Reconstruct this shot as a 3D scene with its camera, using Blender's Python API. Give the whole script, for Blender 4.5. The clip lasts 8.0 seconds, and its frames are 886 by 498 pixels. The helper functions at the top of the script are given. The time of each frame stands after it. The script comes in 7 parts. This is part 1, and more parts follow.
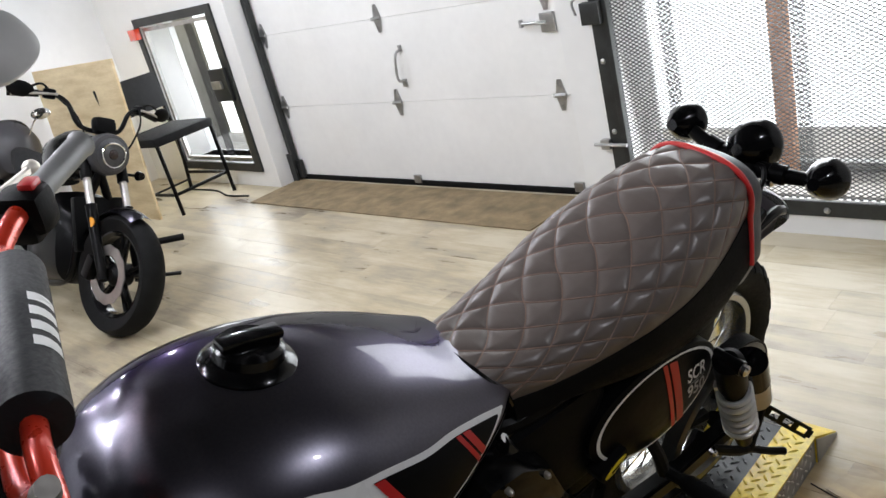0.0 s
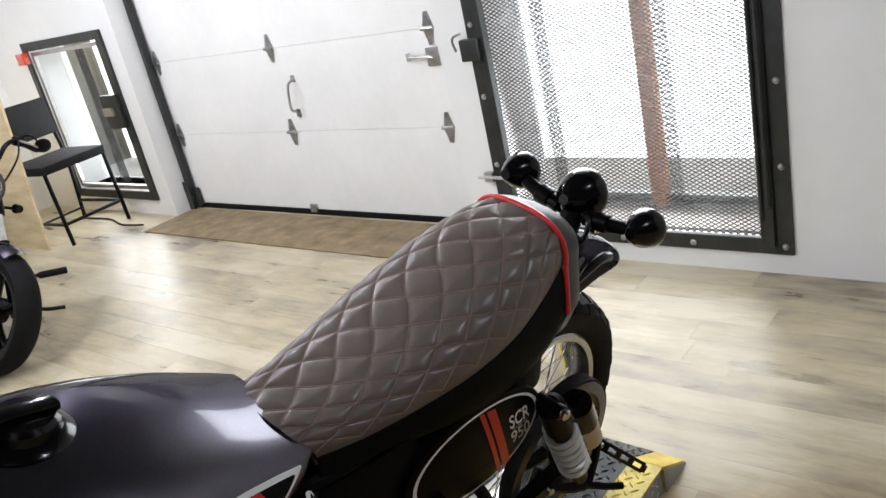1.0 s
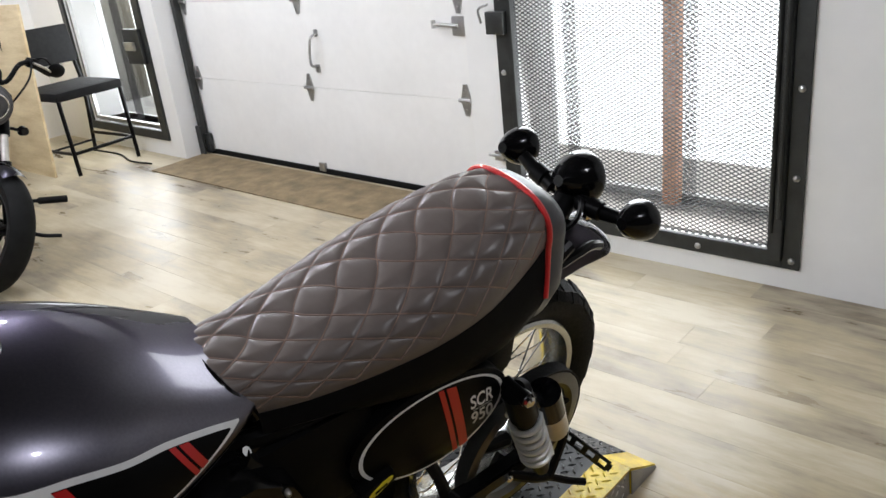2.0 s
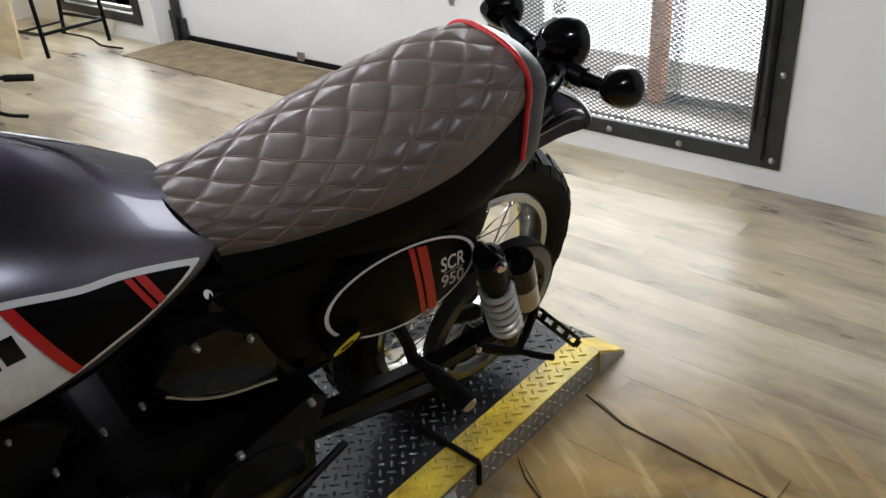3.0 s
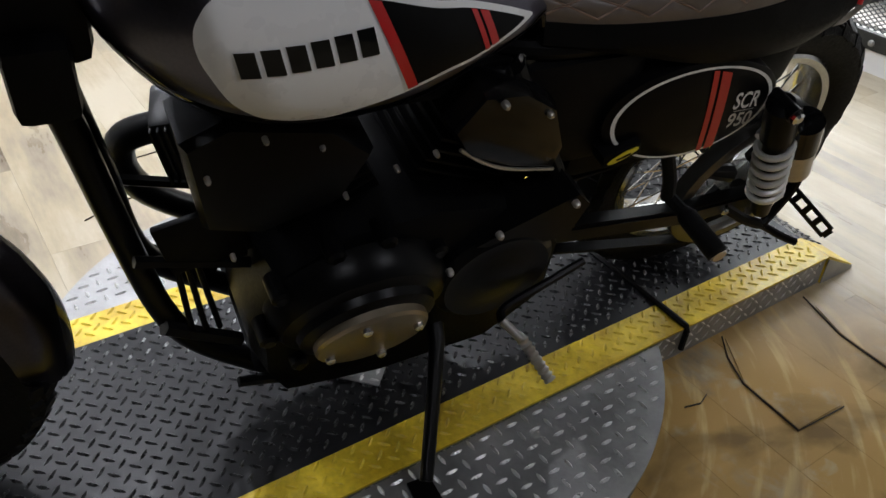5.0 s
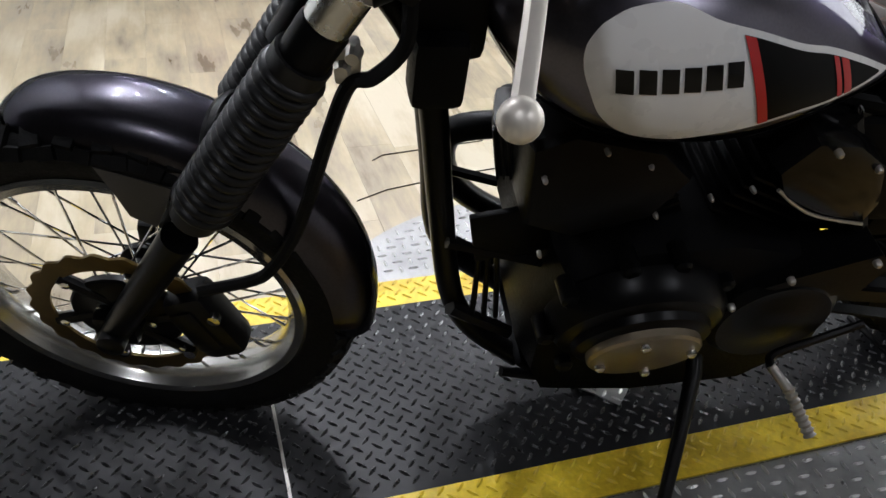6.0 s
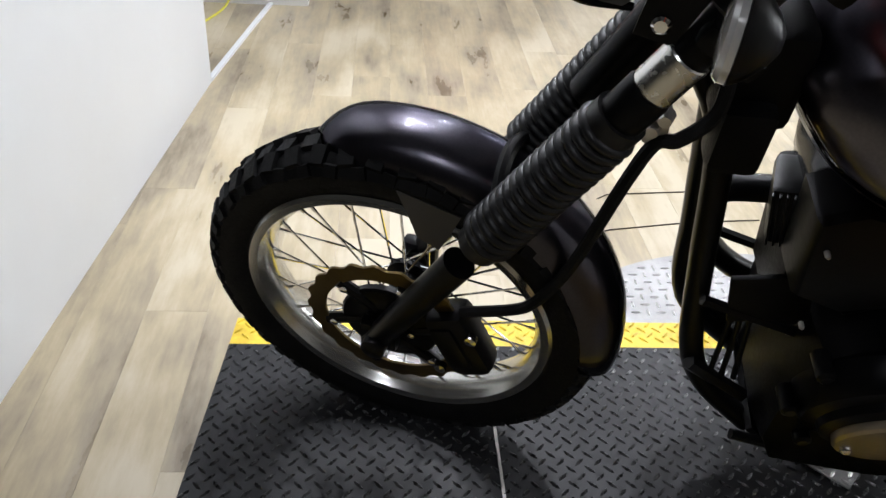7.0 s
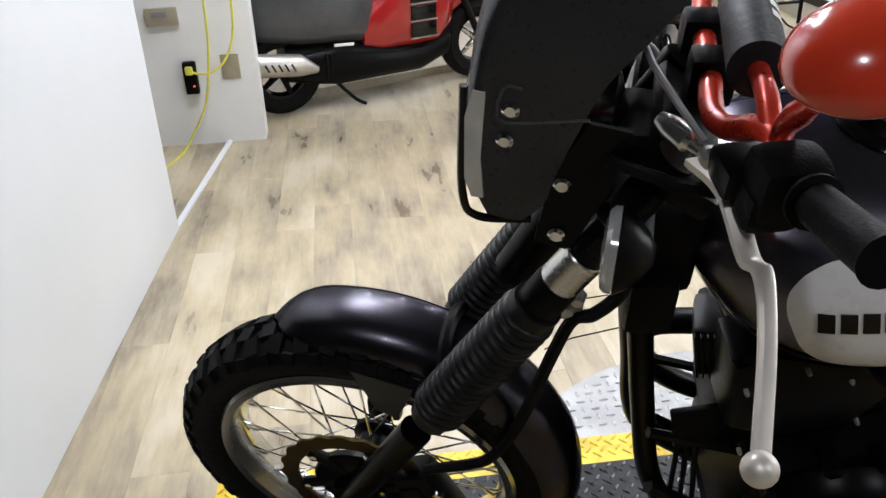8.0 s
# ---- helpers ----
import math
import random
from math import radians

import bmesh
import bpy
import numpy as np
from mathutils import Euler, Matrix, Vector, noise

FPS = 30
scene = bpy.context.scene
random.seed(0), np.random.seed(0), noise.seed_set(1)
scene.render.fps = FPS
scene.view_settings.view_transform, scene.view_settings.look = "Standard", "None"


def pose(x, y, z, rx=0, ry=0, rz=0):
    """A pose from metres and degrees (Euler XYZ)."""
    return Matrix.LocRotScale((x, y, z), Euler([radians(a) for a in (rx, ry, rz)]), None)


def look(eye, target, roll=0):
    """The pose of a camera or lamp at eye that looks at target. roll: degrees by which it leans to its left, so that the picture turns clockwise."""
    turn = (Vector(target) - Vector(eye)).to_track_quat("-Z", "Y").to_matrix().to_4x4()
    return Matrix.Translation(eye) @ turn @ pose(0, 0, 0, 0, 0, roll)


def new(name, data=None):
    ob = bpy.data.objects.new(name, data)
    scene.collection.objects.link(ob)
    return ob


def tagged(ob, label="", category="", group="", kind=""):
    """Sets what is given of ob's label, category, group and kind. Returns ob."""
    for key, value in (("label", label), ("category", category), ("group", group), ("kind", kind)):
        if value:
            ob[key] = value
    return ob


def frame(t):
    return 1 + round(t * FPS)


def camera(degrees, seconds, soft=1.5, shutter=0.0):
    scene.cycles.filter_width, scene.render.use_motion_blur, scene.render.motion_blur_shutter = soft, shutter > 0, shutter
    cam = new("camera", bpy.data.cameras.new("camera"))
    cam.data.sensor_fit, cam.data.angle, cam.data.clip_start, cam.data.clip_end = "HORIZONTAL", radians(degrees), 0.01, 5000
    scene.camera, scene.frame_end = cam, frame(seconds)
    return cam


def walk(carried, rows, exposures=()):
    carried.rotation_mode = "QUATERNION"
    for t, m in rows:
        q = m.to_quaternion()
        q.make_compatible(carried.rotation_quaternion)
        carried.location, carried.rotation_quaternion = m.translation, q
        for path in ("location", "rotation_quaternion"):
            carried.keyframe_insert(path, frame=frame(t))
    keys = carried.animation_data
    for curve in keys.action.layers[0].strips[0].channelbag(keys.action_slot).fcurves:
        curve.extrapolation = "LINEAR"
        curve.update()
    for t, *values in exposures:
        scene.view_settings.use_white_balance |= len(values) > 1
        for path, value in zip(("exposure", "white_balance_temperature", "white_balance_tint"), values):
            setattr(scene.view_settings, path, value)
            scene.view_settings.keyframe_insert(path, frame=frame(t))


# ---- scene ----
cam = camera(57.0, 8.0)
PATH = [
    (0, (0.656, 0.438, 1.535), (-0.736, 1.68, 0.814), -14.4),
    (0.5, (0.786, 0.443, 1.569), (-0.483, 1.809, 0.845), -14.3),
    (1, (0.806, 0.561, 1.56), (-0.453, 1.939, 0.841), -12.9),
    (1.2, (0.808, 0.607, 1.559), (-0.444, 2.004, 0.866), -10.2),
    (2.3, (0.818, 0.637, 1.48), (-0.455, 1.951, 0.671), -6.1),
    (2.5, (0.821, 0.635, 1.457), (-0.433, 1.936, 0.6), -5.8),
    (3, (0.815, 0.637, 1.407), (-0.372, 1.928, 0.446), -4.1),
    (3.5, (0.803, 0.641, 1.364), (-0.337, 1.902, 0.31), -3.6),
    (4, (0.778, 0.623, 1.314), (-0.316, 1.856, 0.182), -1.8),
    (4.5, (0.739, 0.54, 1.262), (-0.423, 1.662, 0.083), 1.1),
    (4.7, (0.723, 0.499, 1.255), (-0.509, 1.555, 0.086), 2.1),
    (5.8, (0.705, 0.287, 1.262), (-0.782, 0.942, 0.096), 4.8),
    (6, (0.706, 0.25, 1.265), (-0.84, 0.812, 0.128), 4.6),
    (6.5, (0.711, 0.159, 1.282), (-0.914, 0.486, 0.164), 4.7),
    (7, (0.715, 0.107, 1.309), (-0.939, 0.259, 0.194), 4.0),
    (7.5, (0.726, 0.105, 1.389), (-0.989, 0.208, 0.365), 1.8),
    (8, (0.734, 0.16, 1.484), (-1.017, 0.36, 0.538), -1.8),
]
walk(cam, [(t, look(eye, target, roll)) for t, eye, target, roll in PATH], [(0, 0.05), (1.0, 0.15), (2.5, 0.1), (3.0, 0.1), (4.0, -0.2), (4.5, -0.15), (5.8, 0.05), (6.5, 0.15), (7.0, 0.2), (7.5, 0.25), (8, 0.12)])

# ---- light ----
world = bpy.data.worlds.new("overcast")
world.use_nodes = True
scene.world = world
wn = world.node_tree
sky = wn.nodes.new("ShaderNodeTexSky")
sky.sky_type = "NISHITA"
sky.sun_disc = False
sky.sun_elevation, sky.sun_rotation = radians(40), radians(20)
wn.links.new(sky.outputs[0], wn.nodes["Background"].inputs[0])
wn.nodes["Background"].inputs[1].default_value = 0.1


def area(name, eye, target, sx, sy, watts, colour=(1, 1, 1)):
    l = bpy.data.lights.new(name, "AREA")
    l.shape, l.size, l.size_y, l.energy, l.color = "RECTANGLE", sx, sy, watts, colour
    ob = new(name, l)
    ob.matrix_basis = look(eye, target)
    return ob


area("window_daylight", (-0.84, 3.64, 1.2), (-0.84, 0.0, 0.6), 1.1, 1.9, 50, (0.92, 0.96, 1.0))
area("small_window_daylight", (-5.38, 3.72, 0.8), (-5.0, 0.0, 0.4), 1.0, 1.1, 16, (0.92, 0.96, 1.0))
# white spots under the ceiling, over and beyond the lift, and added fill
# three 48 W spots follow reflected bulbs; both at x > 0 are fill
LAMPS = [(-1.48, 0.84, 150, 56), (-1.60, -0.08, 48, 164), (-1.82, 0.30, 48, 164), (-2.10, 0.02, 48, 164), (-2.9, 3.0, 62, 164), (-2.7, 0.8, 70, 164), (-3.7, 0.4, 56, 164), (-4.1, 2.4, 98, 164), (-5.3, 0.2, 52, 164), (-5.2, 1.6, 52, 164), (1.7, -0.5, 46, 164), (2.2, 2.3, 56, 164)]
for x, y, w, cone in LAMPS:
    l = bpy.data.lights.new("ceiling_spot_and_fill", "SPOT")
    l.spot_size, l.spot_blend = radians(cone), 0.35
    l.energy, l.shadow_soft_size, l.color = w, 0.05, (0.94, 0.96, 1.045)
    ob = new("ceiling_spot_and_fill", l)
    ob.location = (x, y, 2.98)

def gloss(name, base, rough=0.5, metal=0.0, vary=0.15, scale=6.0, bump=0.0, bscale=80.0, coat=0.0, spec=0.5, tint=None, stretch=(1, 1, 1), rvary=0.15, edge=None):
    """A procedural surface: colour varied at two scales, roughness varied, fine relief."""
    m = bpy.data.materials.new(name)
    m.use_nodes = True
    nt = m.node_tree
    b = nt.nodes["Principled BSDF"]
    b.inputs["Metallic"].default_value = metal
    b.inputs["Specular IOR Level"].default_value = spec
    if edge:
        b.inputs["Specular Tint"].default_value = (*edge, 1)
    if coat:
        b.inputs["Coat Weight"].default_value = coat
        b.inputs["Coat Roughness"].default_value = 0.04
    tc = nt.nodes.new("ShaderNodeTexCoord")
    mp = nt.nodes.new("ShaderNodeMapping")
    mp.inputs["Scale"].default_value = stretch
    nt.links.new(tc.outputs["Object"], mp.inputs["Vector"])
    n1 = nt.nodes.new("ShaderNodeTexNoise")
    n1.inputs["Scale"].default_value = scale
    n1.inputs["Detail"].default_value = 6
    n2 = nt.nodes.new("ShaderNodeTexNoise")
    n2.inputs["Scale"].default_value = scale * 9
    n2.inputs["Detail"].default_value = 3
    nt.links.new(mp.outputs[0], n1.inputs["Vector"])
    nt.links.new(mp.outputs[0], n2.inputs["Vector"])
    add = nt.nodes.new("ShaderNodeMath")
    add.operation = "MULTIPLY_ADD"
    add.inputs[1].default_value = 0.35
    nt.links.new(n2.outputs[0], add.inputs[0])
    nt.links.new(n1.outputs[0], add.inputs[2])
    ramp = nt.nodes.new("ShaderNodeValToRGB")
    lo = [c * (1 - vary) for c in base]
    hi = [min(1, c * (1 + vary)) for c in (tint or base)]
    ramp.color_ramp.elements[0].position, ramp.color_ramp.elements[1].position = 0.45, 0.9
    ramp.color_ramp.elements[0].color = (*lo, 1)
    ramp.color_ramp.elements[1].color = (*hi, 1)
    nt.links.new(add.outputs[0], ramp.inputs[0])
    nt.links.new(ramp.outputs[0], b.inputs["Base Color"])
    mr = nt.nodes.new("ShaderNodeMapRange")
    mr.inputs[1].default_value, mr.inputs[2].default_value = 0.35, 0.75
    mr.inputs[3].default_value, mr.inputs[4].default_value = max(0.02, rough * (1 - rvary)), min(1, rough * (1 + rvary))
    nt.links.new(n2.outputs[0], mr.inputs[0])
    nt.links.new(mr.outputs[0], b.inputs["Roughness"])
    if bump:
        n3 = nt.nodes.new("ShaderNodeTexNoise")
        n3.inputs["Scale"].default_value = bscale
        n3.inputs["Detail"].default_value = 4
        nt.links.new(mp.outputs[0], n3.inputs["Vector"])
        bp = nt.nodes.new("ShaderNodeBump")
        bp.inputs["Strength"].default_value = bump
        bp.inputs["Distance"].default_value = 0.002
        nt.links.new(n3.outputs[0], bp.inputs["Height"])
        nt.links.new(bp.outputs[0], b.inputs["Normal"])
    return m


def glow(name, colour, strength):
    m = bpy.data.materials.new(name)
    m.use_nodes = True
    nt = m.node_tree
    nt.nodes.clear()
    e = nt.nodes.new("ShaderNodeEmission")
    e.inputs[0].default_value, e.inputs[1].default_value = (*colour, 1), strength
    o = nt.nodes.new("ShaderNodeOutputMaterial")
    nt.links.new(e.outputs[0], o.inputs[0])
    return m


def wood_planks(name):
    """Vinyl planks: each plank its own tone between grey-brown and honey, grain drawn along x."""
    m = bpy.data.materials.new(name)
    m.use_nodes = True
    nt = m.node_tree
    b = nt.nodes["Principled BSDF"]
    tc = nt.nodes.new("ShaderNodeTexCoord")
    oi = nt.nodes.new("ShaderNodeObjectInfo")
    off = nt.nodes.new("ShaderNodeVectorMath")
    off.operation = "SCALE"
    off.inputs[0].default_value = (31, 17, 7)
    nt.links.new(oi.outputs["Random"], off.inputs["Scale"])
    add = nt.nodes.new("ShaderNodeVectorMath")
    nt.links.new(tc.outputs["Object"], add.inputs[0])
    nt.links.new(off.outputs[0], add.inputs[1])
    mp = nt.nodes.new("ShaderNodeMapping")
    mp.inputs["Scale"].default_value = (1.5, 5.5, 1.0)
    nt.links.new(add.outputs[0], mp.inputs["Vector"])
    patch = nt.nodes.new("ShaderNodeTexNoise")
    patch.inputs["Scale"].default_value, patch.inputs["Detail"].default_value, patch.inputs["Roughness"].default_value = 1.5, 6, 0.62
    nt.links.new(mp.outputs[0], patch.inputs["Vector"])
    mp2 = nt.nodes.new("ShaderNodeMapping")
    mp2.inputs["Scale"].default_value = (5.0, 80.0, 1.0)
    nt.links.new(add.outputs[0], mp2.inputs["Vector"])
    grain = nt.nodes.new("ShaderNodeTexNoise")
    grain.inputs["Scale"].default_value, grain.inputs["Detail"].default_value = 1.0, 4
    nt.links.new(mp2.outputs[0], grain.inputs["Vector"])
    s = nt.nodes.new("ShaderNodeMath")
    s.operation = "MULTIPLY_ADD"
    s.inputs[1].default_value = 0.16
    nt.links.new(grain.outputs[0], s.inputs[0])
    nt.links.new(patch.outputs[0], s.inputs[2])
    s2 = nt.nodes.new("ShaderNodeMath")
    s2.operation = "MULTIPLY_ADD"
    s2.inputs[1].default_value = 0.17
    nt.links.new(oi.outputs["Random"], s2.inputs[0])
    nt.links.new(s.outputs[0], s2.inputs[2])
    ramp = nt.nodes.new("ShaderNodeValToRGB")
    cr = ramp.color_ramp
    cr.elements[0].position, cr.elements[0].color = 0.40, (0.175, 0.140, 0.092, 1)
    cr.elements[1].position, cr.elements[1].color = 0.86, (0.540, 0.478, 0.350, 1)
    e = cr.elements.new(0.54)
    e.color = (0.322, 0.272, 0.192, 1)
    e = cr.elements.new(0.68)
    e.color = (0.435, 0.365, 0.236, 1)
    # broad random tone, deepened to stand in for uneven light on the floor
    broad = nt.nodes.new("ShaderNodeTexNoise")
    broad.inputs["Scale"].default_value, broad.inputs["Detail"].default_value = 1.6, 6
    s3 = nt.nodes.new("ShaderNodeMath")
    s3.operation = "MULTIPLY_ADD"
    s3.inputs[1].default_value = 0.80
    s3.inputs[2].default_value = -0.39
    s4 = nt.nodes.new("ShaderNodeMath")
    nt.links.new(broad.outputs[0], s3.inputs[0])
    nt.links.new(s3.outputs[0], s4.inputs[0])
    nt.links.new(s2.outputs[0], s4.inputs[1])
    nt.links.new(s4.outputs[0], ramp.inputs[0])
    # brown glue-like wear in one patch of the floor
    geo = nt.nodes.new("ShaderNodeNewGeometry")
    nt.links.new(geo.outputs["Position"], broad.inputs["Vector"])
    dist = nt.nodes.new("ShaderNodeVectorMath")
    dist.operation = "DISTANCE"
    dist.inputs[1].default_value = (0.42, 1.45, 0.0)
    nt.links.new(geo.outputs["Position"], dist.inputs[0])
    fall = nt.nodes.new("ShaderNodeMapRange")
    fall.interpolation_type = "SMOOTHSTEP"
    fall.inputs[1].default_value, fall.inputs[2].default_value, fall.inputs[3].default_value, fall.inputs[4].default_value = 0.45, 1.15, 1.0, 0.0
    nt.links.new(dist.outputs["Value"], fall.inputs[0])
    blot = nt.nodes.new("ShaderNodeTexNoise")
    blot.inputs["Scale"].default_value, blot.inputs["Detail"].default_value, blot.inputs["Roughness"].default_value = 5.0, 7, 0.65
    nt.links.new(geo.outputs["Position"], blot.inputs["Vector"])
    edge = nt.nodes.new("ShaderNodeMapRange")
    edge.inputs[1].default_value, edge.inputs[2].default_value = 0.28, 0.46
    nt.links.new(blot.outputs[0], edge.inputs[0])
    mul = nt.nodes.new("ShaderNodeMath")
    mul.operation = "MULTIPLY"
    nt.links.new(fall.outputs[0], mul.inputs[0])
    nt.links.new(edge.outputs[0], mul.inputs[1])
    wear = nt.nodes.new("ShaderNodeMix")
    wear.data_type = "RGBA"
    wear.inputs["B"].default_value = (0.46, 0.285, 0.092, 1)
    nt.links.new(mul.outputs[0], wear.inputs["Factor"])
    nt.links.new(ramp.outputs[0], wear.inputs["A"])
    # pale flaked spots inside the worn patch
    fleck = nt.nodes.new("ShaderNodeTexNoise")
    fleck.inputs["Scale"].default_value, fleck.inputs["Detail"].default_value, fleck.inputs["Distortion"].default_value = 9.0, 5, 0.8
    nt.links.new(geo.outputs["Position"], fleck.inputs["Vector"])
    spot = nt.nodes.new("ShaderNodeMapRange")
    spot.inputs[1].default_value, spot.inputs[2].default_value = 0.60, 0.72
    nt.links.new(fleck.outputs[0], spot.inputs[0])
    mul2 = nt.nodes.new("ShaderNodeMath")
    mul2.operation = "MULTIPLY"
    nt.links.new(fall.outputs[0], mul2.inputs[0])
    nt.links.new(spot.outputs[0], mul2.inputs[1])
    flake = nt.nodes.new("ShaderNodeMix")
    flake.data_type = "RGBA"
    flake.inputs["B"].default_value = (0.50, 0.40, 0.24, 1)
    nt.links.new(mul2.outputs[0], flake.inputs["Factor"])
    nt.links.new(wear.outputs["Result"], flake.inputs["A"])
    # scuffs swept in arcs about the turntable
    rel = nt.nodes.new("ShaderNodeVectorMath")
    rel.operation = "SUBTRACT"
    rel.inputs[1].default_value = (-0.46, 1.06, 0.0)
    nt.links.new(geo.outputs["Position"], rel.inputs[0])
    far = nt.nodes.new("ShaderNodeVectorMath")
    far.operation = "LENGTH"
    nt.links.new(rel.outputs[0], far.inputs[0])
    sep = nt.nodes.new("ShaderNodeSeparateXYZ")
    nt.links.new(rel.outputs[0], sep.inputs[0])
    turn = nt.nodes.new("ShaderNodeMath")
    turn.operation = "ARCTAN2"
    nt.links.new(sep.outputs["Y"], turn.inputs[0])
    nt.links.new(sep.outputs["X"], turn.inputs[1])
    polar = nt.nodes.new("ShaderNodeCombineXYZ")
    nt.links.new(far.outputs["Value"], polar.inputs[0])
    nt.links.new(turn.outputs[0], polar.inputs[1])
    stretch = nt.nodes.new("ShaderNodeMapping")
    stretch.inputs["Scale"].default_value = (26.0, 2.6, 1.0)
    nt.links.new(polar.outputs[0], stretch.inputs["Vector"])
    arc = nt.nodes.new("ShaderNodeTexNoise")
    arc.inputs["Scale"].default_value, arc.inputs["Detail"].default_value = 1.0, 5
    nt.links.new(stretch.outputs[0], arc.inputs["Vector"])
    cut = nt.nodes.new("ShaderNodeMapRange")
    cut.inputs[1].default_value, cut.inputs[2].default_value = 0.54, 0.64
    nt.links.new(arc.outputs[0], cut.inputs[0])
    mul3 = nt.nodes.new("ShaderNodeMath")
    mul3.operation = "MULTIPLY"
    nt.links.new(fall.outputs[0], mul3.inputs[0])
    nt.links.new(cut.outputs[0], mul3.inputs[1])
    scuff = nt.nodes.new("ShaderNodeMix")
    scuff.data_type = "RGBA"
    scuff.inputs["B"].default_value = (0.60, 0.43, 0.19, 1)
    nt.links.new(mul3.outputs[0], scuff.inputs["Factor"])
    nt.links.new(flake.outputs["Result"], scuff.inputs["A"])
    vein = nt.nodes.new("ShaderNodeTexNoise")
    vein.inputs["Scale"].default_value, vein.inputs["Detail"].default_value, vein.inputs["Distortion"].default_value = 3.2, 8, 1.6
    nt.links.new(geo.outputs["Position"], vein.inputs["Vector"])
    dark = nt.nodes.new("ShaderNodeMapRange")
    dark.inputs[1].default_value, dark.inputs[2].default_value, dark.inputs[4].default_value = 0.50, 0.66, 0.75
    nt.links.new(vein.outputs[0], dark.inputs[0])
    mul4 = nt.nodes.new("ShaderNodeMath")
    mul4.operation = "MULTIPLY"
    nt.links.new(fall.outputs[0], mul4.inputs[0])
    nt.links.new(dark.outputs[0], mul4.inputs[1])
    smear = nt.nodes.new("ShaderNodeMix")
    smear.data_type = "RGBA"
    smear.inputs["B"].default_value = (0.120, 0.072, 0.026, 1)
    nt.links.new(mul4.outputs[0], smear.inputs["Factor"])
    nt.links.new(scuff.outputs["Result"], smear.inputs["A"])
    nt.links.new(smear.outputs["Result"], b.inputs["Base Color"])
    mr = nt.nodes.new("ShaderNodeMapRange")
    mr.inputs[1].default_value, mr.inputs[2].default_value, mr.inputs[3].default_value, mr.inputs[4].default_value = 0.3, 0.7, 0.25, 0.43
    nt.links.new(patch.outputs[0], mr.inputs[0])
    dull = nt.nodes.new("ShaderNodeMath")
    dull.operation = "MULTIPLY_ADD"
    dull.inputs[1].default_value = 0.24
    nt.links.new(mul.outputs[0], dull.inputs[0])
    nt.links.new(mr.outputs[0], dull.inputs[2])
    nt.links.new(dull.outputs[0], b.inputs["Roughness"])
    matt = nt.nodes.new("ShaderNodeMapRange")
    matt.inputs[3].default_value, matt.inputs[4].default_value = 0.5, 0.10
    nt.links.new(fall.outputs[0], matt.inputs[0])
    nt.links.new(matt.outputs[0], b.inputs["Specular IOR Level"])
    bp = nt.nodes.new("ShaderNodeBump")
    bp.inputs["Strength"].default_value, bp.inputs["Distance"].default_value = 0.25, 0.0008
    nt.links.new(grain.outputs[0], bp.inputs["Height"])
    nt.links.new(bp.outputs[0], b.inputs["Normal"])
    return m


def pane_glass(name):
    m = bpy.data.materials.new(name)
    m.use_nodes = True
    b = m.node_tree.nodes["Principled BSDF"]
    b.inputs["Transmission Weight"].default_value = 1.0
    b.inputs["Roughness"].default_value = 0.02
    b.inputs["IOR"].default_value = 1.45
    b.inputs["Base Color"].default_value = (0.95, 0.97, 0.97, 1)
    return m


WALL = gloss("white_wall_paint", (0.80, 0.80, 0.785), 0.55, vary=0.04, scale=1.5, bump=0.15, bscale=160)
PANEL = gloss("white_panel", (0.75, 0.775, 0.80), 0.45, vary=0.03, scale=1.2, bump=0.05, bscale=120)
DOORWHITE = gloss("garage_door_paint", (0.80, 0.797, 0.775), 0.42, vary=0.05, scale=2.0, bump=0.2, bscale=220)
# unseen closing walls, made dark to cut bounce onto the bike
DARKWALL = gloss("unseen_dark_wall", (0.07, 0.07, 0.068), 0.8, vary=0.06, scale=1.5, bump=0.1, bscale=160)
# out of view; set dark for the tank's reflections and less bounce
CEIL = gloss("ceiling_paint", (0.03, 0.03, 0.03), 0.8, vary=0.05, scale=2.0)
PLANK = wood_planks("vinyl_planks")
SUBFLOOR = gloss("dark_subfloor", (0.07, 0.055, 0.04), 0.8, vary=0.3, scale=5)
MAT_BROWN = gloss("coir_mat", (0.23, 0.17, 0.095), 0.95, vary=0.35, scale=9, bump=1.0, bscale=300)
STEEL = gloss("painted_steel_frame", (0.028, 0.03, 0.029), 0.45, 0.3, vary=0.3, scale=12, bump=0.2)
MESHM = gloss("expanded_steel", (0.02, 0.02, 0.02), 0.5, 0.0, vary=0.3, scale=30)
GALV = gloss("galvanised_steel", (0.42, 0.42, 0.41), 0.38, 0.9, vary=0.2, scale=20)
RUST = gloss("rusty_post", (0.60, 0.30, 0.17), 0.8, vary=0.25, scale=14, bump=0.4)
PLY = gloss("plywood_sheet", (0.66, 0.50, 0.27), 0.6, vary=0.12, scale=3, stretch=(1, 1, 5), tint=(0.72, 0.60, 0.38))
CONCRETE = gloss("concrete", (0.34, 0.32, 0.29), 0.9, vary=0.25, scale=4, bump=0.5)
DPBLACK = gloss("black_tread_plate", (0.015, 0.0153, 0.0165), 0.40, 0.1, vary=0.4, scale=7, bump=0.06, bscale=260, rvary=0.3, spec=0.22)
# worn deck lugs, lightened so that their glints are in the colour
LUGGLINT = gloss("worn_glinting_tread_lug", (0.075, 0.075, 0.077), 0.30, 0.8, vary=0.5, scale=9, rvary=0.3)
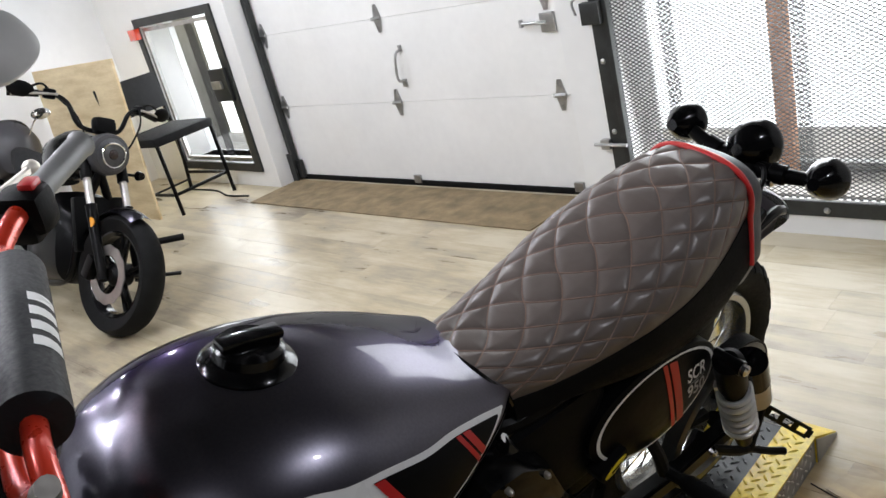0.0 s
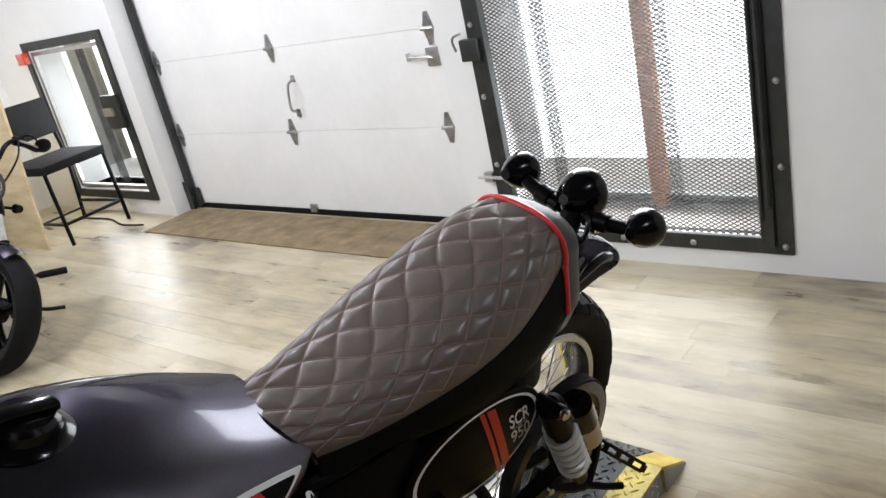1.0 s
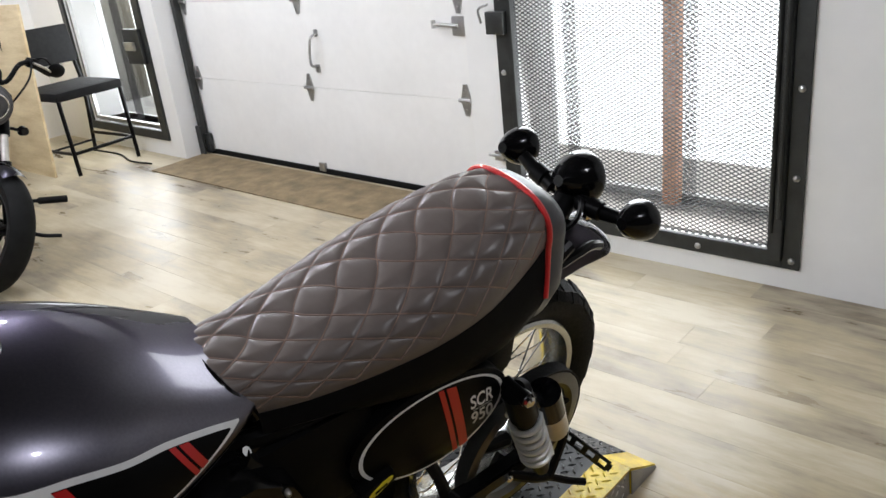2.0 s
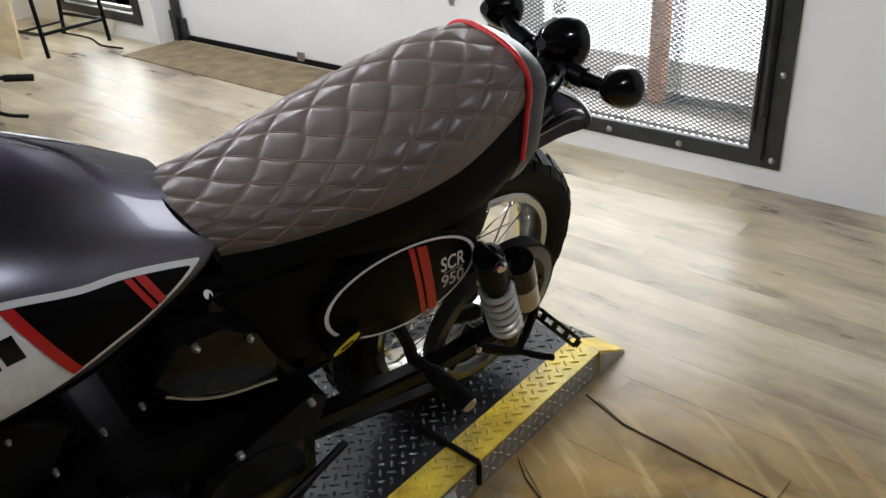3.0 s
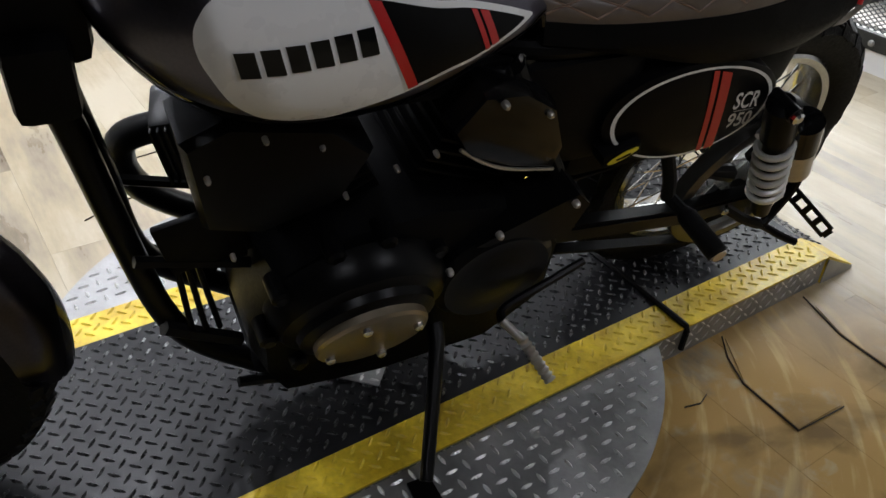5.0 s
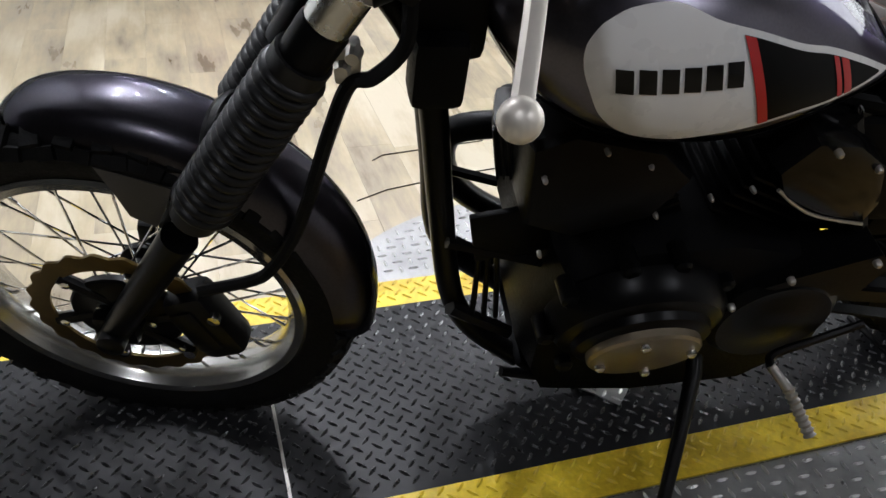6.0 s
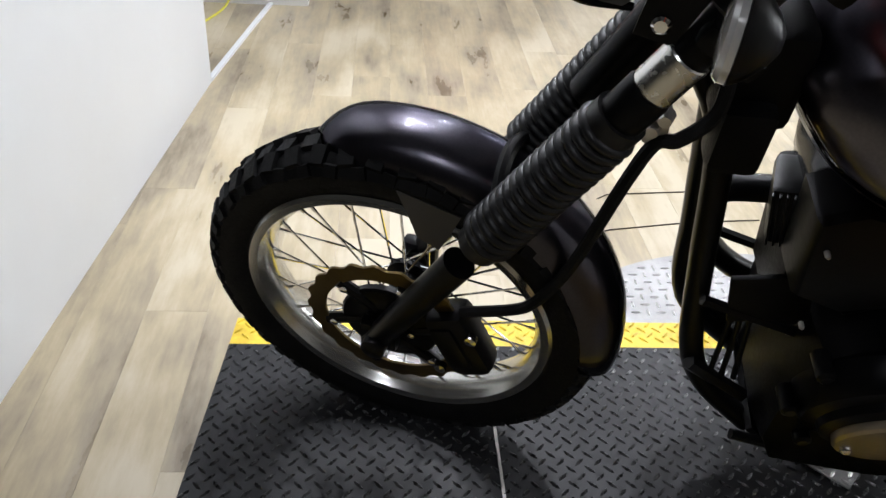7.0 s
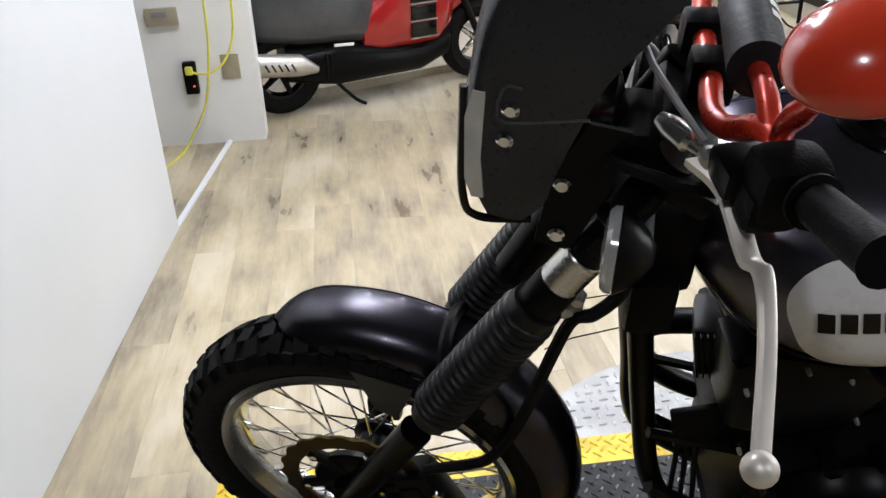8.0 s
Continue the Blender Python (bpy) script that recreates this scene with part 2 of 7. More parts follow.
# paler than the bare plate: the lugs' highlights are put into the colour
LUGBRIGHT = gloss("bright_tread_lug", (0.74, 0.74, 0.73), 0.32, 0.7, vary=0.15, scale=12)
DPYELLOW = gloss("yellow_tread_paint", (0.66, 0.42, 0.015), 0.42, vary=0.25, scale=10, bump=0.3, tint=(0.82, 0.60, 0.04))
DPSILVER = gloss("bare_tread_plate", (0.34, 0.34, 0.337), 0.48, 0.65, vary=0.25, scale=9, bump=0.3)
GUN = gloss("gunmetal_paint", (0.112, 0.106, 0.127), 0.29, 1.0, vary=0.03, scale=240, coat=0.4, tint=(0.124, 0.117, 0.140), rvary=0.05, edge=(0.06, 0.06, 0.07))
BLACK = gloss("gloss_black", (0.003, 0.003, 0.0033), 0.16, vary=0.2, scale=8, coat=0.12, spec=0.25)
SATIN = gloss("satin_black_metal", (0.0032, 0.0032, 0.0034), 0.33, vary=0.3, scale=14, bump=0.1, spec=0.11)
PLASTIC = gloss("black_plastic", (0.0035, 0.0035, 0.0037), 0.5, vary=0.2, scale=20, bump=0.25, bscale=400, spec=0.07)
DKGREY = gloss("dark_grey_screen", (0.056, 0.058, 0.062), 0.32, vary=0.12, scale=20, coat=0.2)
RUBBER = gloss("tyre_rubber", (0.0075, 0.0075, 0.0076), 0.66, vary=0.3, scale=18, bump=0.4, bscale=250, spec=0.10)
GAITER = gloss("gaiter_rubber", (0.0075, 0.0075, 0.0078), 0.42, vary=0.2, scale=18, bump=0.15, bscale=200, spec=0.26)
RIMM = gloss("satin_rim_alloy", (0.46, 0.455, 0.43), 0.22, 0.95, vary=0.03, scale=3, rvary=0.05)
LEATHER = gloss("brown_seat_vinyl", (0.136, 0.111, 0.097), 0.36, vary=0.06, scale=9, bump=0.06, bscale=420, tint=(0.148, 0.122, 0.108))
THREAD = gloss("tan_stitching", (0.25, 0.165, 0.128), 0.5, vary=0.2, scale=60)
RED = gloss("red_piping", (0.62, 0.025, 0.025), 0.35, vary=0.1, scale=20, coat=0.3)
REDDECAL = gloss("red_decal", (0.50, 0.012, 0.012), 0.3, vary=0.02, scale=4, rvary=0.03)
WHITEDECAL = gloss("white_decal", (0.80, 0.80, 0.79), 0.3, vary=0.02, scale=3)
SILVDECAL = gloss("silver_decal", (0.62, 0.62, 0.60), 0.35, 0.3, vary=0.06, scale=15)
YELDECAL = gloss("yellow_sticker", (0.72, 0.60, 0.03), 0.4, vary=0.1, scale=30)
ALLOY = gloss("brushed_alloy", (0.66, 0.65, 0.62), 0.27, 1.0, vary=0.05, scale=5, rvary=0.08)
PALEPL = gloss("pale_grey_plastic", (0.52, 0.52, 0.51), 0.4, vary=0.05, scale=12)
LEVERM = gloss("pale_satin_alloy", (0.84, 0.79, 0.71), 0.48, 0.55, vary=0.06, scale=14)
PLATEBLACK = gloss("satin_black_film", (0.003, 0.003, 0.0032), 0.34, vary=0.2, scale=8, spec=0.07)
SPRINGM = gloss("silver_spring_paint", (0.72, 0.72, 0.70), 0.34, 0.45, vary=0.08, scale=20)
COWL = gloss("dark_grey_cowl", (0.042, 0.041, 0.044), 0.42, vary=0.1, scale=12, spec=0.35)
# darker, warmer ALLOYDULL: the brown floor's reflection is put into the colour
DISC = gloss("floor_tinted_satin_alloy", (0.35, 0.295, 0.215), 0.38, 0.9, vary=0.12, scale=14)
DARKMETAL = gloss("dark_cast_alloy", (0.11, 0.108, 0.10), 0.42, 0.8, vary=0.2, scale=16)
ALLOYDULL = gloss("satin_alloy", (0.52, 0.50, 0.46), 0.42, 0.9, vary=0.15, scale=16)
BRONZE = gloss("bronze_tinted_rotor", (0.13, 0.092, 0.036), 0.40, 0.9, vary=0.25, scale=18)
CHROME = gloss("chrome", (0.75, 0.75, 0.75), 0.08, 1.0, vary=0.03, scale=10)
LENS = gloss("clear_lens", (0.55, 0.55, 0.53), 0.12, 0.2, vary=0.1, scale=30, coat=0.6)
SMOKE = gloss("smoked_lens", (0.02, 0.01, 0.01), 0.1, vary=0.1, scale=20, coat=0.6)
AMBER = gloss("amber_reflector", (0.75, 0.30, 0.02), 0.2, vary=0.1, scale=20, coat=0.4)
REDGLOSS = gloss("red_gloss_paint", (0.66, 0.050, 0.018), 0.2, vary=0.08, scale=9, coat=0.8)
SCOOTRED = gloss("deep_red_gloss_paint", (0.36, 0.014, 0.014), 0.2, vary=0.08, scale=9, coat=0.6)
REDBAR = gloss("red_anodised_bar", (0.70, 0.045, 0.018), 0.28, 0.25, vary=0.02, scale=8, coat=0.3, rvary=0.03)
FOAM = gloss("black_bar_pad", (0.009, 0.0095, 0.011), 0.6, vary=0.2, scale=25, bump=0.3, spec=0.25)
FABRIC = gloss("black_fabric", (0.011, 0.011, 0.0115), 0.95, vary=0.25, scale=30, bump=0.6, bscale=500, spec=0.2)
BEIGE = gloss("beige_plastic", (0.34, 0.30, 0.215), 0.5, vary=0.08, scale=15)
CORD = gloss("yellow_cord", (0.70, 0.66, 0.08), 0.5, vary=0.1, scale=20)
DARKPLANK = gloss("dark_seam", (0.03, 0.022, 0.014), 0.8, vary=0.3, scale=20)
LIGHTWOOD = gloss("pale_board", (0.55, 0.48, 0.36), 0.5, vary=0.12, scale=4, stretch=(1, 6, 1))
GREYPL = gloss("grey_plastic", (0.22, 0.22, 0.22), 0.45, vary=0.15, scale=15)
GLASS = pane_glass("window_glass")
OUTSIDE = glow("overcast_daylight", (0.95, 0.98, 1.0), 3.0)


# ---- mesh helpers ----
def part(name, bm, material, parent=None, label="", smooth=True, xf=None, kind="", autos=35):
    me = bpy.data.meshes.new(name)
    if xf is not None:
        bmesh.ops.transform(bm, matrix=xf, verts=bm.verts)
    bmesh.ops.recalc_face_normals(bm, faces=bm.faces)
    bm.to_mesh(me)
    bm.free()
    for mt in (material if isinstance(material, (list, tuple)) else [material]):
        me.materials.append(mt)
    if smooth:
        me.polygons.foreach_set("use_smooth", [True] * len(me.polygons))
        me.set_sharp_from_angle(angle=radians(autos))
    ob = new(name, me)
    if parent is not None:
        ob.parent = parent
    tagged(ob, label, kind=kind)
    return ob


def thing(name, m, label, category, group="", kind=""):
    ob = new(name)
    ob.empty_display_size = 0.1
    ob.matrix_basis = m
    return tagged(ob, label, category, group, kind)


def box(bm, x0, x1, y0, y1, z0, z1, bev=0.0):
    r = bmesh.ops.create_cube(bm, size=1.0)
    for v in r["verts"]:
        v.co = Vector(((x0 + x1) / 2 + v.co.x * (x1 - x0), (y0 + y1) / 2 + v.co.y * (y1 - y0), (z0 + z1) / 2 + v.co.z * (z1 - z0)))
    if bev:
        es = list({e for v in r["verts"] for e in v.link_edges})
        bmesh.ops.bevel(bm, geom=es, offset=bev, segments=2, affect="EDGES", profile=0.6)
    return bm


def cube(x0, x1, y0, y1, z0, z1, bev=0.0):
    return box(bmesh.new(), x0, x1, y0, y1, z0, z1, bev)


def obox(bm, m, sx, sy, sz, bev=0.0):
    """A bevelled box of that size, centred, in the pose m."""
    r = bmesh.ops.create_cube(bm, size=1.0)
    vs = r["verts"]
    for v in vs:
        v.co = Vector((v.co.x * sx, v.co.y * sy, v.co.z * sz))
    if bev:
        es = list({e for v in vs for e in v.link_edges})
        out = bmesh.ops.bevel(bm, geom=es, offset=bev, segments=2, affect="EDGES", profile=0.6)
        vs = list({v for f in out["faces"] for v in f.verts} | {v for v in vs if v.is_valid})
    for v in vs:
        v.co = m @ v.co
    return bm


def tube(bm, pts, radius, seg=10, closed=False, cap=True):
    """Sweeps a round section along points; radius: one number or one for each point."""
    pts = [Vector(p) for p in pts]
    n = len(pts)
    rad = [radius] * n if isinstance(radius, (int, float)) else list(radius)
    rings, side = [], None
    for i, p in enumerate(pts):
        a = pts[(i - 1) % n] if closed or i else p
        b = pts[(i + 1) % n] if closed or i < n - 1 else p
        d = (b - a).normalized()
        if side is None:
            side = d.orthogonal().normalized()
        side = (side - d * side.dot(d)).normalized()
        up = d.cross(side)
        rings.append([bm.verts.new(p + (side * math.cos(k * math.tau / seg) + up * math.sin(k * math.tau / seg)) * rad[i]) for k in range(seg)])
    for i in range(n if closed else n - 1):
        A, B = rings[i], rings[(i + 1) % n]
        for k in range(seg):
            bm.faces.new((A[k], A[(k + 1) % seg], B[(k + 1) % seg], B[k]))
    if cap and not closed:
        bm.faces.new(rings[0][::-1])
        bm.faces.new(rings[-1])
    return bm


def curve_pts(ctrl, n=8):
    """A smooth line through control points (Catmull-Rom)."""
    c = [Vector(p) for p in ctrl]
    c = [c[0] * 2 - c[1]] + c + [c[-1] * 2 - c[-2]]
    out = []
    for i in range(1, len(c) - 2):
        for k in range(n):
            t = k / n
            out.append(0.5 * (2 * c[i] + (c[i + 1] - c[i - 1]) * t + (2 * c[i - 1] - 5 * c[i] + 4 * c[i + 1] - c[i + 2]) * t * t + (3 * c[i] - c[i - 1] - 3 * c[i + 1] + c[i + 2]) * t ** 3))
    out.append(c[-2])
    return out


def rod(bm, p, q, radius, seg=12):
    return tube(bm, [p, q], radius, seg)


def lathe(bm, profile, centre=(0, 0, 0), axis="x", seg=48, closed=False):
    """Turns (along, radius) points round an axis through centre."""
    c = Vector(centre)
    rings = []
    for a, r in profile:
        ring = []
        for k in range(seg):
            t = k * math.tau / seg
            x, y = r * math.cos(t), r * math.sin(t)
            v = (a, x, y) if axis == "x" else (x, a, y) if axis == "y" else (x, y, a)
            ring.append(bm.verts.new(c + Vector(v)))
        rings.append(ring)
    m = len(rings)
    for i in range(m if closed else m - 1):
        A, B = rings[i], rings[(i + 1) % m]
        for k in range(seg):
            bm.faces.new((A[k], A[(k + 1) % seg], B[(k + 1) % seg], B[k]))
    if not closed:
        if profile[0][1] > 1e-5:
            bm.faces.new(rings[0][::-1])
        if profile[-1][1] > 1e-5:
            bm.faces.new(rings[-1])
    return bm


def skin(bm, rings, closed=True, caps=True):
    """Joins rows of points into a surface; closed: each row is a loop."""
    R = [[bm.verts.new(p) for p in ring] for ring in rings]
    n = len(R[0])
    for A, B in zip(R, R[1:]):
        for k in range(n if closed else n - 1):
            bm.faces.new((A[k], A[(k + 1) % n], B[(k + 1) % n], B[k]))
    if caps and closed:
        bm.faces.new(R[0][::-1])
        bm.faces.new(R[-1])
    return bm


def slab(bm, outline, thick, m=None):
    """A flat plate: outline of (x, y) points in the xy plane, thickened to z, in the pose m."""
    m = m or Matrix()
    a = [bm.verts.new(m @ Vector((x, y, 0))) for x, y in outline]
    b = [bm.verts.new(m @ Vector((x, y, thick))) for x, y in outline]
    n = len(a)
    bm.faces.new(a[::-1])
    bm.faces.new(b)
    for k in range(n):
        bm.faces.new((a[k], a[(k + 1) % n], b[(k + 1) % n], b[k]))
    return bm


def lerp(x, table):
    """Smooth reading of a table of (x, value): a cubic through the points."""
    if x <= table[0][0]:
        return table[0][1]
    n = len(table)
    for i in range(n - 1):
        (a, u), (b, v) = table[i], table[i + 1]
        if x <= b:
            h = b - a
            su = (v - table[i - 1][1]) / (b - table[i - 1][0]) if i else (v - u) / h
            sv = (table[i + 2][1] - u) / (table[i + 2][0] - a) if i + 2 < n else (v - u) / h
            t = (x - a) / h
            return u * (2 * t ** 3 - 3 * t * t + 1) + su * h * (t ** 3 - 2 * t * t + t) + v * (3 * t * t - 2 * t ** 3) + sv * h * (t ** 3 - t * t)
    return table[-1][1]

# ---- the room ----
WY, GY, LY = 3.61, 3.885, 3.69       # window wall, garage door, wall beside the small grille
XL, XR, YB, ZC = -6.6, 4.2, -3.2, 3.1


def structure(name, bm, material, label, category, parent=None, smooth=False):
    ob = part(name, bm, material, parent, label, smooth=smooth)
    return tagged(ob, category=category, kind="structure")


floor = structure("floor", cube(XL, XR, YB, GY + 0.4, -0.12, -0.004), SUBFLOOR, "floor of worn honey and grey wood-look planks", "floor")
structure("ceiling", cube(XL - 0.2, XR + 0.2, YB - 0.2, GY + 0.4, ZC, ZC + 0.15), CEIL, "plain unseen ceiling, set dark for the tank's reflections", "ceiling")

# wall with the tall caged window: pieces round the opening
wx0, wx1, wz0, wz1 = -1.47, -0.21, 0.16, 2.15
bm = bmesh.new()
box(bm, -1.72, wx0, WY, WY + 0.36, 0, ZC)
box(bm, wx1, XR, WY, WY + 0.36, 0, ZC)
box(bm, wx0, wx1, WY, WY + 0.36, 0, wz0)
box(bm, wx0, wx1, WY, WY + 0.36, wz1, ZC)
structure("wall_north", bm, WALL, "white painted wall with a tall caged window", "wall")
bm = bmesh.new()
box(bm, -4.60, -1.72, WY + 0.02, WY + 0.37, 2.25, ZC)
structure("wall_lintel", bm, WALL, "white painted wall above the garage door", "wall")
gx0, gx1, gz0, gz1 = -5.92, -4.84, 0.19, 1.35
bm = bmesh.new()
box(bm, gx1, -4.60, LY, LY + 0.3, 0, ZC)
box(bm, XL, gx0, LY, LY + 0.3, 0, ZC)
box(bm, gx0, gx1, LY, LY + 0.3, 0, gz0)
box(bm, gx0, gx1, LY, LY + 0.3, gz1, ZC)
structure("wall_northwest", bm, WALL, "white painted wall with a small caged window", "wall")
structure("wall_west", cube(XL - 0.2, XL, YB, GY + 0.3, 0, ZC), WALL, "plain white wall", "wall")
structure("wall_east", cube(XR, XR + 0.2, YB, GY + 0.3, 0, ZC), DARKWALL, "plain unseen wall, made dark to cut bounce light", "wall")
structure("wall_south", cube(XL, XR, YB - 0.2, YB, 0, ZC), DARKWALL, "plain unseen wall, made dark to cut bounce light", "wall")

# white partition and the shaded niche wall past it
def wall_strip(bm, a, b, thick, z0, z1):
    a, b = Vector((*a, 0)), Vector((*b, 0))
    d = (b - a).normalized()
    n = Vector((-d.y, d.x, 0)) * thick
    vs = []
    for z in (z0, z1):
        vs.append([bm.verts.new(p + Vector((0, 0, z))) for p in (a, b, b + n, a + n)])
    lo, hi = vs
    bm.faces.new(lo[::-1])
    bm.faces.new(hi)
    for k in range(4):
        bm.faces.new((lo[k], lo[(k + 1) % 4], hi[(k + 1) % 4], hi[k]))


bm = bmesh.new()
wall_strip(bm, (-2.385, -0.575), (-0.55, -0.7062), -0.18, 0, ZC)
structure("wall_partition", bm, PANEL, "smooth white display partition standing on the floor", "wall")
structure("wall_niche", cube(-3.52, -3.378, YB, -0.278, 0, ZC), WALL, "white wall end with a thermostat and a socket", "wall")
bm = bmesh.new()
wall_strip(bm, (-3.376, -0.452), (-2.39, -0.573), -0.022, -0.002, 0.012)
structure("trim", bm, PANEL, "white edge strip along the plank floor", "trim")

# ---- garage door ----
door = structure("door_1", cube(-4.62, -1.70, GY + 0.06, GY + 0.10, 0.0, 2.35), DOORWHITE, "closed white sectional garage door with steel hinges", "garage door")
for k in range(4):
    z0 = 0.035 + k * 0.533
    part("door_panel", cube(-4.60, -1.72, GY, GY + 0.055, z0 + 0.0006, z0 + 0.5324, 0.0035), DOORWHITE, door, smooth=False)
part("bottom_seal", cube(-4.60, -1.72, GY - 0.012, GY + 0.05, 0.0, 0.036, 0.008), RUBBER, door, "black rubber bottom seal")


def hinge(x, z, flip=1):
    bm = bmesh.new()
    slab(bm, [(-0.012, -0.085), (0.012, -0.085), (0.035, 0.0), (0.012, 0.085), (-0.012, 0.085), (-0.035, 0.0)], 0.006, pose(x, GY - 0.001, z, 90, 0, 0))
    rod(bm, (x - 0.04, GY - 0.014, z), (x + 0.04, GY - 0.014, z), 0.011, 8)
    for dz in (-0.055, 0.055):
        rod(bm, (x, GY, z + dz), (x, GY - 0.012, z + dz), 0.008, 6)
    part("hinge", bm, GALV, door, "galvanised steel hinge")


for z in (0.568, 1.101, 1.634):
    for x in (-4.515, -3.265, -1.985):
        hinge(x, z)
bm = bmesh.new()
tube(bm, curve_pts([(-3.13, GY, 0.70), (-3.13, GY - 0.05, 0.72), (-3.12, GY - 0.055, 0.80), (-3.10, GY - 0.05, 0.88), (-3.10, GY, 0.90)], 5), 0.008, 8)
obox(bm, pose(-3.13, GY - 0.004, 0.69), 0.04, 0.008, 0.05, 0.003)
obox(bm, pose(-3.10, GY - 0.004, 0.905), 0.03, 0.008, 0.04, 0.003)
part("pull_handle", bm, GALV, door, "bent steel pull handle", xf=Matrix.Translation((-0.03, 0, 0)))
bm = bmesh.new()
obox(bm, pose(-1.98, GY - 0.01, 0.955), 0.09, 0.02, 0.10, 0.006)
rod(bm, (-1.98, GY - 0.02, 0.955), (-2.14, GY - 0.03, 0.965), 0.010, 8)
rod(bm, (-2.14, GY - 0.03, 0.985), (-2.14, GY - 0.03, 0.945), 0.012, 8)
part("slide_lock", bm, GALV, door, "steel slide lock")
for x in (-4.53, -3.26, -1.97):
    part("bottom_bracket", cube(x - 0.03, x + 0.03, GY - 0.02, GY, 0.02, 0.075, 0.004), GALV, door)
bm = bmesh.new()
box(bm, -4.585, -4.545, GY - 0.06, GY - 0.015, 0.10, 2.3)
box(bm, -4.60, -4.54, GY - 0.075, GY - 0.06, 0.0, 0.22)
box(bm, -4.56, -4.50, GY - 0.045, GY - 0.01, 0.02, 0.16)
part("track", bm, STEEL, door, "dark steel roller track", smooth=False)

mat = tagged(part("threshold_mat", cube(-4.58, -1.95, 3.38, 3.84, 0.0, 0.008, 0.003), MAT_BROWN), "worn brown coir strip mat before the garage door", "mat")

# ---- caged windows ----
def expanded(bm, x0, x1, z0, z1, y, px, pz, w, t=0.002):
    """Expanded steel: crossing strands that form flat diamonds."""
    nx, nz = int((x1 - x0) / px), int((z1 - z0) / pz)
    px, pz = (x1 - x0) / nx, (z1 - z0) / nz
    vs, fs = [], []
    for s in (1, -1):
        for k in range(-nz, nx + 1) if s > 0 else range(0, nx + nz + 1):
            # line x = x0 + px*k + s*px*j, z = z0 + pz*j
            j0 = max(0, -k) if s > 0 else max(0, k - nx)
            j1 = min(nz, nx - k) if s > 0 else min(nz, k)
            if j1 <= j0:
                continue
            a = Vector((x0 + px * (k + s * j0), y, z0 + pz * j0))
            b = Vector((x0 + px * (k + s * j1), y, z0 + pz * j1))
            d = (b - a).normalized()
            n = Vector((-d.z, 0, d.x)) * w
            i = len(vs)
            o = Vector((0, t, 0))
            vs += [a - n + o, b - n + o, b + n + o, a + n + o, a - o, b - o]
            fs += [(i, i + 1, i + 2, i + 3), (i, i + 4, i + 5, i + 1), (i + 3, i + 2, i + 5, i + 4)]
    return vs, fs


def raw(name, vs, fs, material, parent, label="", kind=""):
    me = bpy.data.meshes.new(name)
    me.from_pydata([tuple(v) for v in vs], [], fs)
    me.materials.append(material)
    ob = new(name, me)
    ob.parent = parent
    return tagged(ob, label, kind=kind)


win = tagged(part("window_1", cube(wx0, wx1, WY + 0.30, WY + 0.35, wz0, wz0 + 0.05, 0.004), GALV), "tall window caged with expanded steel in a dark bolted frame", "window", kind="structure")
fx0, fx1, fz0, fz1, fw = -1.53, -0.145, 0.09, 2.2, 0.064
for nm, b in (("window_frame", (fx0, fx0 + fw, fz0, fz1)), ("window_frame", (fx1 - fw, fx1, fz0, fz1)), ("window_frame", (fx0 + fw, fx1 - fw, fz0, fz0 + fw)), ("window_frame", (fx0 + fw, fx1 - fw, fz1 - fw, fz1))):
    part(nm, cube(b[0], b[1], WY - 0.012, WY - 0.001, b[2], b[3], 0.002), STEEL, win, smooth=False)
part("window_frame", cube(fx1 - fw - 0.055, fx1 - fw - 0.002, WY - 0.03, WY + 0.02, fz0 + 0.035, fz1 - 0.03, 0.003), STEEL, win, "dark inner steel angle with rust", smooth=False)
part("window_frame", cube(fx0 + fw + 0.002, fx0 + fw + 0.03, WY - 0.02, WY + 0.02, fz0 + 0.035, fz1 - 0.03, 0.003), STEEL, win, smooth=False)
for z in (0.24, 0.30):
    part("hinge_rod", lathe(bmesh.new(), [(0, 0.009), (1.4, 0.009)], (fx1 - fw - 0.03 + (z - 0.27) * 0.5, WY - 0.034, z), "z", 8), STEEL, win)
vs, fs = expanded(None, fx0 + fw, fx1 - fw - 0.05, fz0 + fw, fz1 - fw, WY + 0.005, 0.0305, 0.0175, 0.0024)
raw("mesh_grille", vs, fs, MESHM, win, "expanded steel mesh", "stuff")
for k in range(7):
    z = 0.125 + k * 0.335
    for x in (fx0 + 0.03, fx1 - 0.03):
        part("bolt", lathe(bmesh.new(), [(0, 0.014), (-0.006, 0.012), (-0.010, 0.005), (-0.011, 0.0)], (x, WY - 0.012, z), "y", 10), GALV, win)
for x in (-1.20, -0.88, -0.555):
    part("bolt", lathe(bmesh.new(), [(0, 0.014), (-0.006, 0.012), (-0.010, 0.005), (-0.011, 0.0)], (x, WY - 0.012, 0.118), "y", 10), GALV, win)
bm = bmesh.new()
obox(bm, pose(fx0 + 0.02, WY - 0.03, 1.02), 0.10, 0.035, 0.10, 0.006)
part("lock_box", bm, STEEL, win, "dark steel lock box")
bm = bmesh.new()
rod(bm, (fx0 - 0.08, WY - 0.03, 0.40), (fx0 + 0.10, WY - 0.035, 0.40), 0.009, 8)
obox(bm, pose(fx0 - 0.02, WY - 0.02, 0.40), 0.05, 0.03, 0.05, 0.004)
tube(bm, curve_pts([(fx0 - 0.02, WY - 0.03, 1.10), (fx0 - 0.06, WY - 0.05, 1.08), (fx0 - 0.05, WY - 0.05, 1.02)], 5), 0.006, 6)
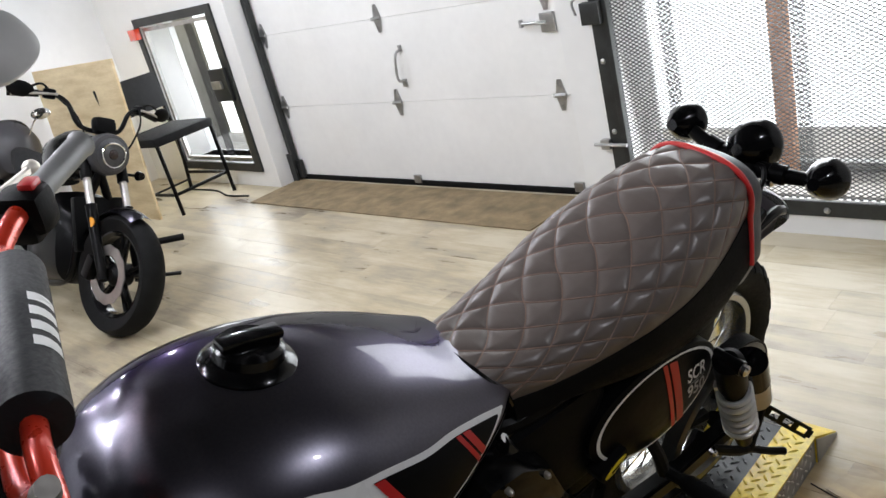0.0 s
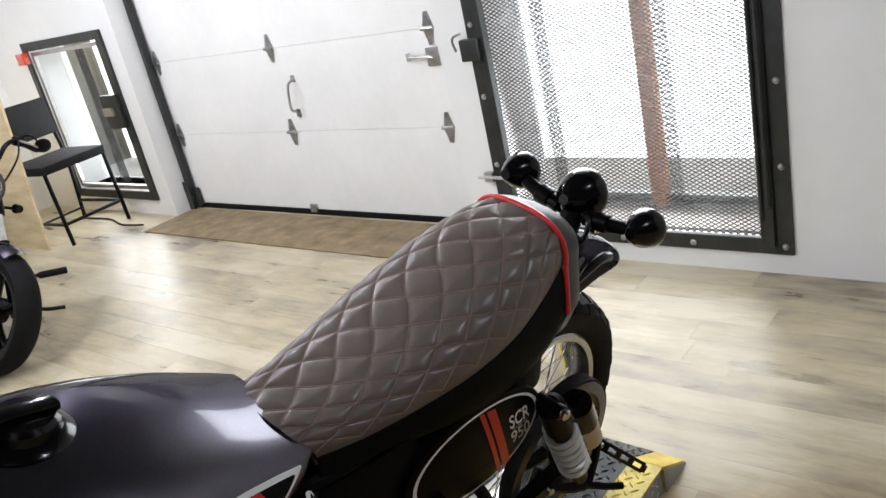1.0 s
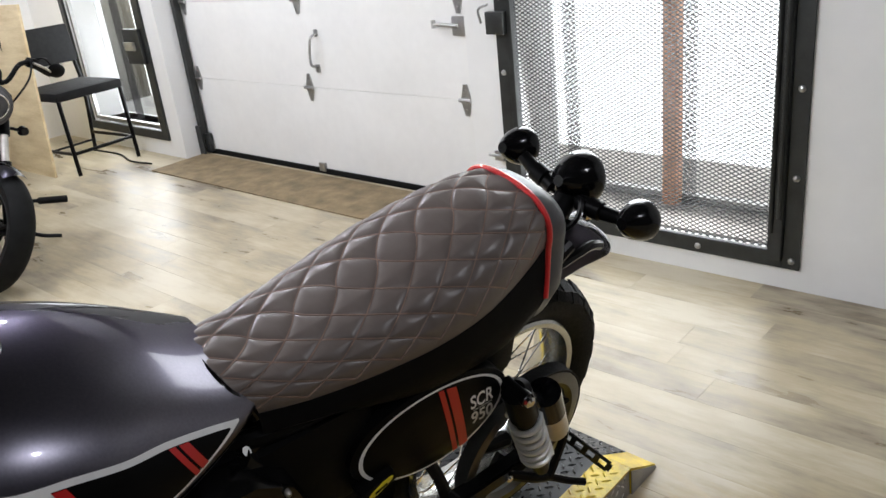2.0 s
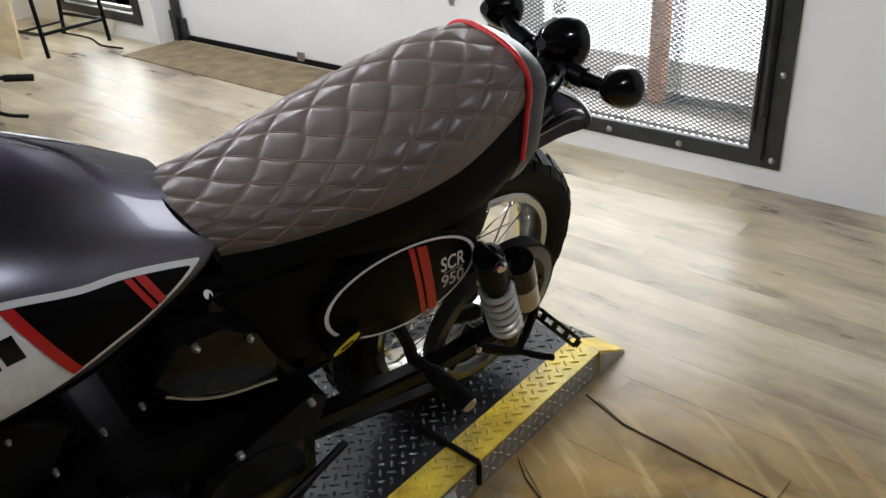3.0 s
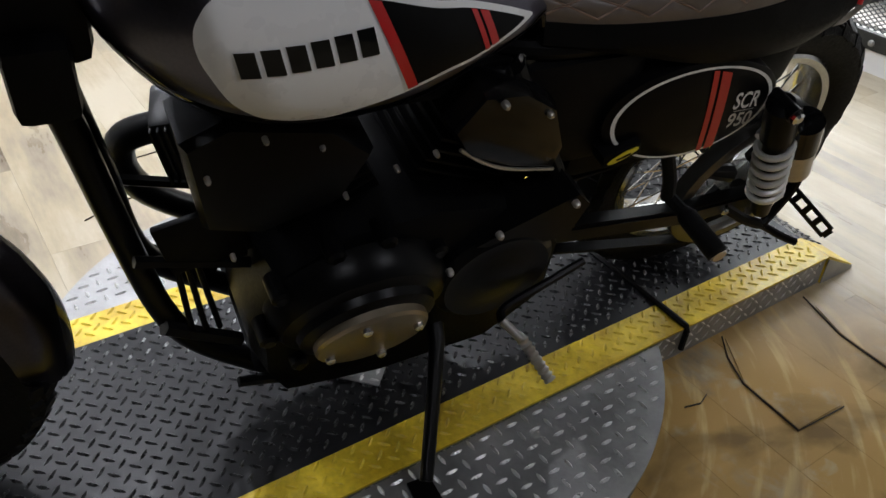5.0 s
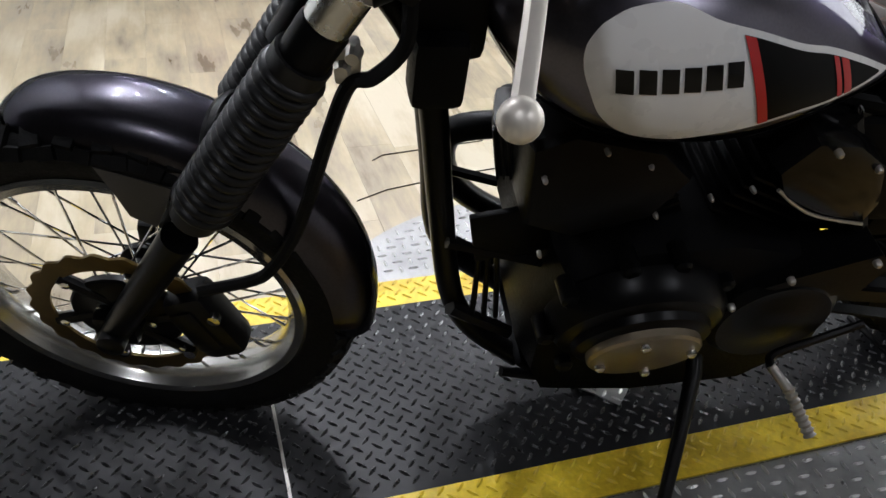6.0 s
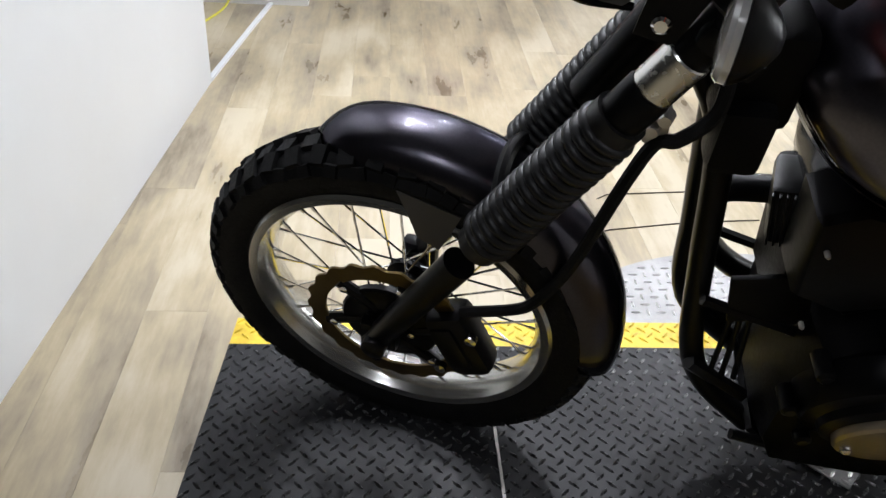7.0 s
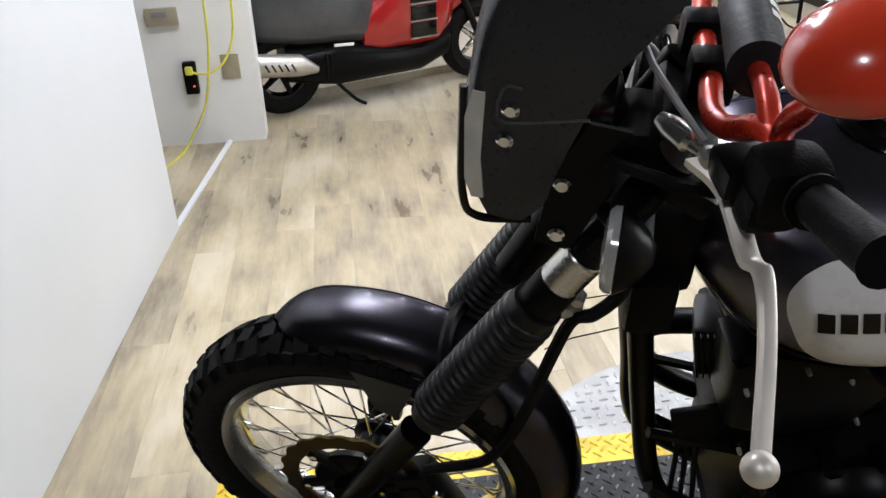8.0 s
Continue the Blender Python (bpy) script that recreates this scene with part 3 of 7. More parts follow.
part("slide_bolt", bm, GALV, win, "steel slide bolt and padlock")
part("window_sill", cube(wx0, wx1, WY + 0.02, WY + 0.30, wz0 - 0.03, wz0 + 0.012, 0.004), CONCRETE, win, "grey dusty sill")
bm = cube(wx0, wx1, WY + 0.318, WY + 0.324, wz0 + 0.05, wz1)
pane = part("pane", bm, GLASS, win, smooth=False)
pane.visible_shadow = False
part("mullion", cube(-0.845, -0.775, WY + 0.24, WY + 0.30, wz0 + 0.012, wz1, 0.004), RUST, win, "rust-orange upright post", smooth=False)
vs, fs = [], []
for x0, x1 in ((-0.76, -0.70), (-1.36, -1.29)):
    a, b = expanded(None, x0, x1, wz0 + 0.02, wz1 - 0.02, WY + 0.27, 0.014, 0.014, 0.0016)
    fs += [tuple(i + len(vs) for i in f) for f in b]
    vs += a
raw("folded_mesh", vs, fs, MESHM, win, "folded mesh edges behind the pane", "stuff")

win2 = tagged(part("window_2", cube(gx0, gx1, LY + 0.02, LY + 0.28, gz0 - 0.025, gz0, 0.004), CONCRETE), "small caged window with a steel frame and lock box", "window", kind="structure")
for b in ((-5.985, -5.92, 0.125, 1.41), (-4.845, -4.765, 0.125, 1.41), (-5.92, -4.845, 0.125, 0.19), (-5.92, -4.845, 1.345, 1.41)):
    part("window_frame", cube(b[0], b[1], LY - 0.02, LY - 0.001, b[2], b[3], 0.003), STEEL, win2, smooth=False)
for b in ((-5.90, -5.87, 0.21, 1.33), (-4.89, -4.86, 0.21, 1.33), (-5.87, -4.89, 0.21, 0.235), (-5.87, -4.89, 1.30, 1.33)):
    part("inner_frame", cube(b[0], b[1], LY + 0.0, LY + 0.03, b[2], b[3], 0.003), GALV, win2, smooth=False)
part("lock_box", cube(-5.02, -4.80, LY - 0.05, LY - 0.021, 0.70, 0.95, 0.005), STEEL, win2, "black lock box")
part("latch", cube(-4.99, -4.86, LY - 0.075, LY - 0.051, 0.80, 0.86, 0.006), GALV, win2, "bright latch")
part("switch_box", cube(-6.02, -5.90, LY - 0.07, LY - 0.021, 1.25, 1.34, 0.008), REDGLOSS, win2, "small red and white switch box")
vs, fs = expanded(None, -5.40, -5.28, 0.21, 1.33, LY + 0.10, 0.02, 0.02, 0.002)
raw("folded_mesh", vs, fs, MESHM, win2, "strip of folded mesh", "stuff")
p2 = part("pane", cube(gx0, gx1, LY + 0.24, LY + 0.246, gz0, gz1), GLASS, win2, smooth=False)
p2.visible_shadow = False

# overcast daylight beyond the windows
structure("backdrop", cube(-7.5, 2.5, GY + 1.2, GY + 1.22, -0.5, 3.2), OUTSIDE, "bright overcast daylight outside", "backdrop")
structure("ground", cube(-7.5, 2.5, GY + 0.41, GY + 1.19, -0.14, -0.02), CONCRETE, "pale concrete outside the windows", "ground")

# ---- the low lift platform ----
H = 0.085
PX0, PX1, PY0, PY1 = -0.797, -0.095, -0.243, 2.24
SK = -0.06   # the cross edges run slightly askew to the long ones
lift = thing("motorcycle_lift", Matrix(), "low lift of black tread plate with yellow painted borders", "lift")


def edge_y(x, y):
    return y + SK * (x + 0.46)


def plate_part(name, x0, x1, y0, y1, z0, z1, material, y1b=None):
    bm = bmesh.new()
    slab(bm, [(x0, edge_y(x0, y0)), (x1, edge_y(x1, y0)), (x1, edge_y(x1, y1)), (x0, edge_y(x0, y1))], z1 - z0, pose(0, 0, z0))
    return part(name, bm, material, lift, smooth=False)


def lugs(points, length, width, height, z):
    """Raised tread lugs: (x, y, turn) each a low lens with a ridge."""
    vs, fs = [], []
    for x, y, a in points:
        c, s = math.cos(a), math.sin(a)
        i = len(vs)
        for u, v, h in ((-1, 0, 0), (-0.4, -1, 0), (0.4, -1, 0), (1, 0, 0), (0.4, 1, 0), (-0.4, 1, 0), (-0.55, 0, 1), (0.55, 0, 1)):
            p, q = u * length / 2, v * width / 2
            vs.append((x + p * c - q * s, y + p * s + q * c, z(x, y) + h * height))
        fs += [(i, i + 1, i + 6), (i + 1, i + 2, i + 7, i + 6), (i + 2, i + 3, i + 7), (i + 3, i + 4, i + 7), (i + 4, i + 5, i + 6, i + 7), (i + 5, i, i + 6)]
    return vs, fs


def tread_grid(x0, x1, y0, y1, step):
    """Lug places on a grid turned by 45 degrees, each lug across its neighbours."""
    out = []
    d = step * 0.70711
    for j in range(int((y1 - y0) / d)):
        for i in range(int((x1 - x0) / (2 * d)) + 1):
            x = x0 + 0.006 + (2 * i + j % 2) * d
            y = y0 + 0.006 + j * d
            if x < x1 - 0.004:
                out.append((x, edge_y(x, y), radians(45 if j % 2 else -45)))
    return out


YW = 0.092
inner = (PX0 + YW, PX1 - YW)
plate_part("deck", inner[0], inner[1], PY0, PY1, 0.06, H, DPBLACK)
plate_part("border", PX0, inner[0], PY0, PY1, 0.080, H, DPYELLOW)
plate_part("border", inner[1], PX1, PY0, PY1, 0.080, H, DPYELLOW)
plate_part("skirt", PX0 + 0.004, PX1 - 0.004, PY0 + 0.004, PY1 - 0.002, 0.0, 0.0598, DPSILVER)
for xa, xb in ((PX0 + 0.004, inner[0]), (inner[1], PX1 - 0.004)):
    plate_part("skirt_top", xa, xb, PY0 + 0.004, PY1 - 0.002, 0.060, 0.0798, DPSILVER)
for nm, mt, x0, x1 in (("deck_tread", LUGGLINT, *inner), ("border_tread", DPYELLOW, PX0, inner[0]), ("border_tread", DPYELLOW, inner[1], PX1)):
    vs, fs = lugs(tread_grid(x0 + 0.004, x1 - 0.004, PY0 + 0.005, PY1 - 0.005, 0.0262), 0.0280, 0.0074, 0.0034, lambda x, y: H)
    raw(nm, vs, fs, mt, lift, kind="stuff")
# side skirt tread and the sloping tail ramp
vs, fs = [], []
for k in range(85):
    y = PY0 + 0.03 + k * 0.0285
    for z in (0.018, 0.046, 0.07):
        i = len(vs)
        a = radians(40 if (k + int(z * 100)) % 2 else -40)
        for u, v, h in ((-1, 0, 0), (0, -1, 0), (1, 0, 0), (0, 1, 0), (0, 0, 1)):
            vs.append((PX1 - 0.004 + (0.004 if z > 0.06 else 0) + h * 0.003, y + 0.013 * u * math.cos(a) - 0.0035 * v * math.sin(a), z + 0.013 * u * math.sin(a) + 0.0035 * v * math.cos(a)))
        fs += [(i, i + 1, i + 4), (i + 1, i + 2, i + 4), (i + 2, i + 3, i + 4), (i + 3, i, i + 4)]
raw("skirt_tread", vs, fs, LUGBRIGHT, lift, kind="stuff")
ramp_y = PY1 + 0.135
for nm, x0, x1, mt in (("ramp", inner[0], inner[1], DPBLACK), ("ramp_border", PX0, inner[0], DPYELLOW), ("ramp_border", inner[1], PX1, DPYELLOW)):
    bm = bmesh.new()
    rr = [[(x, edge_y(x, PY1 + 0.001), 0), (x, edge_y(x, PY1 + 0.001), H), (x, edge_y(x, ramp_y), 0.012), (x, edge_y(x, ramp_y), 0)] for x in (x0, x1)]
    skin(bm, rr)
    part(nm, bm, mt, lift, smooth=False)
bm = bmesh.new()
skin(bm, [[(x, edge_y(x, PY1), 0), (x, edge_y(x, PY1), H - 0.008), (x, edge_y(x, ramp_y), 0.008), (x, edge_y(x, ramp_y), 0)] for x in (PX1 + 0.0005, PX1 + 0.003)])
part("ramp_cheek", bm, DPSILVER, lift, "bare side of the ramp", smooth=False)
slope = lambda x, y: H - 0.073 * max(0, (y - edge_y(x, PY1)) / 0.135) + 0.0005
vs, fs = lugs([p for p in tread_grid(inner[0], inner[1], PY1 + 0.01, ramp_y, 0.0265)], 0.026, 0.0075, 0.002, slope)
raw("ramp_tread", vs, fs, LUGGLINT, lift, kind="stuff")
# cross joint and strap
bm = bmesh.new()
box(bm, inner[0] + 0.2, PX1 - 0.10, 0.342, 0.348, H, H + 0.003)
part("joint", bm, ALLOYDULL, lift, "bright worn joint line", smooth=False)
bm = bmesh.new()
tube(bm, [(-0.42, 1.700, H + 0.004), (-0.25, 1.697, H + 0.006), (-0.092, 1.690, H + 0.006), (-0.088, 1.688, H - 0.003), (-0.088, 1.684, 0.03)], 0.007, 6)
part("strap", bm, RUBBER, lift, "black strap over the edge")

# a bare square of tread plate laid askew on the deck
bm = bmesh.new()
sq = Matrix.Translation((-0.288, 1.018, H + 0.0036)) @ Matrix.Rotation(radians(133.5), 4, "Z")
slab(bm, [(0, 0), (0.155, 0), (0.155, 0.182), (0, 0.182)], 0.003, sq)
loose = tagged(part("loose_plate", bm, DPSILVER, smooth=False), "small bare tread plate lying askew on the lift", "plate")
pl = []
for i in range(6):
    for j in range(7):
        q = sq @ Vector((0.012 + i * 0.026, 0.012 + j * 0.026, 0))
        pl.append((q.x, q.y, radians(133.5 + (0 if (i + j) % 2 else 90))))
vs, fs = lugs(pl, 0.022, 0.007, 0.002, lambda x, y: H + 0.0066)
raw("tread", vs, fs, LUGBRIGHT, loose, kind="stuff")

# round turntable wings beside the lift
def disc_wing(cx, cy, rad, a0, a1):
    pts = []
    n = 40
    for k in range(n + 1):
        a = a0 + (a1 - a0) * k / n
        pts.append((cx + rad * math.cos(a), cy + rad * math.sin(a)))
    return pts


def wing(centre, rad, side_x, label):
    cx, cy = centre
    w = thing("turntable_wing", pose(0, 0, 0), label, "plate")
    dx = side_x - cx
    half = math.acos(max(-1, min(1, abs(dx) / rad)))
    base = 0 if side_x < cx + rad and dx > -rad and side_x > -0.4 else math.pi
    pts = disc_wing(cx, cy, rad, base - half, base + half)
    bm = bmesh.new()
    slab(bm, pts, 0.006, pose(0, 0, H - 0.012))
    part("plate", bm, DPSILVER, w, smooth=False)
    bm = bmesh.new()
    inner_pts = [(cx + (p[0] - cx) * 0.985, cy + (p[1] - cy) * 0.985) for p in pts]
    slab(bm, inner_pts, H - 0.0125, pose(0, 0, 0))
    part("rim", bm, STEEL, w, smooth=False)
    pl = []
    s = 0.032
    for i in range(-40, 40):
        for j in range(-40, 40):
            x, y = cx + i * s, cy + j * s
            if (x - cx) ** 2 + (y - cy) ** 2 < (rad - 0.02) ** 2 and (x > side_x + 0.012 if base == 0 else x < side_x - 0.012):
                pl.append((x, y, 0 if (i + j) % 2 else math.pi / 2))
    vs, fs = lugs(pl, 0.028, 0.008, 0.0034, lambda x, y: H - 0.006)
    raw("tread", vs, fs, LUGBRIGHT, w, kind="stuff")
    return w


wing((-0.46, 1.06), 0.656, PX1 + 0.003, "half-round bare tread plate beside the lift")
wing((-0.46, 1.06), 0.656, PX0 - 0.003, "half-round bare tread plate beside the lift")

# ---- the motorcycle: x to its left, y to its rear, z up, leaning on its side stand ----
BIKE = pose(-0.59, 0.08, 0.085, 0, 16, -8)
bike = thing("motorcycle", BIKE, "gunmetal scrambler motorcycle leaning on its side stand on the lift", "motorcycle")
RAKE = radians(27)
AX = Vector((0, math.sin(RAKE), math.cos(RAKE)))
HEAD = Vector((0, 0.11, 0.352))
STEER = Matrix.Translation(HEAD) @ Matrix.Rotation(radians(-15), 4, AX) @ Matrix.Translation(-HEAD)
# the front end sits a little more over than the frame
FRONT = Matrix.Translation((0, 0.02, 0)) @ Matrix.Rotation(radians(4.5), 4, "Y") @ STEER
FA, RA = Vector((0, 0.06, 0.350)), Vector((0, 1.774, 0.350))
# the wheels as they stand: the front one turned, the rear one a little out of line
FWHEEL = Matrix.Translation((0.033, 0.086, 0.362)) @ Matrix.Rotation(radians(-12.2), 4, "Z") @ Matrix.Rotation(radians(0.3), 4, "Y") @ Matrix.Translation(-FA)
RWHEEL = Matrix.Translation((-0.026, 1.784, 0.361)) @ Matrix.Rotation(radians(2.4), 4, "Z") @ Matrix.Rotation(radians(1.5), 4, "Y") @ Matrix.Translation(-RA)


def wheel(name, c, R, rim, width, xf, tread, label, lug=0.014):
    """Tyre, spoked rim and hub round the axle c."""
    w = width / 2
    h = R - rim
    prof = [(-w * 0.60, rim + 0.001), (-w * 0.80, rim + h * 0.18), (-w * 0.98, rim + h * 0.48), (-w * 0.97, rim + h * 0.68), (-w * 0.80, R - h * 0.17), (-w * 0.45, R - h * 0.055), (0, R - 0.004),
            (w * 0.45, R - h * 0.055), (w * 0.80, R - h * 0.17), (w * 0.97, rim + h * 0.68), (w * 0.98, rim + h * 0.48), (w * 0.80, rim + h * 0.18), (w * 0.60, rim + 0.001)]
    bm = lathe(bmesh.new(), prof, c, "x", 96, closed=True)
    wheel_ob = part(name, bm, RUBBER, bike, label, xf=xf)
    # tread blocks
    bm = bmesh.new()
    n = tread
    for k in range(n):
        for row, (ox, da, sx, sy, tilt) in enumerate(((0.0, 0, 0.30, 0.66, 0), (-0.52, 0.5, 0.34, 0.62, 24), (0.52, 0.5, 0.34, 0.62, -24), (-0.87, 0.0, 0.20, 0.5, 55), (0.87, 0.0, 0.20, 0.5, -55))):
            a = (k + da) * math.tau / n
            rad = R - (0.004 if row == 0 else h * 0.075 if row < 3 else h * 0.235)
            m = Matrix.Translation(c) @ Matrix.Rotation(a, 4, "X") @ Matrix.Translation((ox * w, 0, rad)) @ Matrix.Rotation(radians(tilt * -1), 4, "Y") @ Matrix.Rotation(radians(8 if k % 2 else -8), 4, "Z")
            s = math.tau * R / n
            r = bmesh.ops.create_cube(bm, size=1.0)
            for v in r["verts"]:
                t = 0.86 if v.co.z > 0 else 1.0
                v.co = m @ Vector((v.co.x * sx * w * 2 * t, v.co.y * sy * s * t, v.co.z * lug))
    part("tread", bm, RUBBER, wheel_ob, smooth=False, xf=xf)
    rw = w * 0.72
    rp = [(-rw, rim + 0.006), (-rw - 0.005, rim), (-rw - 0.002, rim - 0.014), (-rw * 0.75, rim - 0.020), (-rw * 0.35, rim - 0.030), (rw * 0.35, rim - 0.030), (rw * 0.75, rim - 0.020), (rw + 0.002, rim - 0.014), (rw + 0.005, rim), (rw, rim + 0.006), (rw * 0.7, rim - 0.010), (-rw * 0.7, rim - 0.010)]
    part("rim", lathe(bmesh.new(), rp, c, "x", 96, closed=True), RIMM, wheel_ob, "satin alloy rim", xf=xf)
    hubw = 0.05
    part("hub", lathe(bmesh.new(), [(-hubw - 0.02, 0.018), (-hubw, 0.02), (-hubw, 0.045), (-hubw + 0.012, 0.045), (-hubw + 0.02, 0.03), (hubw - 0.02, 0.03), (hubw - 0.012, 0.045), (hubw, 0.045), (hubw, 0.02), (hubw + 0.02, 0.018)], c, "x", 32), SATIN, wheel_ob, "black hub", xf=xf)
    bm = bmesh.new()
    ns = 36
    for k in range(ns):
        side = 1 if k % 2 else -1
        lean = 1 if (k // 2) % 2 else -1
        a = k * math.tau / ns
        b = a + lean * radians(46)
        p = c + Vector((side * (hubw - 0.006), 0.042 * math.cos(b), 0.042 * math.sin(b)))
        q = c + Vector((side * 0.006, (rim - 0.028) * math.cos(a), (rim - 0.028) * math.sin(a)))
        rod(bm, p, q, 0.0021, 6)
        d = (p - q).normalized()
        rod(bm, q, q + d * 0.018, 0.0035, 6)
    part("spokes", bm, CHROME, wheel_ob, "bright wire spokes", xf=xf)
    return wheel_ob


fw_ob = wheel("front_wheel", FA, 0.356, 0.276, 0.108, FWHEEL, 46, "front wheel with block-tread tyre and wire spokes")
rw_ob = wheel("rear_wheel", RA, 0.356, 0.260, 0.142, RWHEEL, 30, "rear wheel with road tyre and wire spokes", lug=0.005)

# front brake rotor, wavy edge
def wavy_disc(bm, c, x, r0, r1, waves, amp, t):
    n = waves * 6
    rings = []
    for rr, dx in ((r0, -t), (r1, -t), (r1, t), (r0, t)):
        ring = []
        for k in range(n):
            a = k * math.tau / n
            q = rr + (amp * math.cos(a * waves) if rr == r1 else 0)
            ring.append(bm.verts.new(c + Vector((x + dx, q * math.cos(a), q * math.sin(a)))))
        rings.append(ring)
    for i in range(4):
        A, B = rings[i], rings[(i + 1) % 4]
        for k in range(n):
            bm.faces.new((A[k], A[(k + 1) % n], B[(k + 1) % n], B[k]))


bm = bmesh.new()
wavy_disc(bm, FA, 0.066, 0.118, 0.150, 22, 0.0036, 0.0025)
part("brake_rotor", bm, BRONZE, fw_ob, "wavy brake rotor with a bronze sheen", xf=FWHEEL)
for k in range(6):
    bm = bmesh.new()
    a = k * math.tau / 6
    rod(bm, FA + Vector((0.062, 0.04 * math.cos(a), 0.04 * math.sin(a))), FA + Vector((0.064, 0.122 * math.cos(a + 0.3), 0.122 * math.sin(a + 0.3))), 0.011, 8)
    part("carrier_arm", bm, SATIN, fw_ob, xf=FWHEEL)
bm = bmesh.new()
lathe(bm, [(0.05, 0.088), (0.062, 0.090), (0.066, 0.086), (0.068, 0.055), (0.07, 0.052), (0.07, 0.03), (0.095, 0.022), (0.10, 0.0)], FA, "x", 24)
part("rotor_carrier", bm, SATIN, fw_ob, "black rotor carrier", xf=FWHEEL)
for k in range(6):
    a = k * math.tau / 6 + 0.3
    part("rotor_bolt", lathe(bmesh.new(), [(0.066, 0.008), (0.074, 0.008), (0.076, 0.004), (0.076, 0)], FA + Vector((0, 0.108 * math.cos(a), 0.108 * math.sin(a))), "x", 10), CHROME, fw_ob, xf=FWHEEL)
for k in range(5):
    a = k * math.tau / 5
    part("hub_bolt", lathe(bmesh.new(), [(0.07, 0.007), (0.078, 0.007), (0.080, 0.0)], FA + Vector((0, 0.043 * math.cos(a), 0.043 * math.sin(a))), "x", 8), CHROME, fw_ob, xf=FWHEEL)
bm = bmesh.new()
cc = FA + Vector((0.078, 0.140, 0.030))
obox(bm, Matrix.Translation(cc) @ Matrix.Rotation(radians(28), 4, "X"), 0.06, 0.075, 0.145, 0.018)
obox(bm, Matrix.Translation(cc + Vector((0.022, -0.01, 0.0))) @ Matrix.Rotation(radians(28), 4, "X"), 0.03, 0.045, 0.10, 0.012)
cal = part("brake_caliper", bm, SATIN, bike, "black brake caliper", xf=FRONT)
for dz in (-0.05, 0.05):
    bm = bmesh.new()
    lathe(bm, [(0.03, 0.010), (0.042, 0.010), (0.043, 0)], cc + Vector((0.0, dz * 0.47, dz)), "x", 8)
    part("caliper_bolt", bm, CHROME, cal, xf=FRONT)

# ---- fork ----
LEGAX = Vector((0, math.sin(radians(28)), math.cos(radians(28))))


def leg_pt(x, d):
    """A point on a fork leg, d metres up from the axle along it."""
    return FA + Vector((x, 0.003, 0.01)) + LEGAX * d


for x in (0.108, -0.108):
    bm = bmesh.new()
    tube(bm, [leg_pt(x, -0.045), leg_pt(x, -0.03), leg_pt(x, 0.10), leg_pt(x, 0.27)], [0.016, 0.023, 0.025, 0.027], 20)
    obox(bm, Matrix.Translation(leg_pt(x * 0.94, -0.005)), 0.03, 0.07, 0.06, 0.012)
    leg = part("fork_leg", bm, SATIN, bike, "black fork slider", xf=FRONT)
    bm = bmesh.new()
    pts, rad = [], []
    nb = 17
    for k in range(nb * 6 + 1):
        t = k / (nb * 6)
        pts.append(leg_pt(x, 0.350 + t * 0.270))
        rad.append(0.0330 + 0.0075 * abs(math.sin(t * nb * math.pi)) ** 0.7 + 0.003 * (1 - t))
    tube(bm, pts, rad, 24)
    tube(bm, [leg_pt(x, 0.325), leg_pt(x, 0.352)], 0.034, 20)
    tube(bm, [leg_pt(x, 0.618), leg_pt(x, 0.640)], 0.035, 20)
    part("gaiter", bm, GAITER, leg, "ribbed black rubber gaiter", xf=FRONT)
    part("stanchion", tube(bmesh.new(), [leg_pt(x, 0.62), leg_pt(x, 0.92)], 0.0235, 20), SATIN, leg, xf=FRONT)
    part("fork_cover", tube(bmesh.new(), [leg_pt(x, 0.64), leg_pt(x, 0.685), leg_pt(x, 0.690)], [0.0295, 0.0295, 0.027], 20), SATIN, leg, xf=FRONT)
    part("fork_band", tube(bmesh.new(), [leg_pt(x, 0.691), leg_pt(x, 0.693), leg_pt(x, 0.748), leg_pt(x, 0.75)], [0.026, 0.0275, 0.0275, 0.026], 20), ALLOY, leg, "bare silver band", xf=FRONT)
    part("axle_clamp", lathe(bmesh.new(), [(x - 0.025, 0.0), (x - 0.025, 0.022), (x + 0.03, 0.022), (x + 0.034, 0.016), (x + 0.036, 0.0)], FA, "x", 16), SATIN, leg, xf=FRONT)
bm = bmesh.new()
for d, sy in ((0.79, 0.075), (0.90, 0.08)):
    m = Matrix.Translation(FA + Vector((0, 0.02, 0)) + LEGAX * d) @ Matrix.Rotation(-RAKE, 4, "X")
    obox(bm, m, 0.285, sy, 0.032, 0.012)
part("triple_clamp", bm, SATIN, bike, "black triple clamps", xf=FRONT)
bm = bmesh.new()
bp = []
for k in range(21):
    a = math.pi * (k / 20)
    bp.append(leg_pt(0.105 * math.cos(a), 0.40) + Vector((0, -0.002 - 0.03 * math.sin(a), 0.075 * math.sin(a) - 0.06)))
tube(bm, bp, 0.011, 8)
part("fork_brace", bm, SATIN, bike, xf=FRONT)

# front fender: a curved shell over the tyre
bm = bmesh.new()
rings = []
NF = 44
FC = Vector((0, 0.085, 0.378))
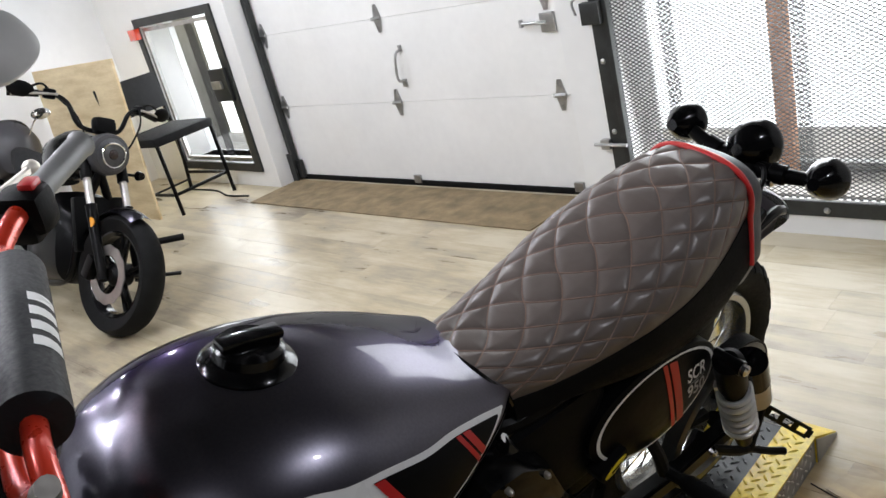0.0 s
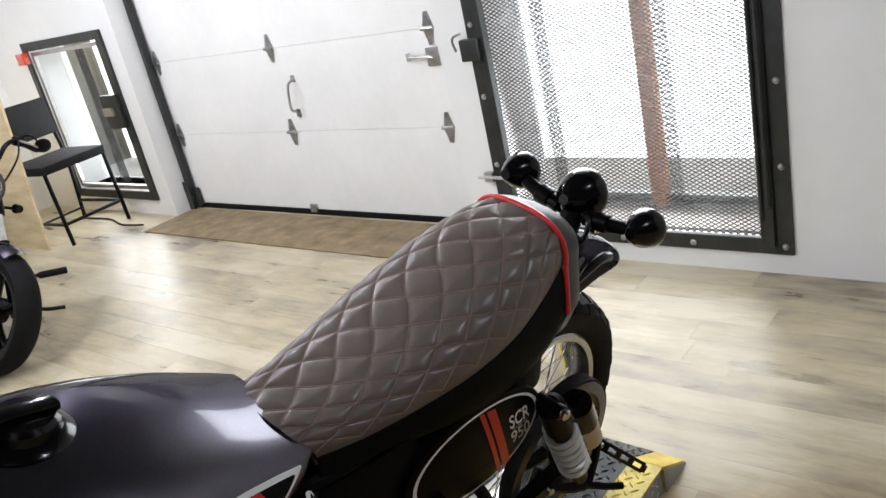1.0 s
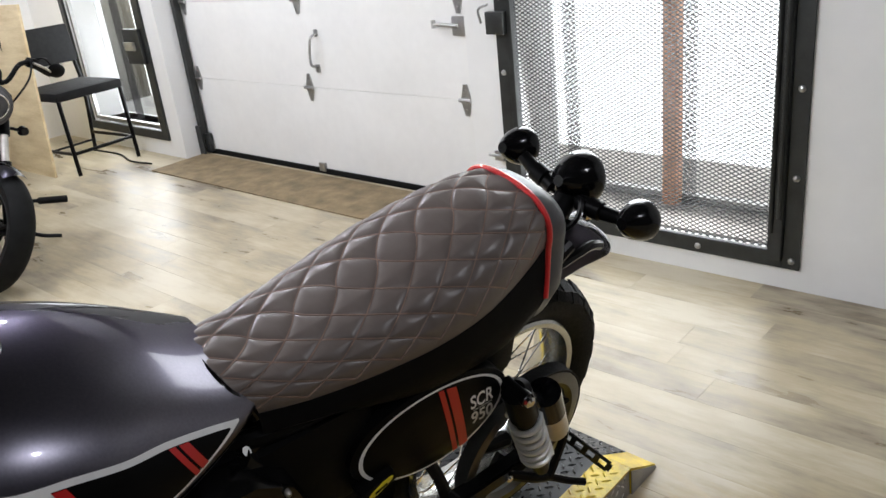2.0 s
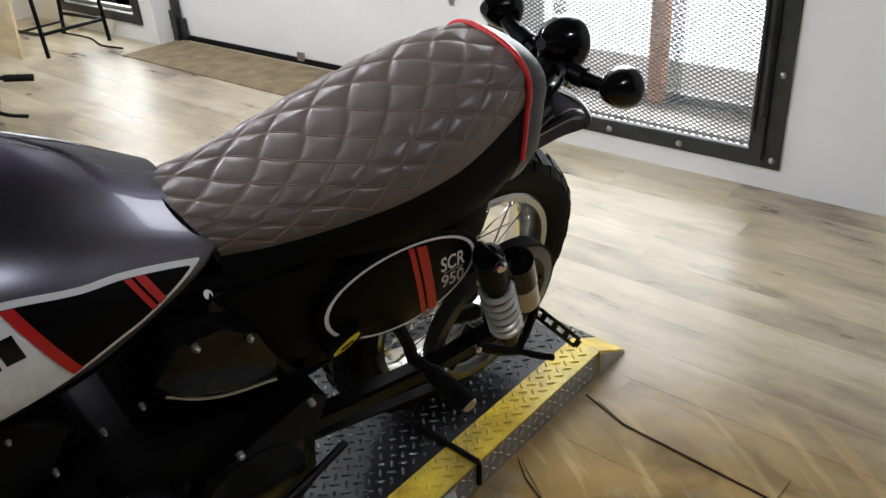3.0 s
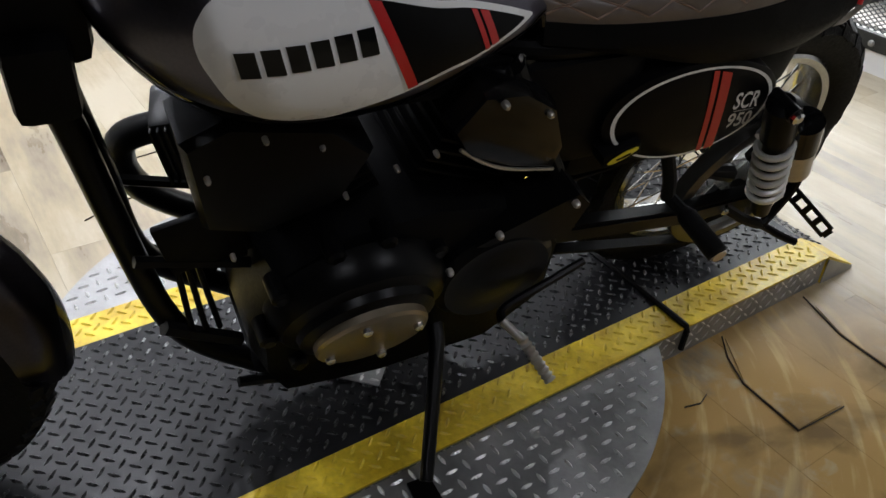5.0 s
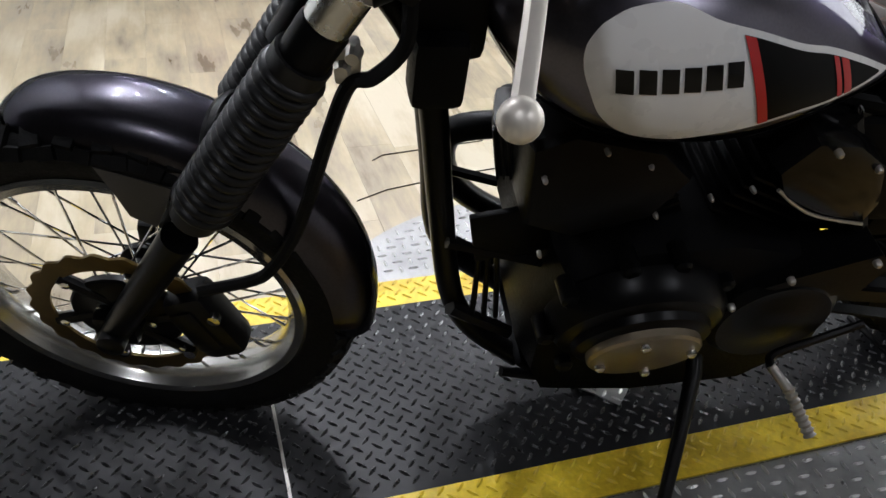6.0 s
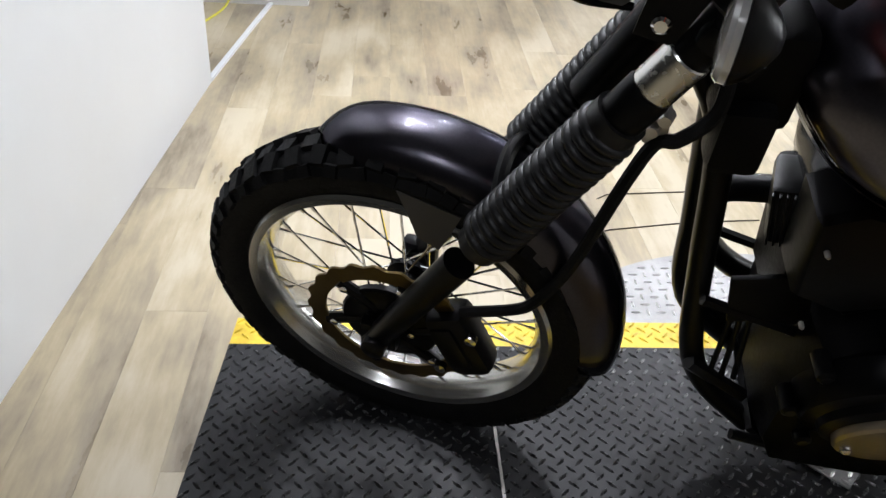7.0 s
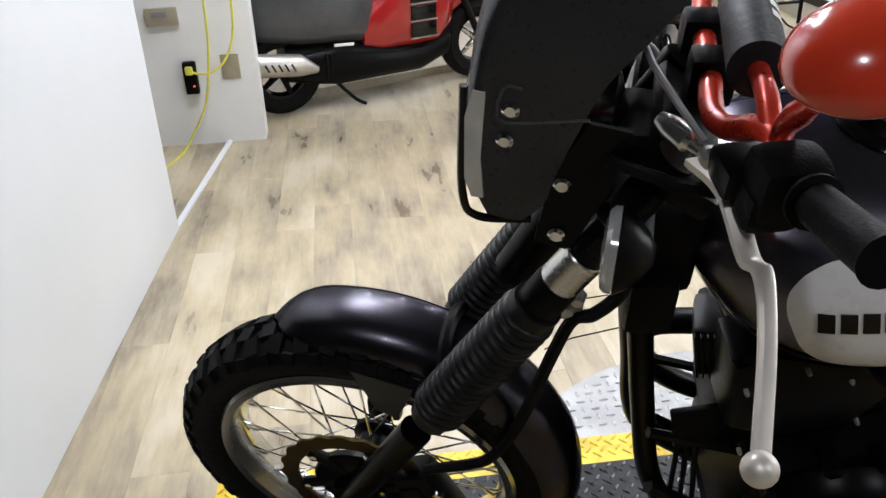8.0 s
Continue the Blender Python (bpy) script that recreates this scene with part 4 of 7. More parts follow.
for k in range(NF + 1):
    t = k / NF
    a = radians(118) - t * radians(124)
    R = 0.372
    wd = 0.074 * (0.25 + 0.75 * min(1, t / 0.11) ** 0.5) * (1 if t < 0.92 else 1 - (t - 0.92) * 3.0)
    ring = []
    for j in range(15):
        q = (j / 14 - 0.5) * 2
        drop = 0.058 * abs(q) ** 2.4 + 0.022 * max(0, 1 - t / 0.08) ** 1.5
        rr = R - drop
        ring.append(FC + Vector((wd * math.sin(q * 1.4) / math.sin(1.4), rr * math.cos(a), rr * math.sin(a))))
    rings.append(ring)
skin(bm, rings, closed=False, caps=False)
bmesh.ops.solidify(bm, geom=bm.faces[:], thickness=0.004)
fender = part("front_fender", bm, GUN, bike, "metallic gunmetal front fender", xf=FRONT)
# flaps of the fender; their shade is put into the darker cowl colour
for x in (0.080, -0.080):
    bm = bmesh.new()
    skin(bm, [[FA + Vector((x + dx, y, z)) for y, z in ((0.02, 0.335), (0.12, 0.315), (0.105, 0.27), (0.09, 0.235), (0.055, 0.25), (0.04, 0.29))] for dx in (-0.004, 0.004)])
    part("fender_bracket", bm, COWL, fender, xf=FRONT)

# ---- fuel tank ----
TW = [(0.565, 0.085), (0.59, 0.130), (0.64, 0.178), (0.72, 0.205), (0.82, 0.210), (0.92, 0.200), (1.02, 0.170), (1.10, 0.138), (1.14, 0.112)]
TT = [(0.565, 0.985), (0.59, 1.020), (0.64, 1.048), (0.72, 1.062), (0.82, 1.053), (0.92, 1.020), (1.02, 0.972), (1.10, 0.922), (1.14, 0.900)]
TB = [(0.565, 0.92), (0.59, 0.872), (0.64, 0.815), (0.72, 0.768), (0.82, 0.752), (0.92, 0.758), (1.02, 0.790), (1.10, 0.828), (1.14, 0.845)]
PN = 2.3
TLEAN = -0.026   # the crown of the tank sits a little over to the far side


def tank_ring(r, n=44):
    w, top, bot = lerp(r, TW), lerp(r, TT), lerp(r, TB)
    c = top * 0.40 + bot * 0.60
    out = []
    for k in range(n):
        a = k * math.tau / n
        ca, sa = math.cos(a), math.sin(a)
        hh = (top - c) if sa > 0 else (c - bot)
        out.append(Vector((w * math.copysign(abs(ca) ** (2 / PN), ca) + TLEAN * max(0, sa) ** 1.5, r, c + hh * math.copysign(abs(sa) ** (2 / PN), sa))))
    return out


def tank_side(r, u, off=0.0025):
    w, top, bot = lerp(r, TW), lerp(r, TT), lerp(r, TB)
    c = top * 0.40 + bot * 0.60
    hh = (top - c) if u > c else (c - bot)
    q = min(0.999, abs(u - c) / hh)
    lean = TLEAN * q ** (0.75 * PN) if u > c else 0
    return Vector((w * (1 - q ** PN) ** (1 / PN) + lean + off, r, u))


bm = bmesh.new()
skin(bm, [tank_ring(0.565 + 0.575 * k / 56) for k in range(57)])
tank = part("fuel_tank", bm, GUN, bike, "metallic gunmetal fuel tank with a white and black side decal")


def patch(name, lo, hi, material, host, surf, off, n=40, m=8, label=""):
    """A decal between two lines (each s in 0..1 to (r, u)) laid on a surface."""
    bm = bmesh.new()
    rings = []
    for k in range(n + 1):
        s = k / n
        (r0, u0), (r1, u1) = lo(s), hi(s)
        rings.append([surf(r0 + (r1 - r0) * j / m, u0 + (u1 - u0) * j / m, off) for j in range(m + 1)])
    skin(bm, rings, closed=False, caps=False)
    return part(name, bm, material, host, label)


D0, D1 = 0.664, 1.104       # decal's front and rear tip


DTOP = [(0.664, 0.940), (0.666, 0.952), (0.672, 0.963), (0.683, 0.975), (0.713, 0.990), (0.764, 0.995), (0.82, 0.978), (0.875, 0.964), (0.94, 0.943), (0.99, 0.929), (1.05, 0.906), (1.104, 0.882)]
DBOT = [(0.664, 0.940), (0.667, 0.925), (0.674, 0.908), (0.698, 0.866), (0.737, 0.836), (0.80, 0.826), (0.84, 0.836), (0.905, 0.850), (0.956, 0.858), (1.0, 0.860), (1.04, 0.867), (1.104, 0.880)]


def dec_top(r):
    return lerp(r, DTOP)


def dec_bot(r):
    return lerp(r, DBOT)


def span(r0, r1, inset=0.0):
    """The decal's lower and upper edge from r0 to r1, with close steps at the round front."""
    def at(s):
        return r0 + (r1 - r0) * s ** 2.2
    lo = lambda s: (at(s), min(dec_bot(at(s)) + inset, dec_top(at(s))))
    hi = lambda s: (at(s), max(dec_top(at(s)) - inset, dec_bot(at(s))))
    return lo, hi


lo, hi = span(D0 + 0.0005, D1 - 0.0005)
patch("decal_border", lo, hi, WHITEDECAL, tank, tank_side, 0.0016, 90, 12, label="white decal outline")


def clamp_line(r, k=0.47):
    """Where a slanted line that crosses u = 0.92 at r meets the decal's lower and upper edge."""
    lo_u = hi_u = 0.92
    for _ in range(30):
        lo_u = dec_bot(r + (0.92 - lo_u) * k) + 0.006
        hi_u = dec_top(r + (0.92 - hi_u) * k) - 0.006
    return (r + (0.92 - lo_u) * k, lo_u), (r + (0.92 - hi_u) * k, hi_u)


def bars(name, ra, rb, material, off, n=4):
    patch(name, lambda s: clamp_line(ra + (rb - ra) * s)[0], lambda s: clamp_line(ra + (rb - ra) * s)[1], material, tank, tank_side, off, n, 12)


bars("decal_black", 0.871, 1.068, PLATEBLACK, 0.0028, 40)
bars("red_stripe", 0.871, 0.885, REDDECAL, 0.0042)
bars("red_stripe", 0.993, 1.001, REDDECAL, 0.0042)
bars("red_stripe", 1.005, 1.017, REDDECAL, 0.0042)
# lettering stands as plain slanted bars
for k in range(6):
    r0 = 0.706 + k * 0.0266
    u0 = 0.903 + 0.008 * k / 5
    patch("mark_bar", lambda s, r0=r0, u0=u0: (r0 + 0.021 * s, u0), lambda s, r0=r0, u0=u0: (r0 + 0.021 * s - 0.006, u0 + 0.029), BLACK, tank, tank_side, 0.0034, 3, 3)
# filler cap
cr, cw = 0.815, lerp(0.815, TT)
capm = pose(-0.022, cr, cw - 0.008, -14, 0, 0)
bm = lathe(bmesh.new(), [(-0.01, 0.062), (0.004, 0.062), (0.010, 0.056), (0.014, 0.046), (0.026, 0.044), (0.032, 0.038), (0.033, 0.0)], (0, 0, 0), "z", 40)
cap = part("filler_cap", bm, BLACK, tank, "gloss black round filler cap", xf=capm)
bm = bmesh.new()
obox(bm, capm @ pose(0, 0, 0.036), 0.026, 0.085, 0.012, 0.004)
part("cap_grip", bm, BLACK, cap)

# ---- seat ----
SR = (1.105, 1.19, 1.30, 1.42, 1.54, 1.65, 1.75)
SL = list(zip(SR, (0.092, 0.113, 0.1325, 0.146, 0.143, 0.125, 0.100)))     # half width of the quilt
ST = list(zip(SR, (0.909, 0.903, 0.918, 0.9465, 0.9795, 1.002, 1.006)))    # its crown
SB = list(zip(SR, (0.8415, 0.840, 0.8445, 0.853, 0.8665, 0.894, 0.928)))   # its lower edge
Q0, Q1, SX = 1.105, 1.717, 0.015
TH = math.pi / 2


def seat_pt(r, th, puff=0.0):
    w, top, bot = lerp(r, SL), lerp(r, ST), lerp(r, SB)
    ca, sa = math.cos(th), math.sin(th)
    x = SX + (w + puff) * math.copysign(abs(sa) ** 0.80, sa)
    z = bot + (top - bot + puff) * max(0, ca) ** 0.68 if ca > 0 else bot
    q = min(1, max(0, (r - Q0) / (Q1 - Q0)))
    return Vector((x, r + (0.040 * (1 - q) + 0.005 * q) * (th / TH) ** 2, z))


NS, NT = 280, 176


def quilt(s, t):
    """Height of the padding at s along and t across: diamonds with sewn valleys."""
    a, b = s * 7.6 + t * 3.2, s * 7.6 - t * 3.2
    va = abs(math.sin(math.pi * a)) ** 0.55
    vb = abs(math.sin(math.pi * b)) ** 0.55
    return 0.0062 * min(va, vb) ** 0.8 * (1 - abs(t) ** 6)


bm = bmesh.new()
skin(bm, [[seat_pt(Q0 + (Q1 - Q0) * i / NS, -TH + 2 * TH * j / NT, quilt(i / NS, (j / NT - 0.5) * 2)) for j in range(NT + 1)] for i in range(NS + 1)], closed=False, caps=False)
seat = part("seat", bm, LEATHER, bike, "brown quilted seat with red piping", autos=80)
# rolled black lip at the nose
bm = bmesh.new()
tube(bm, [seat_pt(Q0, -TH + 2 * TH * j / 32, 0.001) + Vector((0, -0.004, 0)) for j in range(33)], 0.0075, 10)
nose = [bm.verts.new(seat_pt(Q0, -TH + 2 * TH * j / 32, -0.002) + Vector((0, -0.004, 0))) for j in range(33)]
bm.faces.new(nose)
part("seat_nose", bm, BLACK, seat, "black rolled front lip")
# black skirt below the quilt, flared at the sides
KW = [(1.105, 0.104), (1.20, 0.126), (1.30, 0.143), (1.42, 0.156), (1.54, 0.158), (1.65, 0.152), (1.72, 0.142)]
KB = [(1.105, 0.800), (1.23, 0.795), (1.43, 0.765), (1.62, 0.765), (1.72, 0.790)]


def skirt_ring(r, grow=0.0):
    w, b, kw, kb = lerp(r, SL), lerp(r, SB), lerp(r, KW) + grow, lerp(r, KB)
    q = min(1, max(0, (r - Q0) / (Q1 - Q0)))
    rs = r + 0.040 * (1 - q) + 0.005 * q
    half = [(w + 0.002 + grow, b + 0.004, rs), (w * 0.5 + kw * 0.5 + 0.004, b - 0.3 * (b - kb), rs - 0.008 * q), (kw + 0.002, b - 0.62 * (b - kb), rs - 0.020 * q), (kw - 0.012, kb, rs - 0.026 * q)]
    return [Vector((SX + x, y, z)) for x, z, y in half]


bm = bmesh.new()
rr = []
for i in range(41):
    r = 1.105 + (1.715 - 1.105) * i / 40
    near = skirt_ring(r)
    rr.append(near + [Vector((2 * SX - p.x, p.y, p.z)) for p in reversed(near)])
skin(bm, rr)
part("seat_base", bm, PLASTIC, seat, "black seat skirt", autos=50)
# rear of the seat past the piping: a smooth hump
near = [p for p in skirt_ring(Q1)][1:]
edge_line = [seat_pt(Q1 + 0.003, -TH + 2 * TH * j / 40, 0.006) for j in range(41)]
hoop = [Vector((2 * SX - p.x, p.y, p.z)) for p in reversed(near)] + edge_line + near
mid = Vector((SX, Q1, 0.885))
bm = bmesh.new()
rings = []
for k in range(11):
    a = k / 10 * math.pi / 2 * 0.93
    rings.append([Vector((mid.x + (p.x - mid.x) * math.cos(a) ** 0.6, p.y + 0.105 * math.sin(a), mid.z - 0.03 * (k / 10) ** 2 + (p.z - 0.003 - mid.z) * math.cos(a) ** 0.6)) for p in hoop])
skin(bm, rings, closed=False, caps=False)
part("seat_tail", bm, COWL, seat, "smooth dark rear hump of the seat")
bm = bmesh.new()
tube(bm, [p + Vector((0, 0.002, 0)) for p in hoop[1:-1]], 0.0055, 8)
part("piping", bm, RED, seat, "bright red piping")
bm = bmesh.new()
for fam in (1, -1):
    for k in range(-5, 15):
        run = []
        for j in range(0, 193):
            t = (j / 192 - 0.5) * 2
            s = (k - fam * t * 3.2) / 7.6
            if 0.005 < s < 0.995 and abs(t) < 0.94:
                run.append(seat_pt(Q0 + (Q1 - Q0) * s, t * TH, 0.0018))
        if len(run) > 3:
            tube(bm, run[::2], 0.0015, 4)
part("stitching", bm, THREAD, seat, "tan stitching", kind="stuff")
# ---- side cover with its oval plate ----
def oval_surf(r, u, off=0.0):
    return Vector((0.164 + off - 0.30 * (r - 1.46) ** 2 - 0.4 * (u - 0.66) ** 2, r, u))


OC = (1.461, 0.661)
OA, OB, OT = 0.175, 0.100, radians(-6.2)


def oval(k, s, a0=0.0):
    a = a0 + s * math.tau
    p, q = OA * k * math.cos(a), OB * k * math.sin(a)
    return (OC[0] + p * math.cos(OT) - q * math.sin(OT), OC[1] + p * math.sin(OT) + q * math.cos(OT))


bm = bmesh.new()
skin(bm, [[oval_surf(*oval(kk, j / 48), o) for j in range(48)] for kk, o in ((1.05, -0.05), (1.04, -0.002), (1.0, 0.0), (0.5, 0.001), (0.05, 0.0015))])
cover = part("side_cover", bm, PLATEBLACK, bike, "black oval side number plate with red stripes")
patch("oval_border", lambda s: oval(0.965, s), lambda s: oval(0.92, s), WHITEDECAL, cover, oval_surf, 0.0022, 64, 1, "white oval line")
for c0, wdt in ((0.040, 0.012), (0.058, 0.022)):
    def stripe(e, c0=c0, wdt=wdt):
        def f(s):
            p = c0 - 0.02 + 0.0 + (wdt if e else 0)
            lim = 0.9 * OB * math.sqrt(max(0, 1 - (p / (OA * 0.9)) ** 2))
            q = -lim + 2 * lim * s
            pp = p - q * 0.42
            return (OC[0] + pp * math.cos(OT) - q * math.sin(OT), OC[1] + pp * math.sin(OT) + q * math.cos(OT))
        return f
    patch("red_stripe", stripe(0), stripe(1), REDDECAL, cover, oval_surf, 0.0026, 12, 1)
# white and outlined marks on the plate
def plate_text(body, p0, p1, v0, v1, material, label):
    cu = bpy.data.curves.new("plate_mark", "FONT")
    cu.body = body
    cu.offset = 0.018
    tmp = bpy.data.objects.new("plate_mark", cu)
    scene.collection.objects.link(tmp)
    bpy.context.view_layer.update()
    me = bpy.data.meshes.new_from_object(tmp)
    bpy.data.objects.remove(tmp)
    xs, ys = [v.co.x for v in me.vertices], [v.co.y for v in me.vertices]
    for v in me.vertices:
        q = v0 + (v1 - v0) * (v.co.y - min(ys)) / (max(ys) - min(ys))
        p = p0 + (p1 - p0) * (v.co.x - min(xs)) / (max(xs) - min(xs)) - q * 0.30
        v.co = oval_surf(OC[0] + p * math.cos(OT) - q * math.sin(OT), OC[1] + p * math.sin(OT) + q * math.cos(OT), 0.0030)
    me.materials.append(material)
    ob = new("plate_mark", me)
    ob.parent = cover
    return tagged(ob, label)


plate_text("SCR", 0.080, 0.142, 0.003, 0.040, WHITEDECAL, "white plate lettering")
plate_text("950", 0.080, 0.140, -0.040, -0.006, SILVDECAL, "grey plate numbers")
patch("mark_line", lambda s: (OC[0] + (0.086 + 0.052 * s) * math.cos(OT), OC[1] + (0.086 + 0.052 * s) * math.sin(OT) - 0.0022), lambda s: (OC[0] + (0.086 + 0.052 * s) * math.cos(OT), OC[1] + (0.086 + 0.052 * s) * math.sin(OT) - 0.0006), SILVDECAL, cover, oval_surf, 0.0030, 3, 1)

# ---- frame, engine and running gear of the motorcycle ----
def bolt(c, r, parent, material=CHROME, axis="x", d=0.012, xf=None):
    return part("bolt", lathe(bmesh.new(), [(0, r), (d * 0.7, r), (d, r * 0.6), (d, 0)], c, axis, 10), material, parent, xf=xf)


bm = bmesh.new()
tube(bm, curve_pts([(0, 0.40, 0.96), (0.02, 0.47, 0.90), (0.045, 0.522, 0.80), (0.05, 0.562, 0.56), (0.055, 0.602, 0.34), (0.07, 0.65, 0.24), (0.09, 0.75, 0.15)], 6), 0.021, 14)
tube(bm, curve_pts([(0, 0.42, 1.00), (0, 0.60, 0.92), (0, 0.85, 0.84), (0, 1.10, 0.80)], 6), 0.026, 12)
for x in (0.11, -0.11):
    tube(bm, curve_pts([(x * 0.4, 1.02, 0.80), (x, 1.15, 0.80), (x, 1.40, 0.79), (x, 1.66, 0.80), (x * 0.8, 1.84, 0.86)], 6), 0.016, 10)
    tube(bm, curve_pts([(x * 1.1, 1.10, 0.79), (x * 1.15, 1.20, 0.62), (x * 1.2, 1.28, 0.45), (x * 1.1, 1.26, 0.30)], 6), 0.022, 10)
frame_ob = part("frame", bm, SATIN, bike, "black tubular frame")
bm = bmesh.new()
tube(bm, curve_pts([(-0.05, 0.520, 0.84), (-0.055, 0.562, 0.56), (-0.055, 0.602, 0.34), (-0.09, 0.75, 0.15)], 6), 0.021, 12)
part("downtube", bm, SATIN, frame_ob)
part("steering_head", tube(bmesh.new(), [HEAD + AX * 0.52, HEAD + AX * 0.74], 0.036, 16), SATIN, frame_ob)

# engine: crankcase, two finned cylinders, covers
bm = bmesh.new()
rings = []
for x, k in ((-0.16, 0.86), (-0.15, 0.95), (-0.06, 1.0), (0.10, 1.0), (0.165, 0.95), (0.178, 0.86)):
    out = [(0.735, 0.22), (0.77, 0.145), (0.95, 0.12), (1.20, 0.14), (1.30, 0.24), (1.29, 0.40), (1.20, 0.53), (1.02, 0.57), (0.86, 0.56), (0.75, 0.49), (0.728, 0.36)]
    rings.append([Vector((x, 0.99 + (r - 0.99) * k, 0.35 + (u - 0.35) * k)) for r, u in out])
skin(bm, rings)
bmesh.ops.bevel(bm, geom=[e for e in bm.edges if e.calc_face_angle(0) > 0.5], offset=0.012, segments=2, affect="EDGES")
engine = part("crankcase", bm, PLASTIC, bike, "black engine crankcase")


def cylinder(base, ang, label):
    m = Matrix.Translation(base) @ Matrix.Rotation(radians(ang), 4, "X")
    c = part("cylinder", obox(bmesh.new(), m @ pose(0, 0, 0.10), 0.16, 0.125, 0.20, 0.02), SATIN, bike, label)
    for k in range(9):
        z = 0.02 + k * 0.021
        part("fin", obox(bmesh.new(), m @ pose(0, 0, z), 0.215 + 0.01 * math.sin(k * 0.4), 0.165, 0.006, 0.002), SATIN, c)
    bm = bmesh.new()
    rr = []
    for z, sx, sy in ((0.195, 0.125, 0.092), (0.235, 0.130, 0.096), (0.275, 0.118, 0.086), (0.300, 0.085, 0.062), (0.306, 0.04, 0.03)):
        rr.append([m @ Vector((sx * math.copysign(abs(math.cos(a)) ** 0.5, math.cos(a)), sy * math.copysign(abs(math.sin(a)) ** 0.5, math.sin(a)), z)) for a in [k * math.tau / 28 for k in range(28)]])
    skin(bm, rr)
    head = part("rocker_cover", bm, BLACK, c, "black rocker cover")
    for sx, sy in ((0.112, 0.06), (0.112, -0.06)):
        part("bolt", tube(bmesh.new(), [m @ Vector((sx, sy, 0.255)), m @ Vector((sx + 0.012, sy, 0.272))], 0.008, 8), CHROME, head)
    return c, m


cyl1, m1 = cylinder(Vector((0.0, 0.87, 0.53)), 28, "finned black front cylinder")
cyl2, m2 = cylinder(Vector((0.0, 1.05, 0.53)), -26, "finned black rear cylinder")
# cam-side covers with a light seam
bm = bmesh.new()
skin(bm, [[Vector((x, 1.09 + (r - 1.09) * k, 0.70 + (u - 0.70) * k)) for r, u in ((1.00, 0.735), (1.035, 0.79), (1.10, 0.785), (1.16, 0.745), (1.195, 0.665), (1.19, 0.625), (1.11, 0.645), (1.03, 0.685))] for x, k in ((0.10, 1.06), (0.165, 1.04), (0.178, 0.97), (0.182, 0.8))])
part("rear_head_cover", bm, BLACK, cyl2, "black head cover with a bright lower edge")
bm = bmesh.new()
tube(bm, curve_pts([(0.176, 1.015, 0.70), (0.178, 1.06, 0.665), (0.178, 1.11, 0.640), (0.178, 1.19, 0.620)], 6), 0.003, 6)
part("bright_edge", bm, ALLOYDULL, cyl2)
for c in ((0.184, 1.060, 0.791 - 0.008), (0.177, 1.145, 0.744)):
    bolt(c, 0.0055, cyl2, ALLOYDULL)
bm = bmesh.new()
skin(bm, [[Vector((x, 0.76 + (r - 0.76) * k, 0.68 + (u - 0.68) * k)) for r, u in ((0.645, 0.765), (0.70, 0.79), (0.84, 0.755), (0.90, 0.70), (0.86, 0.62), (0.74, 0.58), (0.665, 0.61))] for x, k in ((0.06, 1.0), (0.14, 1.0), (0.152, 0.93), (0.155, 0.8))])
part("front_head_cover", bm, SATIN, cyl1, "black front head side")
for c in ((0.15, 0.820, 0.733), (0.165, 0.742, 0.776), (0.157, 0.672, 0.718), (0.155, 0.93, 0.670), (0.16, 0.985, 0.690), (0.15, 0.86, 0.63), (0.15, 0.70, 0.55)):
    bolt(c, 0.0040, engine, ALLOYDULL)

# alternator cover with its satin alloy disc
CC = Vector((0.0, 0.892, 0.398))
CTURN = Matrix.Translation(CC + Vector((0.19, 0, 0))) @ Matrix.Rotation(radians(14), 4, "Y") @ Matrix.Translation(-CC - Vector((0.19, 0, 0)))
bm = lathe(bmesh.new(), [(0.15, 0.150), (0.185, 0.148), (0.205, 0.135), (0.212, 0.115), (0.225, 0.112), (0.232, 0.100), (0.233, 0.0)], CC, "x", 56)
part("alternator_cover", bm, SATIN, engine, "black alternator cover", xf=CTURN)
bm = lathe(bmesh.new(), [(0.232, 0.094), (0.244, 0.094), (0.249, 0.090), (0.2515, 0.078), (0.253, 0.0)], CC, "x", 56)
part("alloy_disc", bm, DISC, engine, "satin alloy cover disc", xf=CTURN)
for k in range(4):
    a = radians(20 + 90 * k)
    bolt(CC + Vector((0.250, 0.074 * math.cos(a), 0.074 * math.sin(a))), 0.0085, engine, ALLOY, xf=CTURN)
for a in (80, 110, 40, 150, 190, 230):
    p = CC + Vector((0.15, 0.155 * math.cos(radians(a)), 0.155 * math.sin(radians(a))))
    part("boss", tube(bmesh.new(), [p, p + Vector((0.045, 0, 0)), p + Vector((0.05, 0, 0))], [0.016, 0.015, 0.009], 12), SATIN, engine)
# drive pulley cover behind it
PC = Vector((0, 1.13, 0.40))
bm = lathe(bmesh.new(), [(0.13, 0.115), (0.195, 0.112), (0.208, 0.098), (0.205, 0.07), (0.212, 0.05), (0.212, 0.0)], PC, "x", 44)
part("pulley_cover", bm, SATIN, engine, "black drive pulley cover")
bm = bmesh.new()
skin(bm, [[Vector((x, r, u)) for r, u in ((1.07, 0.50), (1.12, 0.525), (1.24, 0.575), (1.27, 0.545), (1.25, 0.47), (1.18, 0.47))] for x in (0.13, 0.205)])
part("pulley_guard", bm, SATIN, engine)
for c in ((0.205, 1.104, 0.525), (0.205, 1.235, 0.56), (0.205, 1.029, 0.459)):
    bolt(c, 0.0065, engine, ALLOYDULL)
